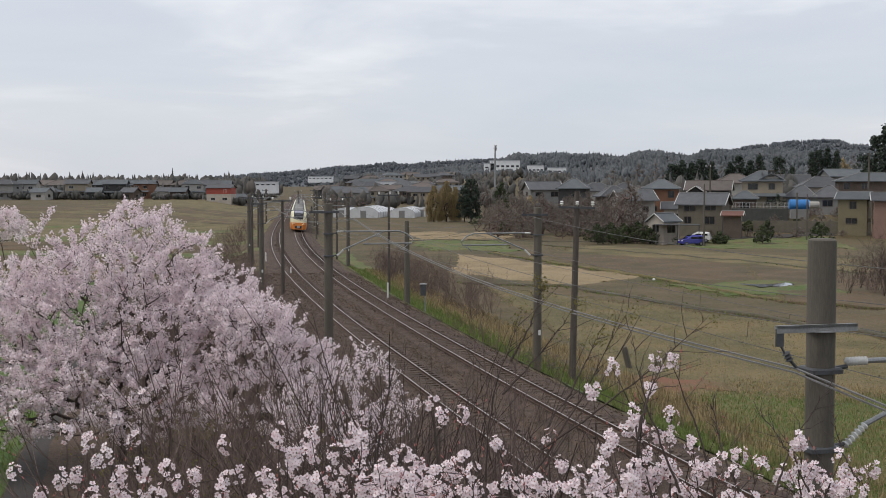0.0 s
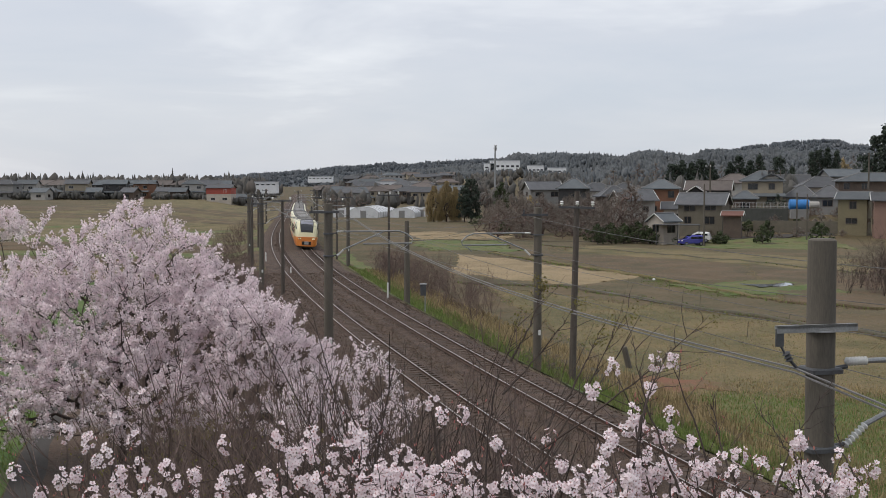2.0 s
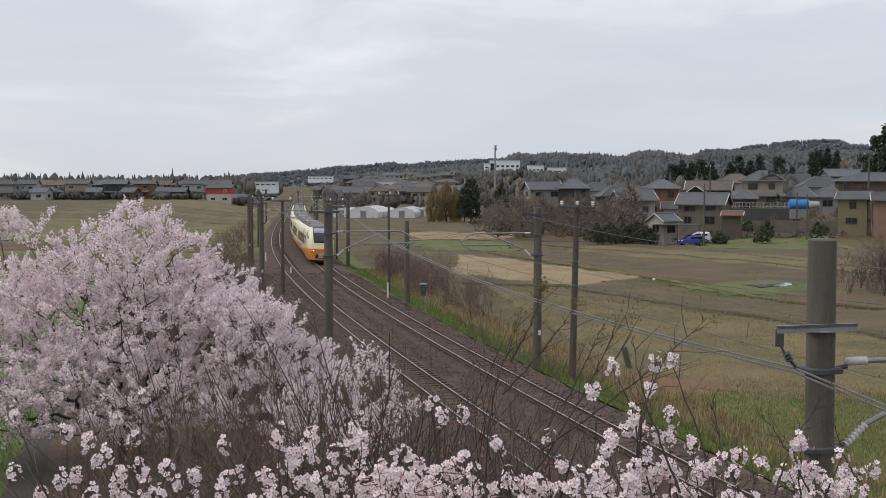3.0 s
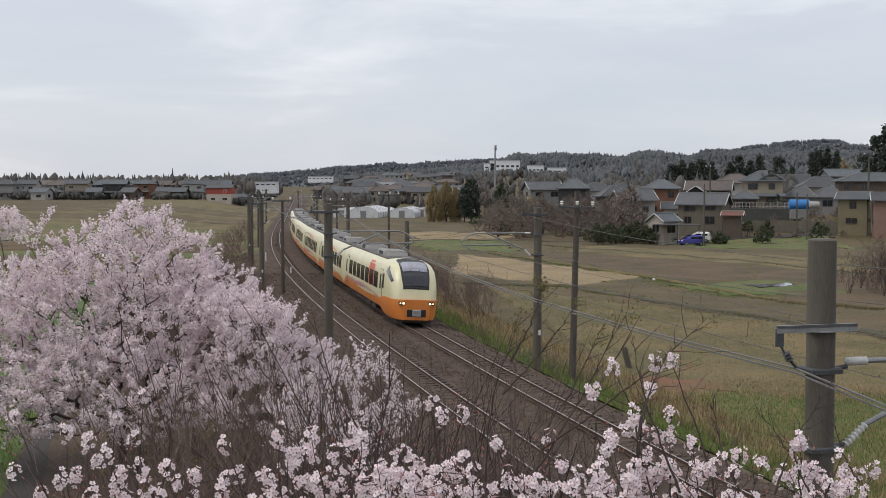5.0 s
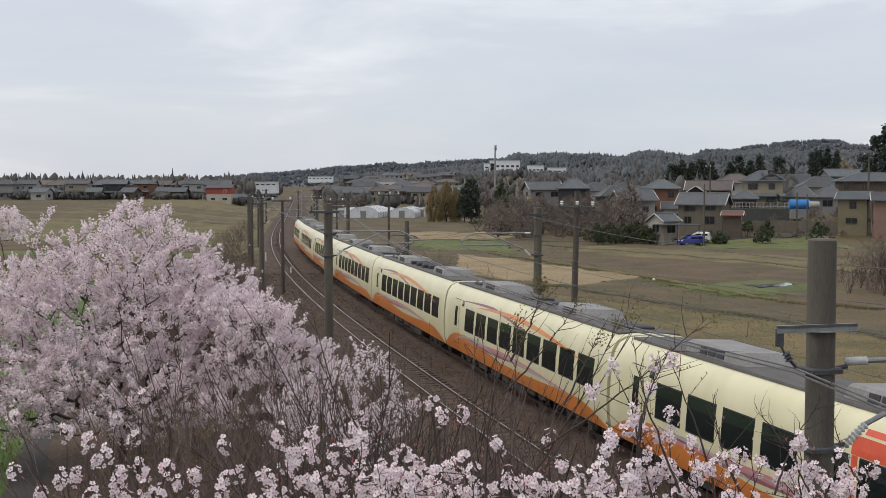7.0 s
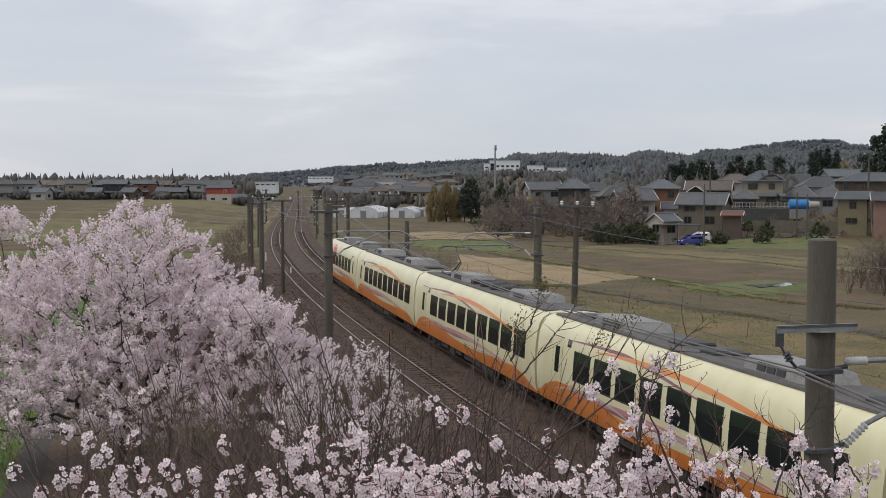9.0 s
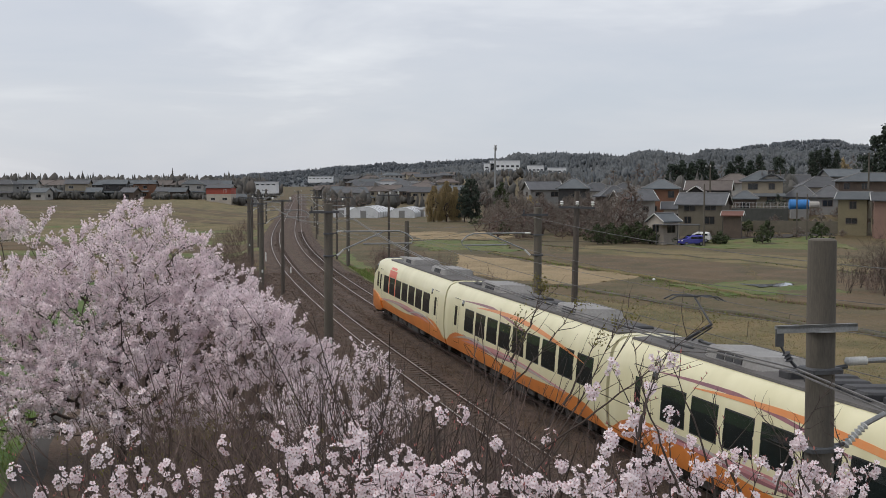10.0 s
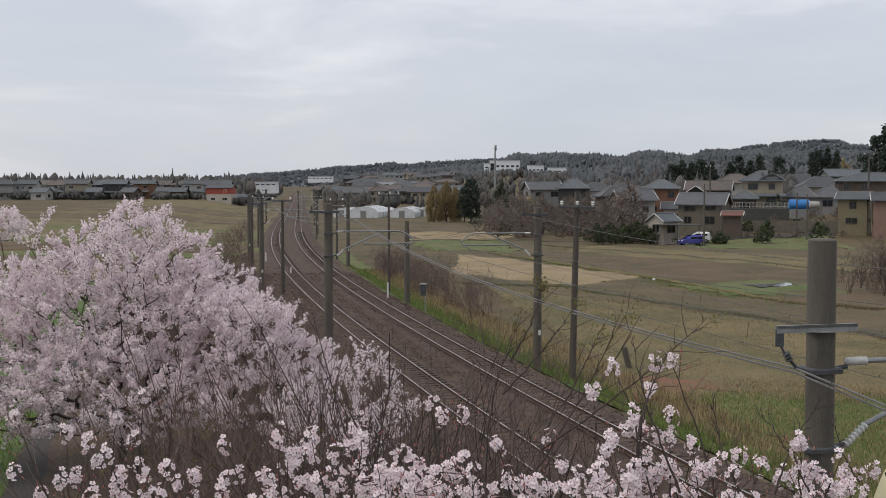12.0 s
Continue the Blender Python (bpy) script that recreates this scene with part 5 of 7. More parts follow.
def along_lines(lines):
    def f(r):
        l_ = r.choice(lines)
        k = r.randrange(len(l_) - 1)
        t = r.random()
        return l_[k][0] + (l_[k + 1][0] - l_[k][0]) * t + r.gauss(0, 0.45), l_[k][1] + (l_[k + 1][1] - l_[k][1]) * t + r.gauss(0, 0.45)
    return f


LEVEES = [[(2.0, 114), (11, 110.5), (19.5, 90), (27.3, 75), (40, 50)], [(6.5, 163), (20.5, 121), (27, 96)], [(15, 184), (36, 147), (46, 121), (62, 90)], [(27, 96), (42, 84), (60, 74)]]
blades("levee_grass", 6000, along_lines(LEVEES), 0.05, 0.17, M_WEED, "brown dead grass on the levees", 12)
blades("levee_green", 3000, along_lines(LEVEES), 0.08, 0.25, M_GRASSBLADE, "green tufts on the levees", 13)


# ---------------------------------------------------------------- houses
def B(v):
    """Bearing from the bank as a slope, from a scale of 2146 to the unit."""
    return (v - 784) / 2146


M_TILE = surf("dark_grey_roof_tiles", (0.085, 0.088, 0.095), (0.055, 0.057, 0.062), 0.9, 0.65, 0.5, fine=9, stretch=(1, 1, 1), spread=0.25)
M_TILEBROWN = surf("brown_roof_tiles", (0.12, 0.10, 0.09), (0.085, 0.07, 0.062), 0.9, 0.7, 0.5, fine=9, spread=0.2)
M_TILEBLUE = surf("blue_grey_metal_roof", (0.105, 0.118, 0.126), (0.072, 0.082, 0.09), 0.6, 0.75, 0.3, fine=9, spread=0.2)
M_RIDGE = surf("pale_ridge_caps", (0.20, 0.20, 0.20), (0.13, 0.13, 0.13), 2, 0.8)
WALLS = {
    "tan": surf("tan_render_wall", (0.33, 0.285, 0.21), (0.27, 0.23, 0.17), 0.8, 0.85, 0.2),
    "olive": surf("olive_yellow_siding", (0.20, 0.172, 0.105), (0.155, 0.135, 0.082), 0.8, 0.8, 0.2),
    "white": surf("off_white_wall", (0.42, 0.40, 0.37), (0.33, 0.315, 0.29), 0.8, 0.85, 0.2),
    "brick": surf("orange_brown_siding", (0.21, 0.105, 0.062), (0.16, 0.08, 0.05), 0.8, 0.85, 0.3),
    "brown": surf("dark_brown_boarding", (0.115, 0.085, 0.065), (0.08, 0.06, 0.048), 1.2, 0.85, 0.3),
    "grey": surf("grey_siding", (0.25, 0.245, 0.235), (0.19, 0.188, 0.18), 0.8, 0.85, 0.2),
    "dark": surf("charcoal_boarding", (0.06, 0.058, 0.058), (0.04, 0.04, 0.04), 1.2, 0.85, 0.2),
    "pink": surf("faded_pink_render", (0.27, 0.17, 0.135), (0.22, 0.14, 0.11), 0.8, 0.85, 0.2),
    "cream": surf("cream_render_wall", (0.46, 0.41, 0.35), (0.37, 0.33, 0.285), 0.8, 0.85, 0.2),
    "moss": surf("olive_grey_boarding", (0.165, 0.145, 0.11), (0.12, 0.106, 0.08), 1.0, 0.85, 0.3),
}
M_HGLASS = glass("house_window_glass", (0.025, 0.028, 0.032), 0.12)
M_FRAME = surf("brown_window_frame", (0.13, 0.10, 0.08), (0.10, 0.08, 0.06), 3, 0.6)
M_FRAMEW = surf("pale_window_frame", (0.55, 0.55, 0.53), (0.45, 0.45, 0.43), 3, 0.6)
M_TRIM = surf("white_bargeboard", (0.62, 0.62, 0.60), (0.5, 0.5, 0.48), 3, 0.7)


def roof_part(t, w, d, h, kind, rise, over, mat, ridge=True):
    """Gable (ridge along x), cross gable (ridge along y) or hip roof with thickness and ridge caps."""
    a, b = w / 2 + over, d / 2 + over
    k = 0.16
    g = Geo()
    z = h - 0.05
    if kind == "hip":
        r = max(0.4, w / 2 - d / 2)
        top = [(-r, 0, z + rise), (r, 0, z + rise)]
        lo = [(-a, -b, z), (a, -b, z), (a, b, z), (-a, b, z)]
        vs = lo + top + [(p[0], p[1], p[2] - k) for p in lo]
        g.add(vs, [(0, 1, 5, 4), (1, 2, 5), (2, 3, 4, 5), (3, 0, 4), (0, 6, 7, 1), (1, 7, 8, 2), (2, 8, 9, 3), (3, 9, 6, 0), (6, 9, 8, 7)])
        lines = [(top[0], top[1])] + [(lo[i], top[0 if i in (0, 3) else 1]) for i in range(4)]
    else:
        m = Matrix.Rotation(math.pi / 2, 4, "Z") if kind == "cross" else Matrix()
        if kind == "cross":
            a, b = b, a
        ring = [(-b, 0), (0, rise), (b, 0), (b, -k), (0, rise - k), (-b, -k)]
        g.loft([[m @ Vector((x, y, z + q)) for y, q in ring] for x in (-a, a)])
        lines = [(m @ Vector((-a, 0, z + rise)), m @ Vector((a, 0, z + rise)))]
    rf = part("roof", g, mat, t)
    # standing courses of tiles as low ribs on the visible slopes
    if ridge:
        q = Geo()
        for p0, p1 in lines:
            q.tube(p0, p1, 0.13, 0.13, 6)
        part("ridge_cap", q, M_RIDGE if mat is not M_TILEBROWN else M_TILEBROWN, rf)
    return rf


def window(t, face, w, d, u, z, ww, wh, frame_mat=None):
    """A framed window on a wall: face 's', 'n' (along x) or 'e', 'w' (along y); u along the wall."""
    rot = {"s": 0, "n": math.pi, "e": math.pi / 2, "w": -math.pi / 2}[face]
    dep = d / 2 if face in "sn" else w / 2
    m = Matrix.Rotation(rot, 4, "Z") @ Matrix.Translation((u, -dep, z))
    fr = Geo()
    f = 0.07
    for bx in ((-ww / 2 - f, -wh / 2 - f, ww / 2 + f, -wh / 2), (-ww / 2 - f, wh / 2, ww / 2 + f, wh / 2 + f), (-ww / 2 - f, -wh / 2, -ww / 2, wh / 2), (ww / 2, -wh / 2, ww / 2 + f, wh / 2), (-0.03, -wh / 2, 0.03, wh / 2)):
        fr.box(bx[0], -0.07, bx[1], bx[2], 0.05, bx[3], m)
    fp = part("window", fr, frame_mat or M_FRAME, t)
    for s in (-1, 1):
        part("pane", Geo().box(min(0, s * ww / 2) + 0.02, -0.03, -wh / 2, max(0, s * ww / 2) - 0.02, 0.02, wh / 2, m), M_HGLASS, fp)


def house(x, y, z, rz, w, d, floors, roof, wall, label, mat=None, rise=None, over=0.55, wall2=None, lower=None, frame_mat=None, seed=0, trim=False, name="house", fh=2.75, cat="house"):
    """A Japanese dwelling: walls, roof with eaves, windows; lower: a lean-to roof between the storeys on the front."""
    rng = random.Random(seed)
    t = thing(name, pose(x, y, z, 0, 0, rz), label, cat, "village houses" if cat == "house" else "")
    h = floors * fh
    rise = rise or d * 0.24
    mat = mat or M_TILE
    part("wall", Geo().box(-w / 2, -d / 2, -3.0, w / 2, d / 2, h), WALLS[wall], t)
    if roof in ("gable", "cross"):
        if roof == "gable":
            for s in (-1, 1):
                part("gable", Geo().add([(s * w / 2, -d / 2, h - 0.05), (s * w / 2, d / 2, h - 0.05), (s * w / 2, 0, h + rise - 0.22), (s * (w / 2 - 0.15), -d / 2, h - 0.05), (s * (w / 2 - 0.15), d / 2, h - 0.05), (s * (w / 2 - 0.15), 0, h + rise - 0.22)], [(0, 1, 2), (5, 4, 3), (0, 3, 4, 1), (1, 4, 5, 2), (2, 5, 3, 0)]), WALLS[wall2 or wall], t)
        else:
            for s in (-1, 1):
                part("gable", Geo().add([(-w / 2, s * d / 2, h - 0.05), (w / 2, s * d / 2, h - 0.05), (0, s * d / 2, h + rise - 0.22), (-w / 2, s * (d / 2 - 0.15), h - 0.05), (w / 2, s * (d / 2 - 0.15), h - 0.05), (0, s * (d / 2 - 0.15), h + rise - 0.22)], [(0, 1, 2), (5, 4, 3), (0, 3, 4, 1), (1, 4, 5, 2), (2, 5, 3, 0)]), WALLS[wall2 or wall], t)
    rf = roof_part(t, w, d, h, roof, rise, over, mat)
    if trim:
        ax, by = (w / 2 + over + 0.03, d / 2 + over)
        for s in (-1, 1):
            if roof == "gable":
                for q in (-1, 1):
                    part("bargeboard", Geo().tube((s * ax, q * by, h - 0.10), (s * ax, 0, h + rise - 0.10), 0.09, 0.09, 4), M_TRIM, rf, "white bargeboard")
            elif roof == "cross":
                for q in (-1, 1):
                    part("bargeboard", Geo().tube((q * (w / 2 + over), s * (d / 2 + over + 0.03), h - 0.10), (0, s * (d / 2 + over + 0.03), h + rise - 0.10), 0.09, 0.09, 4), M_TRIM, rf, "white bargeboard")
    if lower:
        g = Geo()
        for sx in (-1,):
            g.add([(-w / 2 - 0.5, -d / 2 - 1.2, fh - 0.25), (w / 2 + 0.5, -d / 2 - 1.2, fh - 0.25), (w / 2 + 0.5, -d / 2 + 0.05, fh + 0.25), (-w / 2 - 0.5, -d / 2 + 0.05, fh + 0.25),
                   (-w / 2 - 0.5, -d / 2 - 1.2, fh - 0.4), (w / 2 + 0.5, -d / 2 - 1.2, fh - 0.4), (w / 2 + 0.5, -d / 2 + 0.05, fh + 0.1), (-w / 2 - 0.5, -d / 2 + 0.05, fh + 0.1)],
                  [(0, 1, 2, 3), (7, 6, 5, 4), (0, 4, 5, 1), (1, 5, 6, 2), (2, 6, 7, 3), (3, 7, 4, 0)])
        part("pent_roof", g, mat, t, "lower tiled eaves")
    for fl in range(floors):
        n = max(1, int(w / 3.2))
        for i in range(n):
            u = (i + 0.5) / n * w - w / 2 + rng.uniform(-0.3, 0.3)
            if rng.random() < 0.88:
                window(t, "s", w, d, u, fl * fh + 1.55, rng.choice((1.1, 1.6, 1.8)), rng.choice((0.9, 1.1, 1.2)), frame_mat)
        for face in "ew":
            for i in range(max(1, int(d / 4))):
                if rng.random() < 0.75:
                    window(t, face, w, d, (i + 0.5) / max(1, int(d / 4)) * d - d / 2, fl * fh + 1.6, rng.choice((0.8, 1.2, 1.6)), rng.choice((0.7, 1.0)), frame_mat)
    return t


# the village on the rise behind the paddies
house(44.3, 206, 0.45, -24, 7.4, 6.0, 2, "gable", "moss", "low olive-grey boarded house with dark gabled roof", rise=1.9, wall2="brown", seed=1, trim=True, fh=2.1)
house(47.8, 200, 1.0, -20, 2.8, 2.2, 1, "gable", "brown", "small brown timber annex with rust-red roof", mat=surf("rust_red_roof", (0.17, 0.075, 0.055), (0.12, 0.055, 0.042), 1.5, 0.7), rise=0.7, frame_mat=M_FRAMEW, trim=True, seed=2, fh=1.95, over=0.4)
house(34.6, 190, -0.46, 38, 3.7, 3.2, 1, "gable", "cream", "small pale house with blue-grey tiled gable roof", mat=M_TILEBLUE, rise=1.25, trim=True, seed=3, fh=2.75, over=0.35)
house(62.0, 236, 3.3, -14, 7.6, 6.4, 2, "hip", "tan", "two-storey tan house with blue-grey hipped roof", mat=M_TILEBLUE, rise=1.9, lower=True, seed=4, fh=2.7)
house(63.2, 234.0, 3.3 + 5.2, -14, 3.4, 2.6, 1, "cross", "white", "front gable of a tan house roof", mat=M_TILEBLUE, rise=1.2, seed=41, fh=0.5, name="roof_gable", cat="roof gable")
house(57.23, 230, 2.44, -14, 4.2, 4.0, 1, "hip", "brown", "low tiled side wing of a tan house", mat=M_TILEBLUE, rise=1.4, seed=5, fh=2.9)
house(53.3, 243, 3.6, -18, 8.2, 5.6, 1, "gable", "dark", "dark house with brown gabled roof and white bargeboards", mat=M_TILEBROWN, rise=1.8, trim=True, seed=6, fh=3.3)
house(49.9, 239, 3.6, -18, 2.6, 2.4, 1, "cross", "dark", "small front gable with white bargeboards", mat=M_TILEBROWN, rise=1.2, trim=True, seed=61, fh=2.9, name="house_porch", cat="porch")
house(42.8, 238, 1.7, -10, 6.6, 5.5, 2, "hip", "brick", "two-storey orange-brown house with green-grey hipped roof", mat=M_TILEBLUE, rise=1.7, seed=7)
house(34.8, 222, 1.9, 10, 6.4, 5.4, 1, "gable", "white", "pale house with stacked grey tiled roofs", rise=1.7, lower=True, seed=8, trim=True, fh=3.4)
house(42.6, 222, 0.6, -12, 4.2, 4.0, 1, "gable", "cream", "small pale house behind the carport", rise=1.2, seed=9, fh=3.0, trim=True)
house(82.18, 264, 4.2, -8, 9.6, 7.0, 1, "hip", "cream", "white house with wide dark hipped roof", rise=2.3, seed=10, fh=3.2, frame_mat=M_FRAMEW)
house(69.72, 236, 2.8, -22, 5.4, 5.2, 1, "hip", "grey", "house with dark hipped tile roof and pale ridges", rise=2.2, seed=11, fh=2.8)
house(74.37, 234, 2.8, -22, 5.0, 5.0, 1, "hip", "grey", "house with dark hipped tile roof and pale ridges", rise=2.2, seed=12, fh=2.8)
house(69.6, 205, 0.3, -30, 4.7, 4.0, 2, "gable", "olive", "two-storey olive-yellow house with grey metal roof", mat=M_TILEBLUE, rise=1.2, seed=13, fh=2.65, trim=True)
house(85.96, 244, 3.46, -12, 13.0, 8.0, 2, "hip", "brown", "two-storey house with wide blue-grey roof", mat=M_TILEBLUE, rise=1.6, seed=14, fh=2.6)
house(73.6, 200, 0.2, -16, 5.0, 5.0, 2, "gable", "pink", "faded pink two-storey house with grey roof", rise=1.3, seed=15, fh=2.6, trim=True)
house(29.41, 272, 3.9, -15, 6.2, 5.6, 1, "hip", "dark", "dark house with wide blue-grey hipped roof", mat=M_TILEBLUE, rise=2.2, seed=16, fh=3.2)
house(34.50, 246, 2.4, 8, 6.0, 5.2, 1, "hip", "brown", "brown house with grey hipped roof behind trees", rise=2.1, seed=17, fh=3.2)
house(40.09, 268, 3.9, -8, 7.0, 6.0, 1, "hip", "cream", "pale single-storey house with dark roof", rise=1.9, seed=18, fh=2.5)
house(24.60, 300, 3.93, 12, 8.0, 7.0, 1, "gable", "grey", "grey house with dark gabled roof", rise=2.0, seed=19, trim=True)
house(66.12, 275, 5.56, -8, 9.0, 7.0, 1, "hip", "white", "pale house with brown roof further back", mat=M_TILEBROWN, rise=2.0, seed=20)
house(82.57, 290, 5.5, -8, 9.0, 7.0, 1, "gable", "grey", "grey house with dark roof further back", rise=2.0, seed=21)
house(100.09, 300, 7.15, 5, 12.0, 7.0, 1, "gable", "grey", "long grey house further up the slope", mat=M_TILEBLUE, rise=1.8, seed=22)
house(37.88, 300, 3.6, 6, 9.0, 7.0, 1, "hip", "white", "pale house with dark roof further back", rise=2.0, seed=23)

# retaining wall with white fence, block wall, carport, tanks
ry = 222
rw = thing("retaining_wall", pose(58.03, ry, 0.78, 0, 0, -12), "dark stone retaining wall with a white fence on top", "retaining wall")
part("wall", Geo().box(-5.0, 0, -1.5, 5.0, 0.6, 2.8, ch=0.05), surf("dark_mossy_stone", (0.085, 0.085, 0.08), (0.055, 0.06, 0.05), 1.2, 0.95, 0.8, fine=5), rw)
for i in range(17):
    part("fence_post", Geo().box(-5.0 + i * 0.62, 0.2, 2.80, -4.95 + i * 0.62, 0.25, 3.85), M_TRIM, rw)
for zq in (3.15, 3.75):
    part("fence_rail", Geo().box(-5.0, 0.16, zq, 5.0, 0.198, zq + 0.07), M_TRIM, rw)
bw = thing("block_wall", pose(62.01, 206, 0.54, 0, 0, -14), "low grey concrete block wall along the lane", "wall")
part("wall", Geo().box(-9, 0, -1, 9, 0.25, 1.2, ch=0.03), WALLS["moss"], bw)
cp_ = thing("carport", pose(36.08, 187, -0.59, 0, 0, -6), "dark flat-roofed carport over the white car", "carport")
part("roof", Geo().box(-3.4, -1.8, 2.3, 3.4, 2.6, 2.42, ch=0.03), WALLS["dark"], cp_)
for q in (-3.2, 0, 3.2):
    part("post", Geo().box(q - 0.06, -1.65, -1, q + 0.06, -1.53, 2.298), WALLS["dark"], cp_)
M_BLUE = surf("blue_tarpaulin", (0.04, 0.22, 0.55), (0.03, 0.16, 0.42), 1.2, 0.45, 0.5, fine=5)
bt = thing("blue_tank", pose(62.82, 214, 3.44, 0, 0, -8), "large blue covered tank on the slope", "tank")
edge_smooth(part("cover", Geo().loft([[(x, 0.95 * s * math.cos(a), 0.95 + 0.95 * s * math.sin(a)) for a in np.linspace(0, 6.283, 15)[:-1]] for x, s in ((-1.75, 0.82), (-1.6, 1.0), (0.0, 0.97), (1.5, 1.0), (1.75, 0.8))]), M_BLUE, bt), 40)
part("cradle", Geo().box(-1.5, -0.8, -1.5, 1.5, 0.8, 0.2), WALLS["grey"], bt)
wt = tagged(part("pale_tank", Geo().loft([[(x, 0.6 * s * math.cos(a), 0.7 + 0.6 * s * math.sin(a)) for a in np.linspace(0, 6.283, 13)[:-1]] for x, s in ((-0.9, 0.8), (-0.8, 1.0), (0.8, 1.0), (0.9, 0.8))]), WALLS["white"], m=pose(65.11, 213, 3.66)), "small off-white tank beside the blue one", "tank")


# parked cars
def car_thing(x, y, z, rz, paint, label):
    t = thing("parked_car", pose(x, y, z, 0, 0, rz), label, "car", "parked cars")
    prof = [(-1.85, 0.35), (-1.9, 0.75), (-1.75, 1.0), (-1.65, 1.5), (-1.2, 1.62), (0.2, 1.62), (0.75, 1.35), (1.15, 1.02), (1.75, 0.86), (1.9, 0.6), (1.85, 0.35)]
    g = Geo()
    g.loft([[(px, y_, pz if pz < 1.03 else 1.03 + (pz - 1.03) * k) for px, pz in prof] for y_, k in ((-0.80, 0.55), (-0.74, 0.85), (-0.55, 1.0), (0.55, 1.0), (0.74, 0.85), (0.80, 0.55))])
    edge_smooth(part("body", g, paint, t), 45)
    for s in (-1, 1):
        for a, b in ((-1.45, -0.55), (-0.48, 0.45)):
            part("side_window", Geo().box(a, s * 0.77 - 0.04, 1.05, b, s * 0.77 + 0.04, 1.32), M_TGLASS, t)
        part("headlamp", Geo().box(1.72, s * 0.55 - 0.15, 0.68, 1.90, s * 0.55 + 0.15, 0.84, ch=0.03), M_PORCELAIN, t)
        for wx in (-1.2, 1.2):
            wh = part("wheel", Geo().tube((wx, s * 0.66, 0.30), (wx, s * 0.83, 0.30), 0.30, 0.30, 16), M_SEAL, t)
            part("rim", Geo().tube((wx, s * 0.82, 0.30), (wx, s * 0.845, 0.30), 0.19, 0.17, 12), M_GALV, wh)
    ws = Geo().add([(0.33, -0.62, 1.60), (0.33, 0.62, 1.60), (1.10, 0.66, 1.10), (1.10, -0.66, 1.10), (0.28, -0.62, 1.5), (0.28, 0.62, 1.5), (1.0, 0.66, 1.05), (1.0, -0.66, 1.05)], [(0, 3, 2, 1), (4, 5, 6, 7), (0, 1, 5, 4), (1, 2, 6, 5), (2, 3, 7, 6), (3, 0, 4, 7)])
    part("windscreen", ws, M_TGLASS, t)
    return t


cy_ = 184.0
car_thing(37.73, cy_, gz(37.73, cy_), 195, surf("blue_violet_car_paint", (0.06, 0.06, 0.30), (0.05, 0.05, 0.25), 1, 0.2), "blue-violet hatchback parked on the field edge")
car_thing(40.32, 191, gz(40.32, 191) + 0.15, 160, surf("white_car_paint", (0.72, 0.72, 0.71), (0.66, 0.66, 0.65), 1, 0.2), "white hatchback parked beside the carport")


# greenhouses by the line
M_POLY = surf("milky_greenhouse_film", (0.66, 0.67, 0.68), (0.52, 0.53, 0.54), 0.6, 0.4, 0.2)
for px_, y_, w_, l_, h_ in ((-28.10, 335, 4.6, 16, 2.6), (-21.68, 330, 8.2, 22, 3.1), (-18.01, 345, 4.4, 18, 2.4), (-11.29, 332, 7.2, 22, 2.8), (-6.27, 345, 5.2, 18, 2.6)):
    t = thing("greenhouse", pose(px_, y_, gz(px_, y_), 0, 0, -6), "milky plastic greenhouse with arched roof", "greenhouse", "greenhouses")
    arc = [(-w_ / 2, 0), (-w_ / 2, h_ * 0.5), (-w_ * 0.40, h_ * 0.74), (-w_ * 0.22, h_ * 0.93), (0, h_), (w_ * 0.22, h_ * 0.93), (w_ * 0.40, h_ * 0.74), (w_ / 2, h_ * 0.5), (w_ / 2, 0)]
    part("film", Geo().loft([[(a, q, b) for a, b in arc] for q in (0, l_)]), M_POLY, t)
    for q in np.linspace(0, l_, 6):
        part("hoop", Geo().path([(a * 1.01, q, b * 1.01) for a, b in arc], 0.05, 5), M_GALV, t)
    part("door", Geo().box(-0.8, -0.06, 0, 0.8, -0.005, 2.0), WALLS["grey"], t)

# houses across the paddies on the other side of the line
rng = random.Random(31)
LEFT_V = [(12, 14, 2, "hip", "grey"), (52, 10, 2, "gable", "white"), (92, 9, 1, "hip", "brown"), (140, 12, 2, "gable", "tan"), (206, 12, 2, "gable", "dark"), (257, 9, 2, "hip", "brick"), (292, 7, 1, "gable", "white"), (342, 11, 2, "hip", "white"), (435, 9, 1, "gable", "grey"), (20, 8, 1, "gable", "brick"), (75, 8, 1, "gable", "white"), (168, 7, 1, "gable", "dark"), (232, 7, 1, "gable", "brown"), (318, 8, 1, "gable", "brown")]
for i, (b, w_, fl, rf, wl_) in enumerate(LEFT_V):
    y_ = 478 + rng.uniform(-8, 22) - (14 if i > 9 else 0)
    x_ = (b - 784) / 2146 * y_
    house(x_, y_, gz(x_, y_), rng.uniform(-20, 12), w_ * 0.74, 6.2, fl, rf, wl_, "%s house with dark tiled roof beyond the paddies" % {"grey": "grey", "white": "off-white", "brown": "dark brown", "tan": "tan", "dark": "charcoal", "brick": "orange-brown"}[wl_], mat=(M_TILE, M_TILEBLUE, M_TILEBLUE)[i % 3], rise=1.7, seed=100 + i, fh=3.0, frame_mat=M_FRAMEW if i % 2 else None, lower=fl == 2)
x_, y_ = B(392) * 462, 462
red_t = house(x_, y_, gz(x_, y_), -6, 9.4, 7, 2, "gable", "cream", "white building with a red upper storey beyond the paddies", mat=M_TILE, rise=1.2, seed=140, fh=2.9, frame_mat=M_FRAMEW)
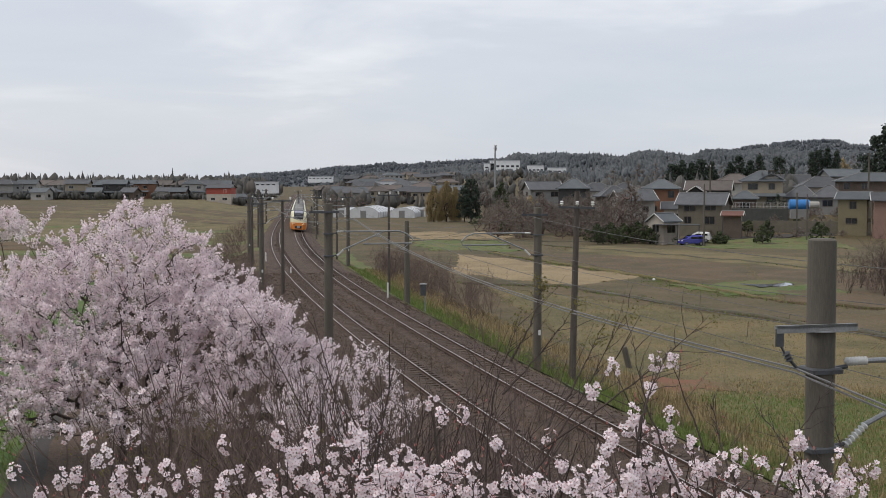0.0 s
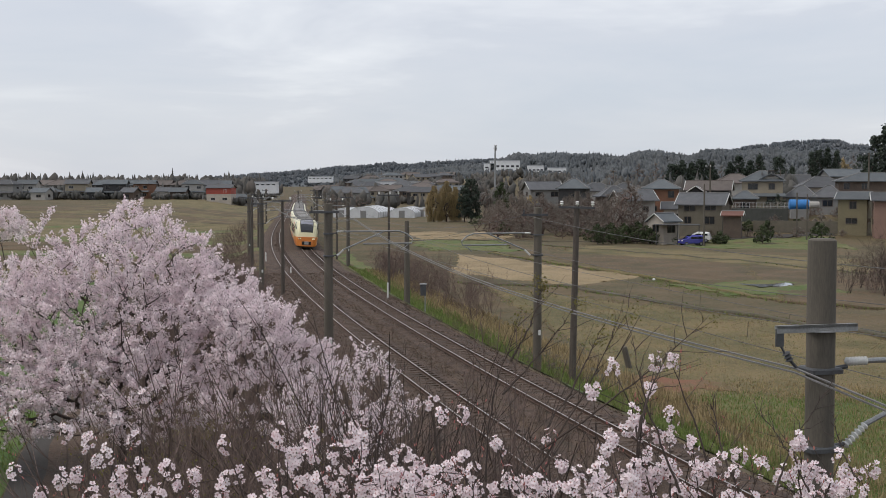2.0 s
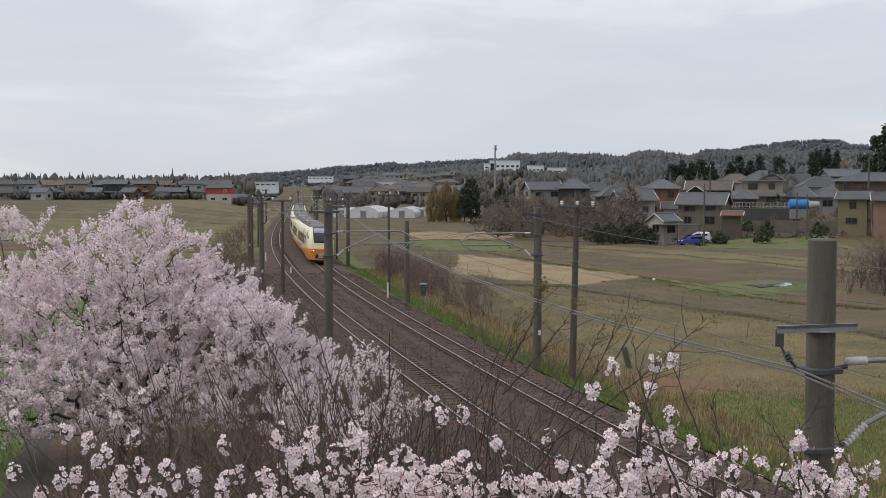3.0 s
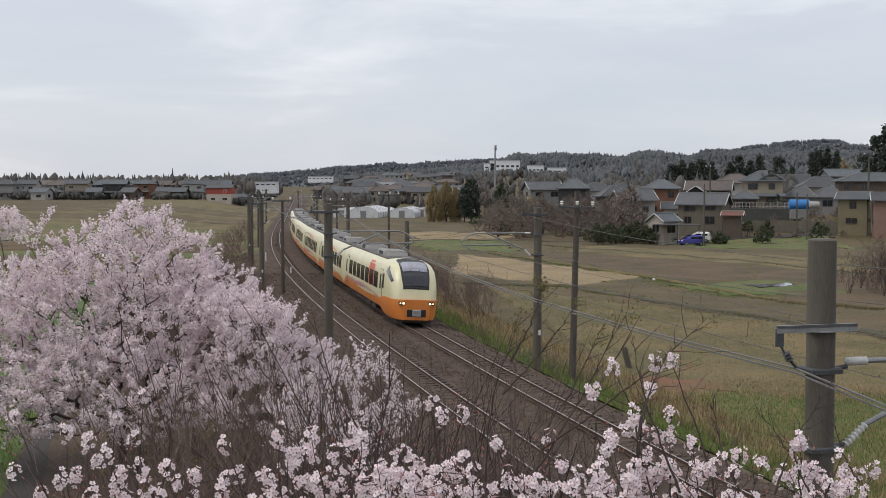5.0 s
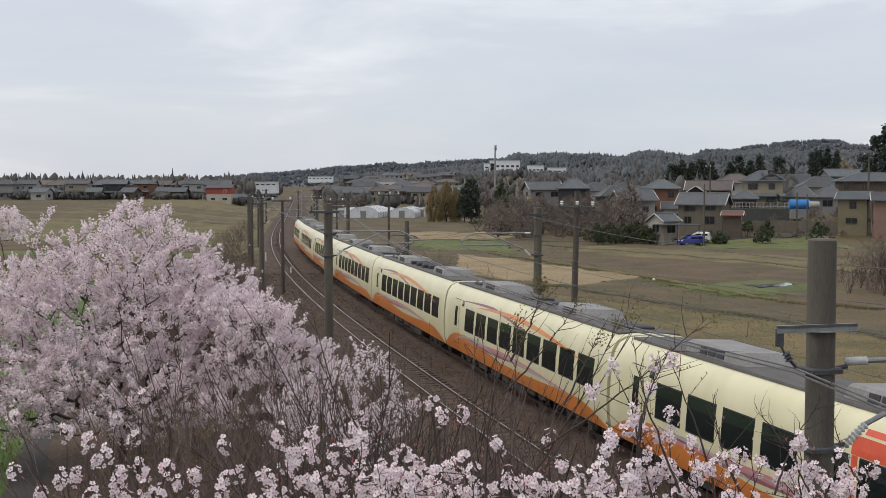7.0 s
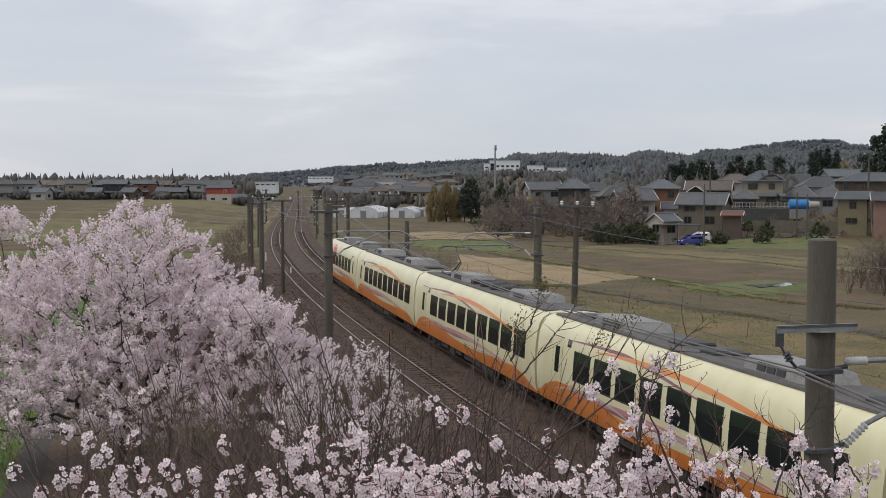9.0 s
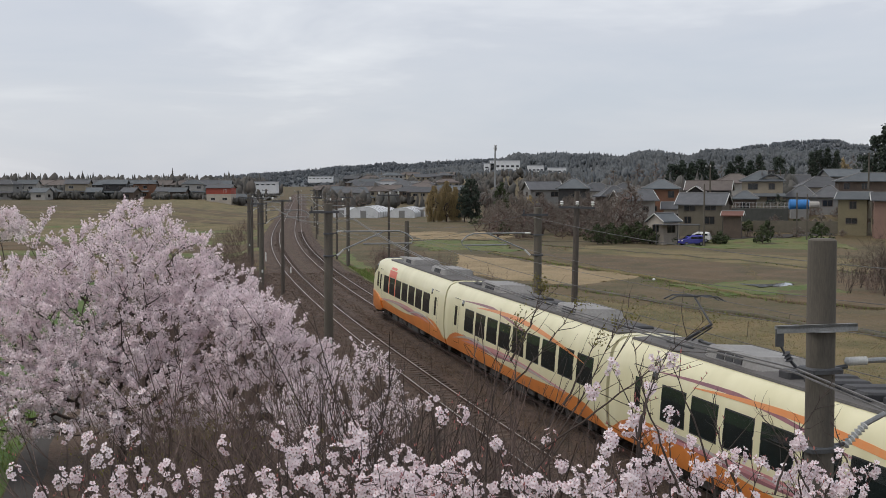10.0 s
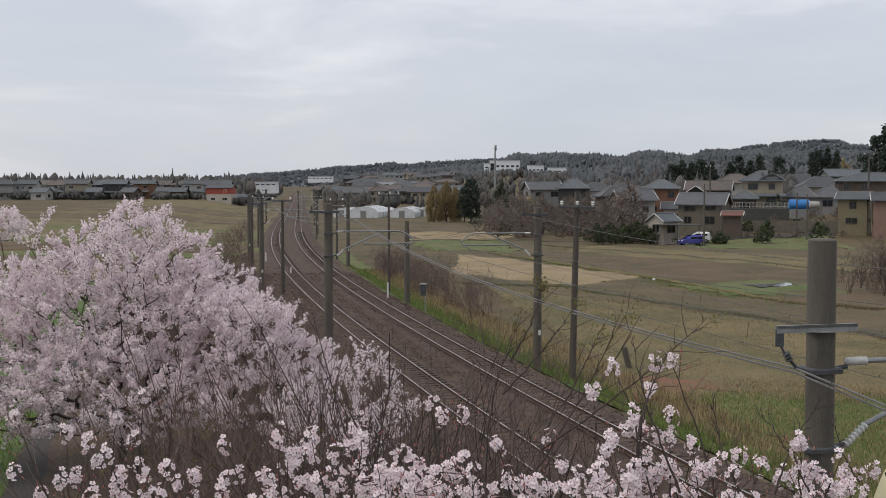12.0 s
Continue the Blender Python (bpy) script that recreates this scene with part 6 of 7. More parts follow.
part("red_band", Geo().box(-4.76, -3.56, 3.4, 4.76, 3.56, 5.7), surf("red_cladding", (0.36, 0.075, 0.05), (0.28, 0.06, 0.045), 0.8, 0.7, 0.2), red_t, "red upper cladding")
# the town further along the line
for i in range(96):
    b = rng.uniform(500, 800) if i < 70 else rng.uniform(0, 430)
    y_ = rng.uniform(500, 980) if i < 70 else rng.uniform(520, 640)
    x_ = (b - 784) / 2146 * y_
    if abs(rail_offset(x_, y_)) < 16:
        continue
    wl_ = rng.choice(("grey", "white", "brown", "dark", "tan"))
    house(x_, y_, gz(x_, y_), rng.uniform(-30, 30), rng.uniform(9, 15), 8, rng.choice((1, 2, 2)), rng.choice(("hip", "gable")), wl_, "%s house with dull roof in the distant town" % {"grey": "grey", "white": "off-white", "brown": "dark brown", "tan": "tan", "dark": "charcoal"}[wl_], mat=rng.choice((M_TILE, M_TILEBROWN, M_TILEBLUE)), rise=2.2, seed=200 + i)


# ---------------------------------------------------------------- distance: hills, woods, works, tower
# distance haze is painted into these bluish-grey base colours of hills and woods
M_HILL = surf("hazed_wooded_hillside", (0.115, 0.127, 0.135), (0.135, 0.138, 0.136), 0.012, 0.95, fine=12, space="World")
M_WOODS = leafy("hazed_hill_woods", (0.125, 0.14, 0.152), (0.148, 0.155, 0.157), 0.08, 0.2, 0.006)
M_WOODS_FAR = leafy("hazed_far_hill_woods", (0.125, 0.145, 0.165), (0.165, 0.175, 0.185), 0.12, 0.3, 0.004)


def lump_tree(g, rng, x, y, z, h, conifer):
    """A far tree: a slim ragged spire, or a crown of a few uneven lumps."""
    if conifer:
        lumps = [(0, 0, 0, rng.uniform(0.15, 0.22) * h, h, ((0.0, 0.9), (0.3, 1.0), (0.65, 0.5), (1.0, 0.05)))]
    else:
        lumps = []
        for k in range(3):
            w = h * rng.uniform(0.16, 0.30)
            lumps.append((rng.gauss(0, 0.2) * h, rng.gauss(0, 0.2) * h, h * rng.uniform(0.0, 0.25), w, h * rng.uniform(0.5, 0.75), ((0.0, 0.6), (0.4, 1.0), (0.75, 0.8), (1.0, 0.25))))
    for dx, dy, dz, w, hh, prof in lumps:
        tw = rng.uniform(0, 6)
        rings = []
        for v, r in prof:
            ox, oy = rng.gauss(0, 0.10) * w, rng.gauss(0, 0.10) * w
            rings.append([(x + dx + ox + w * r * q * math.cos(tw + 1.2566 * k), y + dy + oy + w * r * q * math.sin(tw + 1.2566 * k), z + dz + hh * v + hh * rng.uniform(-0.08, 0.08)) for k, q in ((k, rng.uniform(0.6, 1.3)) for k in range(5))])
        g.loft(rings)


def hill(name, dist, depth, rows, mat, woods, label, n_trees, tree, seed):
    """A long wooded ridge across the plain; rows: bearing and rise of its crest as seen from the bank."""
    rng = random.Random(seed)
    b0, b1 = rows[0][0], rows[-1][0]
    nb, nd = 200, 10
    crest = dist + depth * 0.625

    def h_at(b, v):
        s_ = math.sin(min(1.0, v * 1.6) * math.pi / 2)
        top = 8.125 + crest * float(np.interp(b, [r[0] for r in rows], [r[1] for r in rows])) - tree * 0.75
        return top * s_ * (1 + 0.03 * noise.noise(Vector((b * 14, v * 3, seed))) * (1 - s_)) - 2 * (1 - s_)
    vs = [(b * (dist + depth * v), dist + depth * v, h_at(b, v)) for v in np.linspace(0, 1, nd + 1) for b in np.linspace(b0, b1, nb + 1)]
    n = nb + 1
    g = Geo().add(vs, [(j * n + i, j * n + i + 1, (j + 1) * n + i + 1, (j + 1) * n + i) for j in range(nd) for i in range(nb)])
    tagged(part(name, g, mat, smooth=True), label, "hill", kind="structure")
    g = Geo()
    for k in range(n_trees):
        b, v = rng.uniform(b0, b1), rng.random() ** 0.8 * 0.68
        y = dist + depth * v
        grove = noise.noise(Vector((b * 40, v * 5, seed * 2.0))) > 0.12
        lump_tree(g, rng, b * y, y, h_at(b, v) - 0.5, tree * rng.uniform(0.55, 1.3), grove and rng.random() < 0.8)
    tagged(part(name + "_woods", g, woods, smooth=True), "dense mixed woods on the hillside", "woods", kind="stuff")


def rows_of(*pairs):
    return [((a - 784) / 2146, (325 - b) / 2146) for a, b in pairs]


# the far ridge's blue-grey base also has the haze painted in
M_HILLFAR = surf("hazed_far_wooded_ridge", (0.10, 0.115, 0.128), (0.12, 0.132, 0.142), 0.004, 0.95, fine=12, space="World")
hill("hills_back", 2300, 500, rows_of((380, 314), (480, 306), (560, 300), (600, 295), (640, 293), (695, 288), (720, 292), (760, 287), (830, 283), (900, 281), (1000, 281), (1100, 279), (1250, 275), (1330, 258), (1400, 250), (1470, 248), (1490, 250), (1500, 256), (1560, 257), (1750, 255)), M_HILLFAR, M_WOODS_FAR, "long distant wooded ridge in painted blue-grey haze", 5500, 9, 3)
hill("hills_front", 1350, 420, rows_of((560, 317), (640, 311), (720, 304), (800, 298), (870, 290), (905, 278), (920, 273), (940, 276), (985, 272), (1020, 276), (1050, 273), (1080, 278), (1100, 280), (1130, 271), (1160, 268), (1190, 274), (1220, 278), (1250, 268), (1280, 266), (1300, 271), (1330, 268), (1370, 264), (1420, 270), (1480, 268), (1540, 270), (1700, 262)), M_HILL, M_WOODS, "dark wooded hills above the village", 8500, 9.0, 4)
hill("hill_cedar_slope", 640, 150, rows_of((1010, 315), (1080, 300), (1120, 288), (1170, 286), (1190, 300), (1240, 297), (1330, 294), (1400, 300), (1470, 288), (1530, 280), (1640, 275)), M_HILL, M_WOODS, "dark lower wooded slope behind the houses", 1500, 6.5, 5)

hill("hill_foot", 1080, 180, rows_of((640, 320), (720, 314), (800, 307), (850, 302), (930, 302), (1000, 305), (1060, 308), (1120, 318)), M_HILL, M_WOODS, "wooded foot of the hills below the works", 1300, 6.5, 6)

# woods on the plain
M_PLAINWOOD = leafy("plain_woods", (0.115, 0.118, 0.112), (0.165, 0.148, 0.132), 0.2, 0.3, 0.01)
rng = random.Random(8)
g = Geo()
for k in range(900):
    b = B(rng.uniform(-60, 560))
    y = rng.uniform(620, 1000)
    if abs(rail_offset(b * y, y)) < 14:
        continue
    lump_tree(g, rng, b * y, y, gz(b * y, y), rng.uniform(5, 12.5) * (1.15 if rng.random() < 0.08 else 1), rng.random() < 0.4)
for k in range(300):
    b = B(rng.uniform(520, 1050))
    y = rng.uniform(420, 1000)
    if abs(rail_offset(b * y, y)) < 14:
        continue
    lump_tree(g, rng, b * y, y, gz(b * y, y), rng.uniform(4, 9), rng.random() < 0.3)
for k in range(260):
    b = B(rng.uniform(1000, 1640))
    y = rng.uniform(270, 420)
    lump_tree(g, rng, b * y, y, gz(b * y, y), rng.uniform(3.5, 8), rng.random() < 0.35)
for k in range(160):
    b = B(rng.uniform(20, 440))
    y = rng.uniform(490, 560)
    lump_tree(g, rng, b * y, y, gz(b * y, y), rng.uniform(3, 7.5), rng.random() < 0.3)
for k in range(120):
    b = B(rng.uniform(-20, 440))
    y = rng.uniform(458, 476)
    lump_tree(g, rng, b * y, y, gz(b * y, y), rng.uniform(1.5, 4.2), rng.random() < 0.2)
tagged(part("plain_woods", g, M_PLAINWOOD, smooth=True), "scattered bare and evergreen trees across the plain", "woods", kind="stuff")

# pale works buildings on the hill and long sheds in the town
M_WORKS = surf("pale_works_cladding", (0.78, 0.79, 0.80), (0.70, 0.71, 0.72), 0.05, 0.6)
M_WORKSROOF = surf("pale_grey_works_roof", (0.40, 0.42, 0.44), (0.33, 0.35, 0.37), 0.05, 0.6)


def works(x, y, z, w, d, h, label, wins=8, deep=9):
    t = thing("works_building", pose(x, y, z), label, "factory", "works buildings")
    part("wall", Geo().box(-w / 2, -d / 2, -deep, w / 2, d / 2, h), M_WORKS, t)
    part("roof", Geo().box(-w / 2 - 0.4, -d / 2 - 0.4, h, w / 2 + 0.4, d / 2 + 0.4, h + h * 0.08), M_WORKSROOF, t)
    for i in range(wins):
        u = (i + 0.5) / wins * w - w / 2
        part("window", Geo().box(u - w / wins * 0.3, -d / 2 - 0.08, h * 0.35, u + w / wins * 0.3, -d / 2 + 0.1, h * 0.55), M_HGLASS, t)


works(B(893) * 1330, 1330, 22.0, 32, 20, 10.5, "pale works building on the wooded hill", 6, 20)
works(B(866) * 1325, 1325, 22.0, 12, 10, 7.5, "pale works block on the wooded hill", 2, 20)
works(B(947) * 1330, 1330, 19.0, 17, 16, 8.5, "low pale works wing on the wooded hill", 4, 20)
works(B(985) * 1330, 1330, 18.5, 19, 16, 6.5, "pale works hall on the wooded hill", 4, 20)
works(-140.91, 1400, 12.04, 28, 14, 4, "long pale shed in the distant town", 6, 3)
works(-94.24, 640, 6.34, 14, 10, 2.6, "long white shed beyond the paddies", 5, 3.5)
works(-26.51, 720, 6.11, 26, 12, 3, "long low grey shed in the distant town", 6, 5.5)

# radio mast
tx, ty = 24.01, 560
t = thing("radio_tower", pose(tx, ty, gz(tx, ty)), "slim pale steel radio tower above the trees", "radio tower")
top_ = 25.61 - gz(tx, ty)
part("pole", Geo().lathe([(0.55, -1), (0.45, top_ * 0.5), (0.30, top_)], n=10), M_GALV, t)
for k in range(3):
    a = k * 2.094
    part("antenna", Geo().box(0.55 * math.cos(a) - 0.18, 0.55 * math.sin(a) - 0.18, top_ - 2.4, 0.55 * math.cos(a) + 0.18, 0.55 * math.sin(a) + 0.18, top_ + 0.3, ch=0.04), M_PORCELAIN, t)
part("ring", Geo().lathe([(0.8, 0), (0.85, 0.1), (0.8, 0.2)], (0, 0, top_ - 1.3), 12), M_GALV, t)


# ---------------------------------------------------------------- single trees between the fields and the village
def crown_tree(x, y, h, w, seed, mat, label, name="tree", drop=0.0, size=0.12, n=700, trunk=0.2, shape="round", bare=False, step=0.8):
    rng = random.Random(seed)
    t = thing(name, pose(x, y, gz(x, y)), label, "tree", "trees by the village")
    tg = []
    for _ in range(int(n / 6)):
        v = rng.random()
        z = h * (0.12 + 0.88 * v)
        rad = {"round": math.sin(min(1, 0.15 + v * 0.95) * math.pi) ** 0.6, "spire": (1 - v) ** 0.8 + 0.03, "column": 0.85 - 0.5 * v * v}[shape] * w / 2
        a = rng.uniform(0, 6.283)
        r = rad * rng.random() ** 0.5
        tg.append(np.array([r * math.cos(a), r * math.sin(a), z]))
    tg.sort(key=lambda p: p[2] + 0.5 * math.hypot(p[0], p[1]))
    P, par, load = grow(rng, [(0, 0, -0.3), (0, 0, h * 0.1)], tg, step, 0.1)
    g = Geo()
    wood(g, P, par, load, 0.02 if not bare else 0.03, 0.42, trunk, 5)
    part("trunk", g, M_BARK if not bare else M_TWIG, t)
    c = Geo()
    for k in range(2, len(P)):
        if load[k] < 10:
            a_, b_ = Vector(P[par[k]]), Vector(P[k])
            for _ in range(2):
                q = a_.lerp(b_, rng.random())
                if bare:
                    for _ in range(4):
                        e_ = Vector((rng.gauss(0, 0.5), rng.gauss(0, 0.5), rng.gauss(0.35, 0.4)))
                        c.tube(q, q + e_ * step * 1.1, 0.024, 0.011, 3, cap=False)
                elif drop:
                    for _ in range(5):
                        q2 = q + Vector((rng.gauss(0, 0.25), rng.gauss(0, 0.25), 0))
                        c.tube(q2, q2 + Vector((rng.gauss(0, 0.1), rng.gauss(0, 0.1), -drop * rng.uniform(0.5, 1.2))), 0.045, 0.03, 3, cap=False)
                else:
                    puff(c, rng, q, step * 0.35, size, 5)
    part("crown", c, mat, t)
    return t


for i, (px_, w_, h_) in enumerate(((-2.21, 4.5, 9.0), (0.84, 5.0, 10.2), (3.05, 4.0, 8.8))):
    crown_tree(px_, 297 + i * 3, h_, w_, 300 + i, M_WILLOW, "yellowing willow with hanging shoots at the field edge", "willow_tree", drop=1.2, n=1700, shape="round")
crown_tree(6.90, 296, 10.3, 6.5, 310, M_CEDAR, "dark evergreen tree at the field edge", "evergreen_tree", n=1500, size=0.26, shape="column")
crown_tree(5.21, 294, 8.5, 4.5, 311, M_CEDAR, "dark evergreen tree at the field edge", "evergreen_tree", n=900, size=0.26, shape="column")
crown_tree(15.99, 330, 9.5, 5.0, 312, M_EVERGREEN, "round dark evergreen tree", "evergreen_tree", n=900, size=0.26)
crown_tree(20.81, 290, 6.0, 7.0, 313, M_WILLOW, "olive-yellow budding tree near the village", "tree", n=600, size=0.16)
for i, (px_, y_, h_, w_) in enumerate(((10.62, 300, 8, 6), (16.07, 285, 6.5, 7), (20.88, 262, 6.5, 8), (25.16, 250, 5.5, 8), (28.15, 236, 6, 7), (21.36, 240, 5.0, 7), (16.95, 258, 5.0, 8), (29.59, 222, 5.5, 6), (30.69, 196, 8.6, 5.5), (28.98, 200, 7.0, 5.0), (12.08, 270, 5.0, 7), (-29.04, 380, 6.5, 14), (-35.26, 390, 5.5, 9))):
    crown_tree(px_, y_, h_, w_, 320 + i, M_HAZETWIG, "leafless grey-brown tree near the village", "bare_tree", n=1000, bare=True, step=0.7)
for i, (px_, y_, h_, w_, m_) in enumerate(((62.34, 226, 4.6, 5.0, M_CEDAR), (54.56, 204, 2.2, 2.6, M_EVERGREEN), (29.01, 197, 2.2, 6.0, M_EVERGREEN), (31.46, 194, 3.0, 4.0, M_EVERGREEN), (65.04, 208, 3.0, 6.0, M_HAZETWIG), (8.46, 275, 2.0, 6.0, M_EVERGREEN), (12.00, 232, 1.8, 5.0, M_HAZETWIG), (25.29, 212, 1.8, 6.0, M_EVERGREEN), (27.32, 205, 1.6, 5.0, M_EVERGREEN), (52.94, 210, 1.8, 3.0, M_EVERGREEN), (49.53, 206, 1.4, 3.0, M_HAZETWIG), (62.24, 210, 2.2, 4.0, M_HAZETWIG), (35.50, 190, 1.2, 3.0, M_EVERGREEN))):
    crown_tree(px_, y_, h_, w_, 350 + i, m_, "clipped dark green garden bush" if m_ is not M_HAZETWIG else "dull leafless garden bush", "garden_bush", n=420, size=0.15, trunk=0.1, step=0.5)
# tall cedars at the wood's edge above the village
for i, (px_, y_, h_) in enumerate(((93.52, 262, 15.0), (93.16, 255, 17.0), (97.79, 262, 18.0), (96.37, 275, 9.0), (95.06, 250, 16))):
    crown_tree(px_, y_, h_, 6.0, 380 + i, M_CEDAR, "tall dark cedar above the village", "cedar_tree", n=1500, size=0.28, shape="column")
for i, (b_, top_px, w_) in enumerate(((1190, 292, 5.0), (1206, 285, 5.5), (1223, 289, 5.2), (1241, 284, 5.6), (1259, 288, 5), (1291, 290, 5), (1306, 277, 4.6), (1326, 285, 5.4), (1343, 275, 5.8), (1377, 279, 5.0), (1401, 297, 3.2), (1435, 272, 4.0), (1448, 267, 4.2), (1463, 264, 4.2), (1479, 268, 4.0), (1526, 274, 7.0))):
    x_, y_ = B(b_) * 420, 420
    crown_tree(x_, y_, 8.125 + (325 - top_px) / 2146 * 420 - gz(x_, y_), w_ * 1.5, 400 + i, M_CEDAR, "dark cedar behind the houses", "cedar_tree", n=1500, size=0.30, shape="spire" if i % 3 else "column", step=1.1)
for i, (b_, top_px, w_, m_) in enumerate(((1490, 284, 9, M_WILLOW), (1508, 277, 9, M_HAZETWIG), (1130, 292, 9, M_HAZETWIG), (1160, 290, 9, M_HAZETWIG), (1085, 303, 9, M_HAZETWIG), (1275, 296, 7, M_HAZETWIG))):
    x_, y_ = B(b_) * 430, 430
    crown_tree(x_, y_, 8.125 + (325 - top_px) / 2146 * 430 - gz(x_, y_), w_, 440 + i, m_, "olive-brown budding tree on the slope behind the houses", "tree", n=620, size=0.3, step=1.1, bare=m_ is M_HAZETWIG)

rng = random.Random(23)
for i in range(26):
    b_, y_ = rng.uniform(875, 1135), rng.uniform(204, 262)
    top_z = 8.125 - (rng.uniform(338, 368) - 325) / 2146 * y_
    crown_tree(B(b_) * y_, y_, max(3.0, top_z - gz(B(b_) * y_, y_)), rng.uniform(4.5, 7.5), 600 + i, M_HAZETWIG, "leafless grey-brown tree before the village", "bare_tree", n=800, bare=True, step=0.7)
crown_tree(B(1112) * 193, 193, 9.6, 7.0, 640, M_HAZETWIG, "tall leafless spreading tree beside the village", "bare_tree", n=1800, bare=True, step=0.6)
for i, (b_, h_, w_) in enumerate(((1058, 2.8, 5), (1082, 3.2, 5), (1104, 3.0, 5), (1128, 3.4, 5), (1150, 2.4, 3.5), (1275, 1.8, 3), (1350, 2.6, 4), (1455, 3.0, 4))):
    crown_tree(B(b_) * 189, 189, h_, w_, 650 + i, M_EVERGREEN, "dark evergreen garden thicket", "garden_bush", n=520, size=0.15, trunk=0.1, step=0.5)

# tangled leafless growth between the paddies and the gardens
rng = random.Random(19)
BUSH = [crown_tree(0, -400 - 10 * i, 3.2, 5.0, 500 + i, M_HAZETWIG, "leafless tangled hedge bush at the paddies' edge", "hedge_bush", n=700, bare=True, step=0.5, trunk=0.06) for i in range(3)]
BUSH.append(crown_tree(0, -450, 2.8, 3.6, 510, M_EVERGREEN, "dark evergreen garden hedge bush", "hedge_bush", n=500, size=0.16, step=0.5, trunk=0.06))
for i in range(110):
    b = B(rng.uniform(860, 1150) if i < 34 else rng.uniform(1150, 1580))
    y = rng.uniform(198, 262) if i < 34 else rng.uniform(198, 222) if i < 62 else rng.uniform(222, 262)
    src = BUSH[(i % 4) if i < 4 or i > 40 else i % 3]
    ob = src if i < 4 else copy_thing(src, Matrix())
    k = rng.uniform(0.6, 1.35) if i < 34 else rng.uniform(0.3, 0.65) if i < 62 else rng.uniform(0.5, 1.0)
    ob.matrix_basis = Matrix.LocRotScale((b * y, y, gz(b * y, y)), Euler((0, 0, rng.uniform(0, 6))), (k, k, k))


# ---------------------------------------------------------------- flowering branches close to the camera
def flower(gp, gc, rng, c, axis, s):
    """Five notched petals round a reddish heart."""
    ax = Vector(axis).normalized()
    a = ax.cross(Vector((0.3, 0.2, 1)) if abs(ax.z) < 0.9 else Vector((1, 0, 0))).normalized()
    b = ax.cross(a)
    tw = rng.uniform(0, 6.28)
    cup = rng.uniform(0.15, 0.75)
    c = Vector(c)
    for k in range(5):
        t = tw + k * 1.2566
        d = a * math.cos(t) + b * math.sin(t)
        e_ = ax.cross(d)
        L = s * rng.uniform(0.85, 1.1)
        p0 = c + d * L * 0.08
        p1 = c + d * L * 0.55 + e_ * L * 0.40 + ax * L * cup * 0.45
        p2 = c + d * L * 1.0 + e_ * L * 0.20 + ax * L * cup * 0.8
        p3 = c + d * L * 0.90 + ax * L * cup * 0.70
        p4 = c + d * L * 1.0 - e_ * L * 0.20 + ax * L * cup * 0.8
        p5 = c + d * L * 0.55 - e_ * L * 0.40 + ax * L * cup * 0.45
        gp.add([p0, p1, p2, p3, p4, p5], [(0, 1, 2, 3), (0, 3, 4, 5)])
    gc.tube(c - ax * s * 0.35, c + ax * s * 0.05, s * 0.06, s * 0.13, 5)
    for k in range(5):
        t = tw + k * 1.2566 + 0.6
        d = a * math.cos(t) + b * math.sin(t)
        gc.tube(c, c + ax * s * 0.55 + d * s * 0.22, s * 0.018, s * 0.03, 3, cap=False)


def cluster(gp, gc, gw, rng, c, n, s=0.0146):
    """A ball of flowers on short stalks."""
    c = Vector(c)
    for _ in range(n):
        d = Vector((rng.gauss(0, 1), rng.gauss(-0.35, 1), rng.gauss(0.15, 1))).normalized()
        q = c + Vector((d.x, d.y, d.z * 1.5)) * s * rng.uniform(1.0, 2.3)
        flower(gp, gc, rng, q, d + Vector((0, -0.3, 0.1)), s * rng.uniform(0.85, 1.1))
        gw.tube(c, q, 0.0009, 0.0007, 3, cap=False)


def twig_path(rng, p, q, n=9, bow=0.05):
    p, q = Vector(p), Vector(q)
    side = Vector((rng.gauss(0, 1), rng.gauss(0, 0.5), rng.gauss(0, 0.3))) * bow * (q - p).length
    return [p.lerp(q, i / n) + side * math.sin(math.pi * i / n) + Vector((rng.gauss(0, 1), rng.gauss(0, 1), rng.gauss(0, 1))) * 0.0035 * (0 < i < n) for i in range(n + 1)]


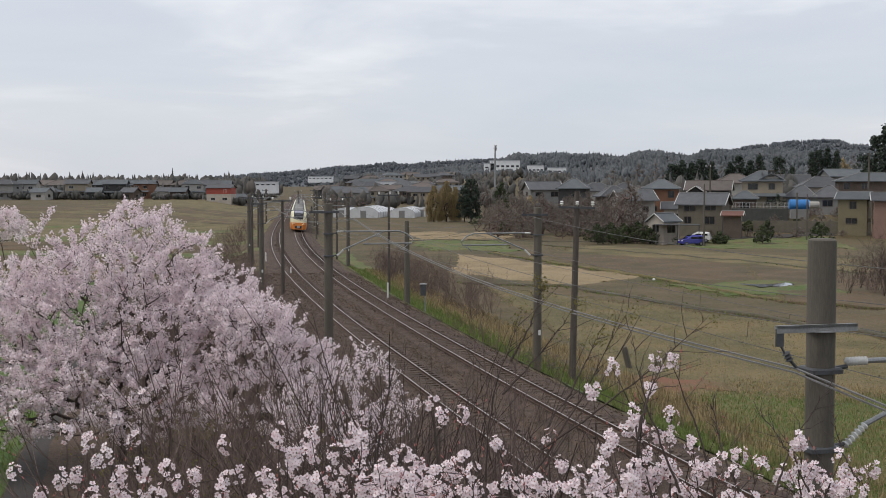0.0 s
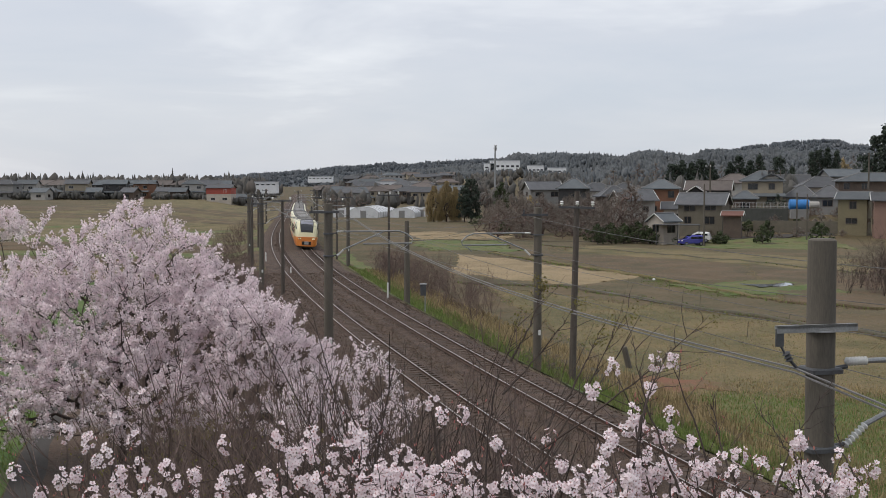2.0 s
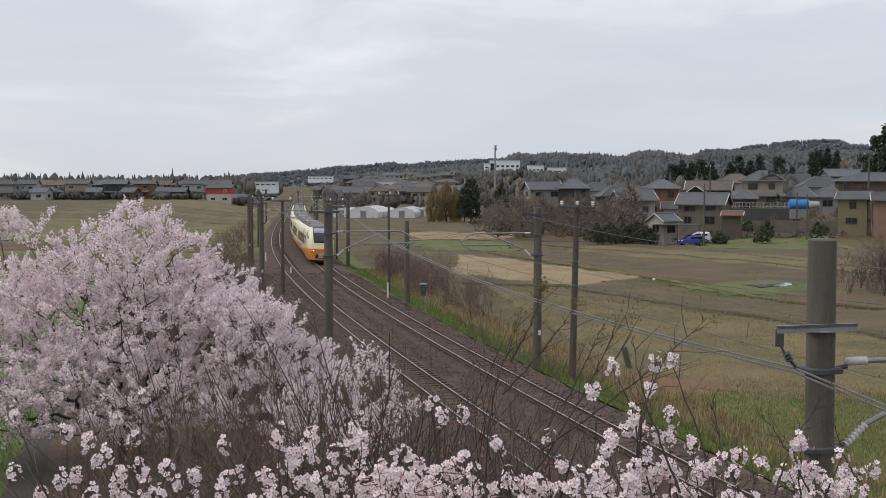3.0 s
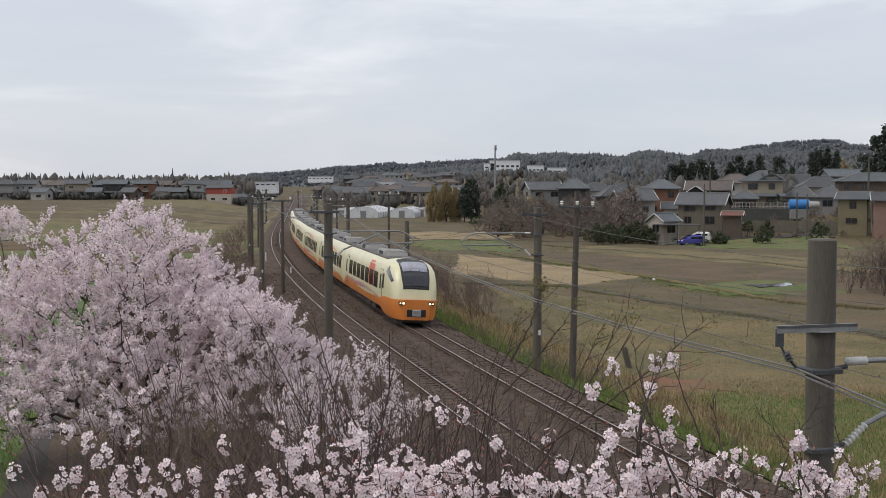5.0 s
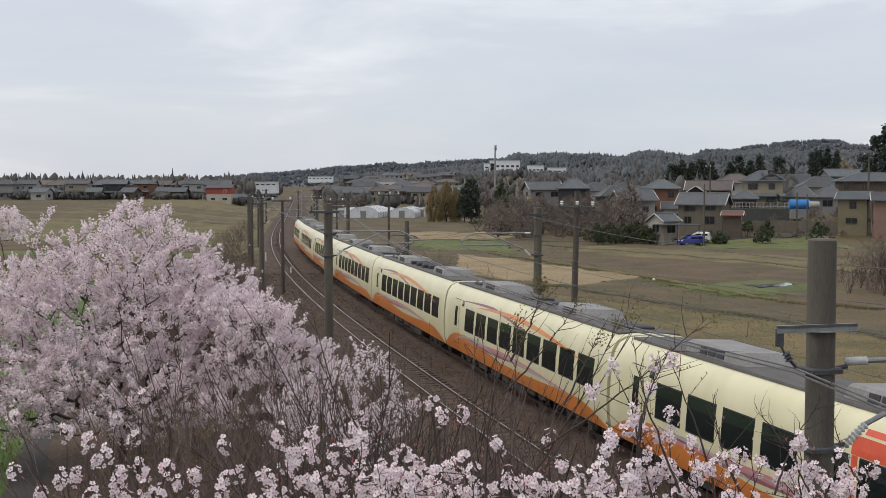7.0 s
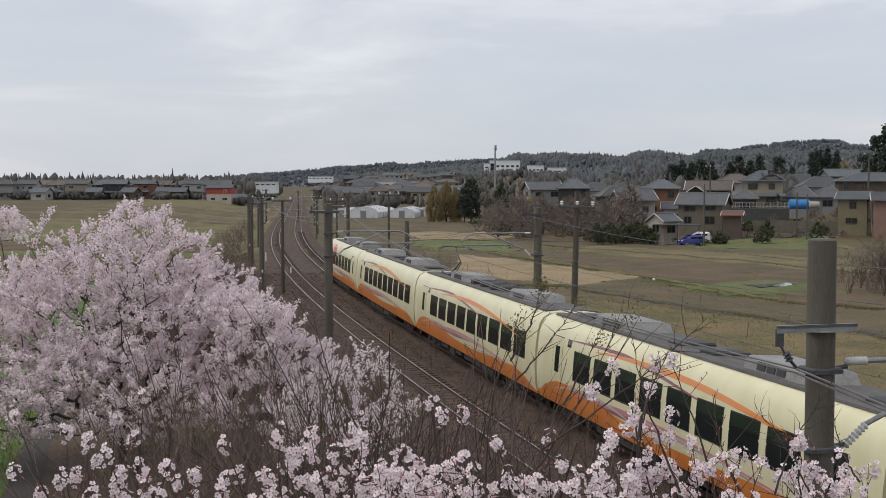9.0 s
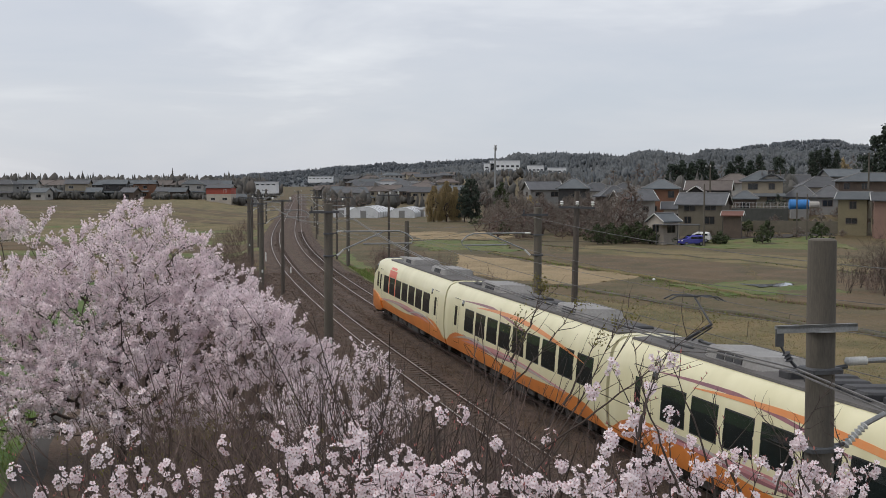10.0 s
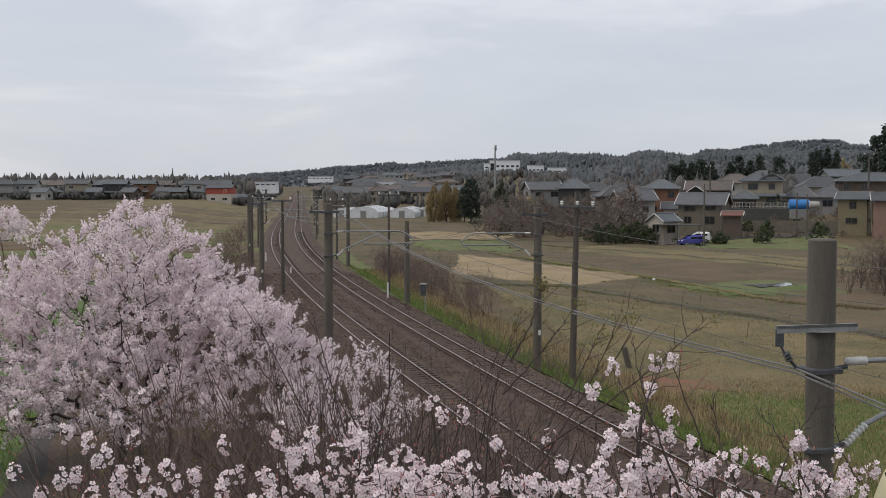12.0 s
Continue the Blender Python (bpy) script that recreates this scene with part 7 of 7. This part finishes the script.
def flowering_tree(name, base, sprays, seed, label):
    """A cherry below the camera: limbs rise to sprays (x, y, z, clusters)."""
    rng = random.Random(seed)
    t = thing(name, pose(*base), label, "cherry tree", "flowering cherries close by")
    gp, gc, gw = Geo(), Geo(), Geo()
    o = Vector(base)
    for (x, y, z, k, drop, lean) in sprays:
        tip = Vector((x, y, z)) - o
        root = Vector((x - lean, y + rng.uniform(-0.15, 0.15), z - drop)) - o
        pts = twig_path(rng, root, tip, 12, 0.06)
        r0 = 0.006 + 0.004 * drop
        for i in range(12):
            gw.tube(pts[i], pts[i + 1], r0 * (1 - 0.85 * i / 12), r0 * (1 - 0.85 * (i + 1) / 12), 5, cap=False)
        # joins a limb below
        gw.tube(Vector((root.x * 0.8, root.y * 0.9, root.z - 1.0)), root, r0 * 1.8, r0, 5, cap=False)
        for j in range(k):
            f_ = 1 - 0.6 * j / max(1, k) if k > 1 else 1
            i = min(11, int(f_ * 11.99))
            c = pts[i].lerp(pts[i + 1], rng.random()) if j else pts[-1]
            if j and rng.random() < 0.55:
                e_ = c + Vector((rng.gauss(0, 0.07), rng.gauss(0, 0.07), rng.uniform(0.0, 0.10)))
                gw.tube(c, e_, 0.0025, 0.0015, 4, cap=False)
                c = e_
            cluster(gp, gc, gw, rng, c, rng.randint(8, 16))
        for _ in range(3):
            i = rng.randint(4, 11)
            e_ = pts[i] + Vector((rng.gauss(0, 0.12), rng.gauss(0, 0.1), rng.uniform(0.03, 0.22)))
            gw.tube(pts[i], e_, 0.002, 0.001, 4, cap=False)
            for _ in range(3):
                bq = pts[i].lerp(e_, rng.uniform(0.4, 1))
                gc.tube(bq, bq + Vector((rng.gauss(0, 0.004), 0, 0.012)), 0.003, 0.001, 4)
    part("limb", gw, M_TWIGD, t, "thin dark flowering twigs")
    part("blossom", gp, M_PETAL, t, "pale pink five-petalled flowers")
    part("calyx", gc, M_CALYX, t, "reddish flower hearts and buds")
    return t


rng = random.Random(404)
sprays = []


def spray(px_, pz_, d, k, lean=0.0, drop=1.2):
    sprays.append((px_, d, pz_, k, drop, lean))


for (a, z_, d, k) in (
        (-1.63, 7.05, 5.2, 3), (-1.48, 7.05, 5.0, 4), (-1.37, 7.02, 4.9, 5), (-1.39, 6.98, 5.4, 4),
        (-1.63, 6.96, 6.0, 2), (-1.59, 6.99, 6.4, 2), (-0.95, 6.99, 5.2, 4), (-1.96, 7.06, 5.5, 3),
        (-1.15, 6.94, 5.0, 4), (-0.57, 7.00, 5.1, 8), (-0.62, 6.96, 5.0, 7), (-0.38, 7.06, 5.6, 5),
        (-0.41, 7.02, 5.4, 6), (-0.17, 6.93, 5.3, 7), (-0.05, 7.13, 5.5, 1), (0.09, 7.09, 5.4, 2), (-0.01, 7.09, 5.3, 2)):
    spray(a, z_, d, k, rng.uniform(-0.2, 0.2))
for (a, z_, d, k) in (
        (0.24, 6.99, 5.2, 4), (0.46, 7.02, 5.2, 6), (0.69, 7.08, 4.9, 12), (0.63, 7.00, 4.8, 12),
        (0.79, 7.16, 5.0, 9), (0.87, 7.25, 5.1, 4), (0.92, 7.36, 5.2, 4), (0.95, 7.15, 5.0, 7),
        (0.73, 7.33, 5.2, 2), (0.98, 7.36, 5.2, 1), (1.04, 7.03, 5.0, 4), (1.10, 6.96, 4.9, 7),
        (1.19, 7.03, 4.8, 8), (1.42, 7.09, 4.8, 8), (1.25, 7.02, 4.7, 6), (1.56, 7.05, 4.7, 6), (1.56, 6.96, 4.6, 6)):
    spray(a, z_, d, k, rng.uniform(-0.25, 0.25), 1.0)
# the thick row of flowers along the bank's edge
for i in range(52):
    b = rng.uniform(90, 1560)
    d = rng.uniform(4.4, 5.8)
    lo = 846 if b < 480 or 850 < b < 1020 else 838
    spray((b - 784) / 2146 * d, 8.125 - (rng.uniform(lo, 885) - 325) / 2146 * d, d, rng.randint(4, 8), rng.uniform(-0.2, 0.2), 0.9)
for i in range(14):
    b, d = rng.uniform(480, 830), rng.uniform(4.6, 5.8)
    spray((b - 784) / 2146 * d, 8.125 - (rng.uniform(765, 865) - 325) / 2146 * d, d, rng.randint(3, 7), rng.uniform(-0.2, 0.2), 0.9)
flowering_tree("flowering_cherry", (-0.6, 5.2, 3.6), [s for s in sprays if s[0] < 0.2], 51, "cherry tree below the bank with sparse near blossom clusters")
flowering_tree("flowering_cherry", (1.1, 5.0, 3.8), [s for s in sprays if s[0] >= 0.2], 52, "cherry tree below the bank with long budding shoots")


def bare_limbs(name, limbs, seed, label, leaf=0.5, r=0.0075):
    """Long dark budding limbs that reach up across the view of the line."""
    rng = random.Random(seed)
    base = Vector(limbs[0][0])
    t = thing(name, Matrix.Translation(base), label, "tree", "budding saplings")
    gl = Geo()
    for a, b in limbs:
        gw = Geo()
        pts = twig_path(rng, Vector(a) - base, Vector(b) - base, 14, 0.05)
        L = (Vector(b) - Vector(a)).length
        for i in range(14):
            gw.tube(pts[i], pts[i + 1], r * (1 - 0.85 * i / 14), r * (1 - 0.85 * (i + 1) / 14), 5, cap=False)
            for _ in range((1 if i % 2 else 2) if i > 4 else 0):
                q = pts[i].lerp(pts[i + 1], rng.random())
                d = ((pts[i + 1] - pts[i]).normalized() + Vector((rng.gauss(0, 0.7), rng.gauss(0, 0.5), rng.gauss(0.1, 0.4)))) * L * rng.uniform(0.05, 0.2)
                sub = twig_path(rng, q, q + d, 4, 0.08)
                for k in range(4):
                    gw.tube(sub[k], sub[k + 1], r * 0.35 * (1 - k / 5), r * 0.35 * (1 - (k + 1) / 5), 4, cap=False)
                if i > 10 and rng.random() < leaf:
                    for _ in range(16):
                        puff(gl, rng, sub[rng.randint(1, 4)], 0.026, 0.0075, 2)
        part("limb", gw, M_TWIGD, t, "dark bare limb with twigs")
    if gl.f:
        part("young_leaves", gl, M_BUDLEAF, t, "small olive budding leaves")


bare_limbs("budding_sapling", [((0.27, 7.5, 6.26), (0.49, 7.5, 7.30)), ((0.42, 7.5, 7.02), (0.62, 7.6, 7.51)), ((0.37, 7.5, 6.81), (0.84, 7.6, 7.36))], 61, "dark sapling with olive buds before the line", 0.9)
bare_limbs("budding_sapling", [((0.49, 7.2, 6.30), (1.11, 7.2, 7.40)), ((0.72, 7.2, 6.80), (0.93, 7.2, 7.24)), ((0.59, 7.2, 6.53), (1.54, 7.0, 7.36))], 62, "dark sapling with olive buds before the line", 0.5)
bare_limbs("budding_sapling", [((0.97, 4.9, 6.86), (0.78, 5.0, 7.51)), ((0.79, 4.9, 7.09), (0.95, 5.0, 7.45)), ((1.22, 4.9, 6.86), (1.12, 5.0, 7.25))], 63, "thin dark cherry shoots", 0.0, 0.006)
bare_limbs("budding_sapling", [((1.33, 4.8, 6.88), (1.58, 4.9, 7.31)), ((1.47, 4.8, 6.88), (1.27, 4.9, 7.22)), ((1.67, 4.8, 6.93), (1.59, 4.9, 7.18))], 64, "thin dark cherry shoots", 0.0, 0.005)
def leafing_bush(x, y, s_, seed):
    """A many-stemmed bush breaking into small olive leaves."""
    rng = random.Random(seed)
    t = thing("leafing_bush", pose(x, y, gz(x, y), 0, 0, rng.uniform(0, 360)), "thin-stemmed bush breaking into olive leaf on the bank", "shrub", "leafing bushes on the bank")
    g, l_ = Geo(), Geo()
    for k in range(16):
        a = rng.uniform(0, 6.283)
        p = Vector((rng.gauss(0, 0.12), rng.gauss(0, 0.12), -0.1))
        d = Vector((math.cos(a) * rng.uniform(0.1, 0.7), math.sin(a) * rng.uniform(0.1, 0.7), rng.uniform(1.4, 2.3))) * s_
        pts = twig_path(rng, p, p + d, 7, 0.10)
        for i in range(7):
            g.tube(pts[i], pts[i + 1], 0.008 * (1 - i / 8), 0.008 * (1 - (i + 1) / 8), 4, cap=False)
            for _ in range(2 if i > 1 else 0):
                q = pts[i].lerp(pts[i + 1], rng.random())
                e_ = q + Vector((rng.gauss(0, 0.2), rng.gauss(0, 0.2), rng.uniform(0.02, 0.3))) * s_
                g.tube(q, e_, 0.003, 0.0015, 3, cap=False)
                for _ in range(3):
                    puff(l_, rng, q.lerp(e_, rng.uniform(0.3, 1.0)), 0.03, 0.014, 3)
    part("stem", g, M_TWIG, t, "thin brown stems")
    part("young_leaves", l_, M_BUDLEAF, t, "small olive budding leaves")


rng = random.Random(57)
for i in range(16):
    d = rng.uniform(13, 20)
    x = B(rng.uniform(250, 470)) * d
    leafing_bush(x, d, max(0.5, (8.125 - (rng.uniform(720, 800) - 325) / 2146 * d - gz(x, d)) / 2.2), 700 + i)
# bare brush before the line, lower on the bank
rng = random.Random(91)
for i in range(40):
    d = rng.uniform(9, 17)
    b = rng.uniform(560, 1010)
    x = (b - 784) / 2146 * d
    top = 8.125 - (rng.uniform(620, 800) - 325) / 2146 * d
    z0 = gz(x, d)
    s_ = max(0.7, (top - z0) / 2.9)
    sh = plant(rng.choice(SHRUBS_D if i % 3 == 0 else SHRUBS), x, d, s_ * 0.9, rng.uniform(0, 6), "dark leafless brush on the bank", "brush on the bank", sz=s_)
for i in range(52):
    d = rng.uniform(11, 22)
    b = rng.uniform(250, 760)
    x = (b - 784) / 2146 * d
    top = 8.125 - (rng.uniform(690, 800) - 325) / 2146 * d
    z0 = gz(x, d)
    s_ = max(0.6, (top - z0) / 2.4)
    plant(rng.choice(SHRUBS), x, d, s_ * 0.9, rng.uniform(0, 6), "brown leafless brush on the bank", "brush on the bank", sz=s_)


# ---------------------------------------------------------------- sleepers, the nearest as pieces
def sleeper_mesh():
    return Geo().box(-0.11, -1.0, -0.2, 0.11, 1.0, -0.160, ch=0.015).mesh("sleeper", M_SLEEPER)


SLEEPER = sleeper_mesh()
for trk, off in zip(TRACKS, (-APART, 0.0)):
    u = -20.0
    n = 0
    rest = Geo()
    while u < 170:
        x, y, th = spine(u, off)
        m = Matrix.Translation((x, y, 0)) @ Matrix.Rotation(-th + math.pi / 2, 4, "Z") @ Matrix.Rotation(-math.atan2(CANT, GAUGE / 2), 4, "X")
        if n < 150:
            ob = new("sleeper", SLEEPER)
            ob.parent = trk
            ob.matrix_basis = m
        else:
            rest.box(-0.11, -1.0, -0.2, 0.11, 1.0, -0.160, m)
        n += 1
        u += 0.60
    r_ = part("far_sleepers", rest, M_SLEEPER, trk)
    tagged(r_, "weathered sleepers further along", kind="stuff")


# ---------------------------------------------------------------- what moves: the train
def joint(t):
    """Length along the line of the leader's rear end."""
    return 37.32 - 27.505 * (t - 5.5) + 0.0325 * (t - 5.5) ** 2


def car_pose(u, ahead):
    """A car whose middle is at u, carried by its two bogies."""
    a, b = Vector((*spine(u - 7)[:2], 0)), Vector((*spine(u + 7)[:2], 0))
    mid, d = (a + b) / 2, (a - b).normalized()
    turn = math.atan2(d.y, d.x)
    lean = math.atan2(CANT, GAUGE / 2)
    m = Matrix.Translation(mid) @ Matrix.Rotation(turn, 4, "Z") @ Matrix.Rotation(-lean, 4, "X")
    return m if ahead else m @ Matrix.Rotation(math.pi, 4, "Z") 


def motions():
    for i, (car, ahead) in enumerate(TRAIN):
        rows = [(t, car_pose(joint(t) - CAR / 2 + CAR * i, ahead)) for t in np.arange(0, 12.01, 0.4)]
        walk(car, rows)


motions()
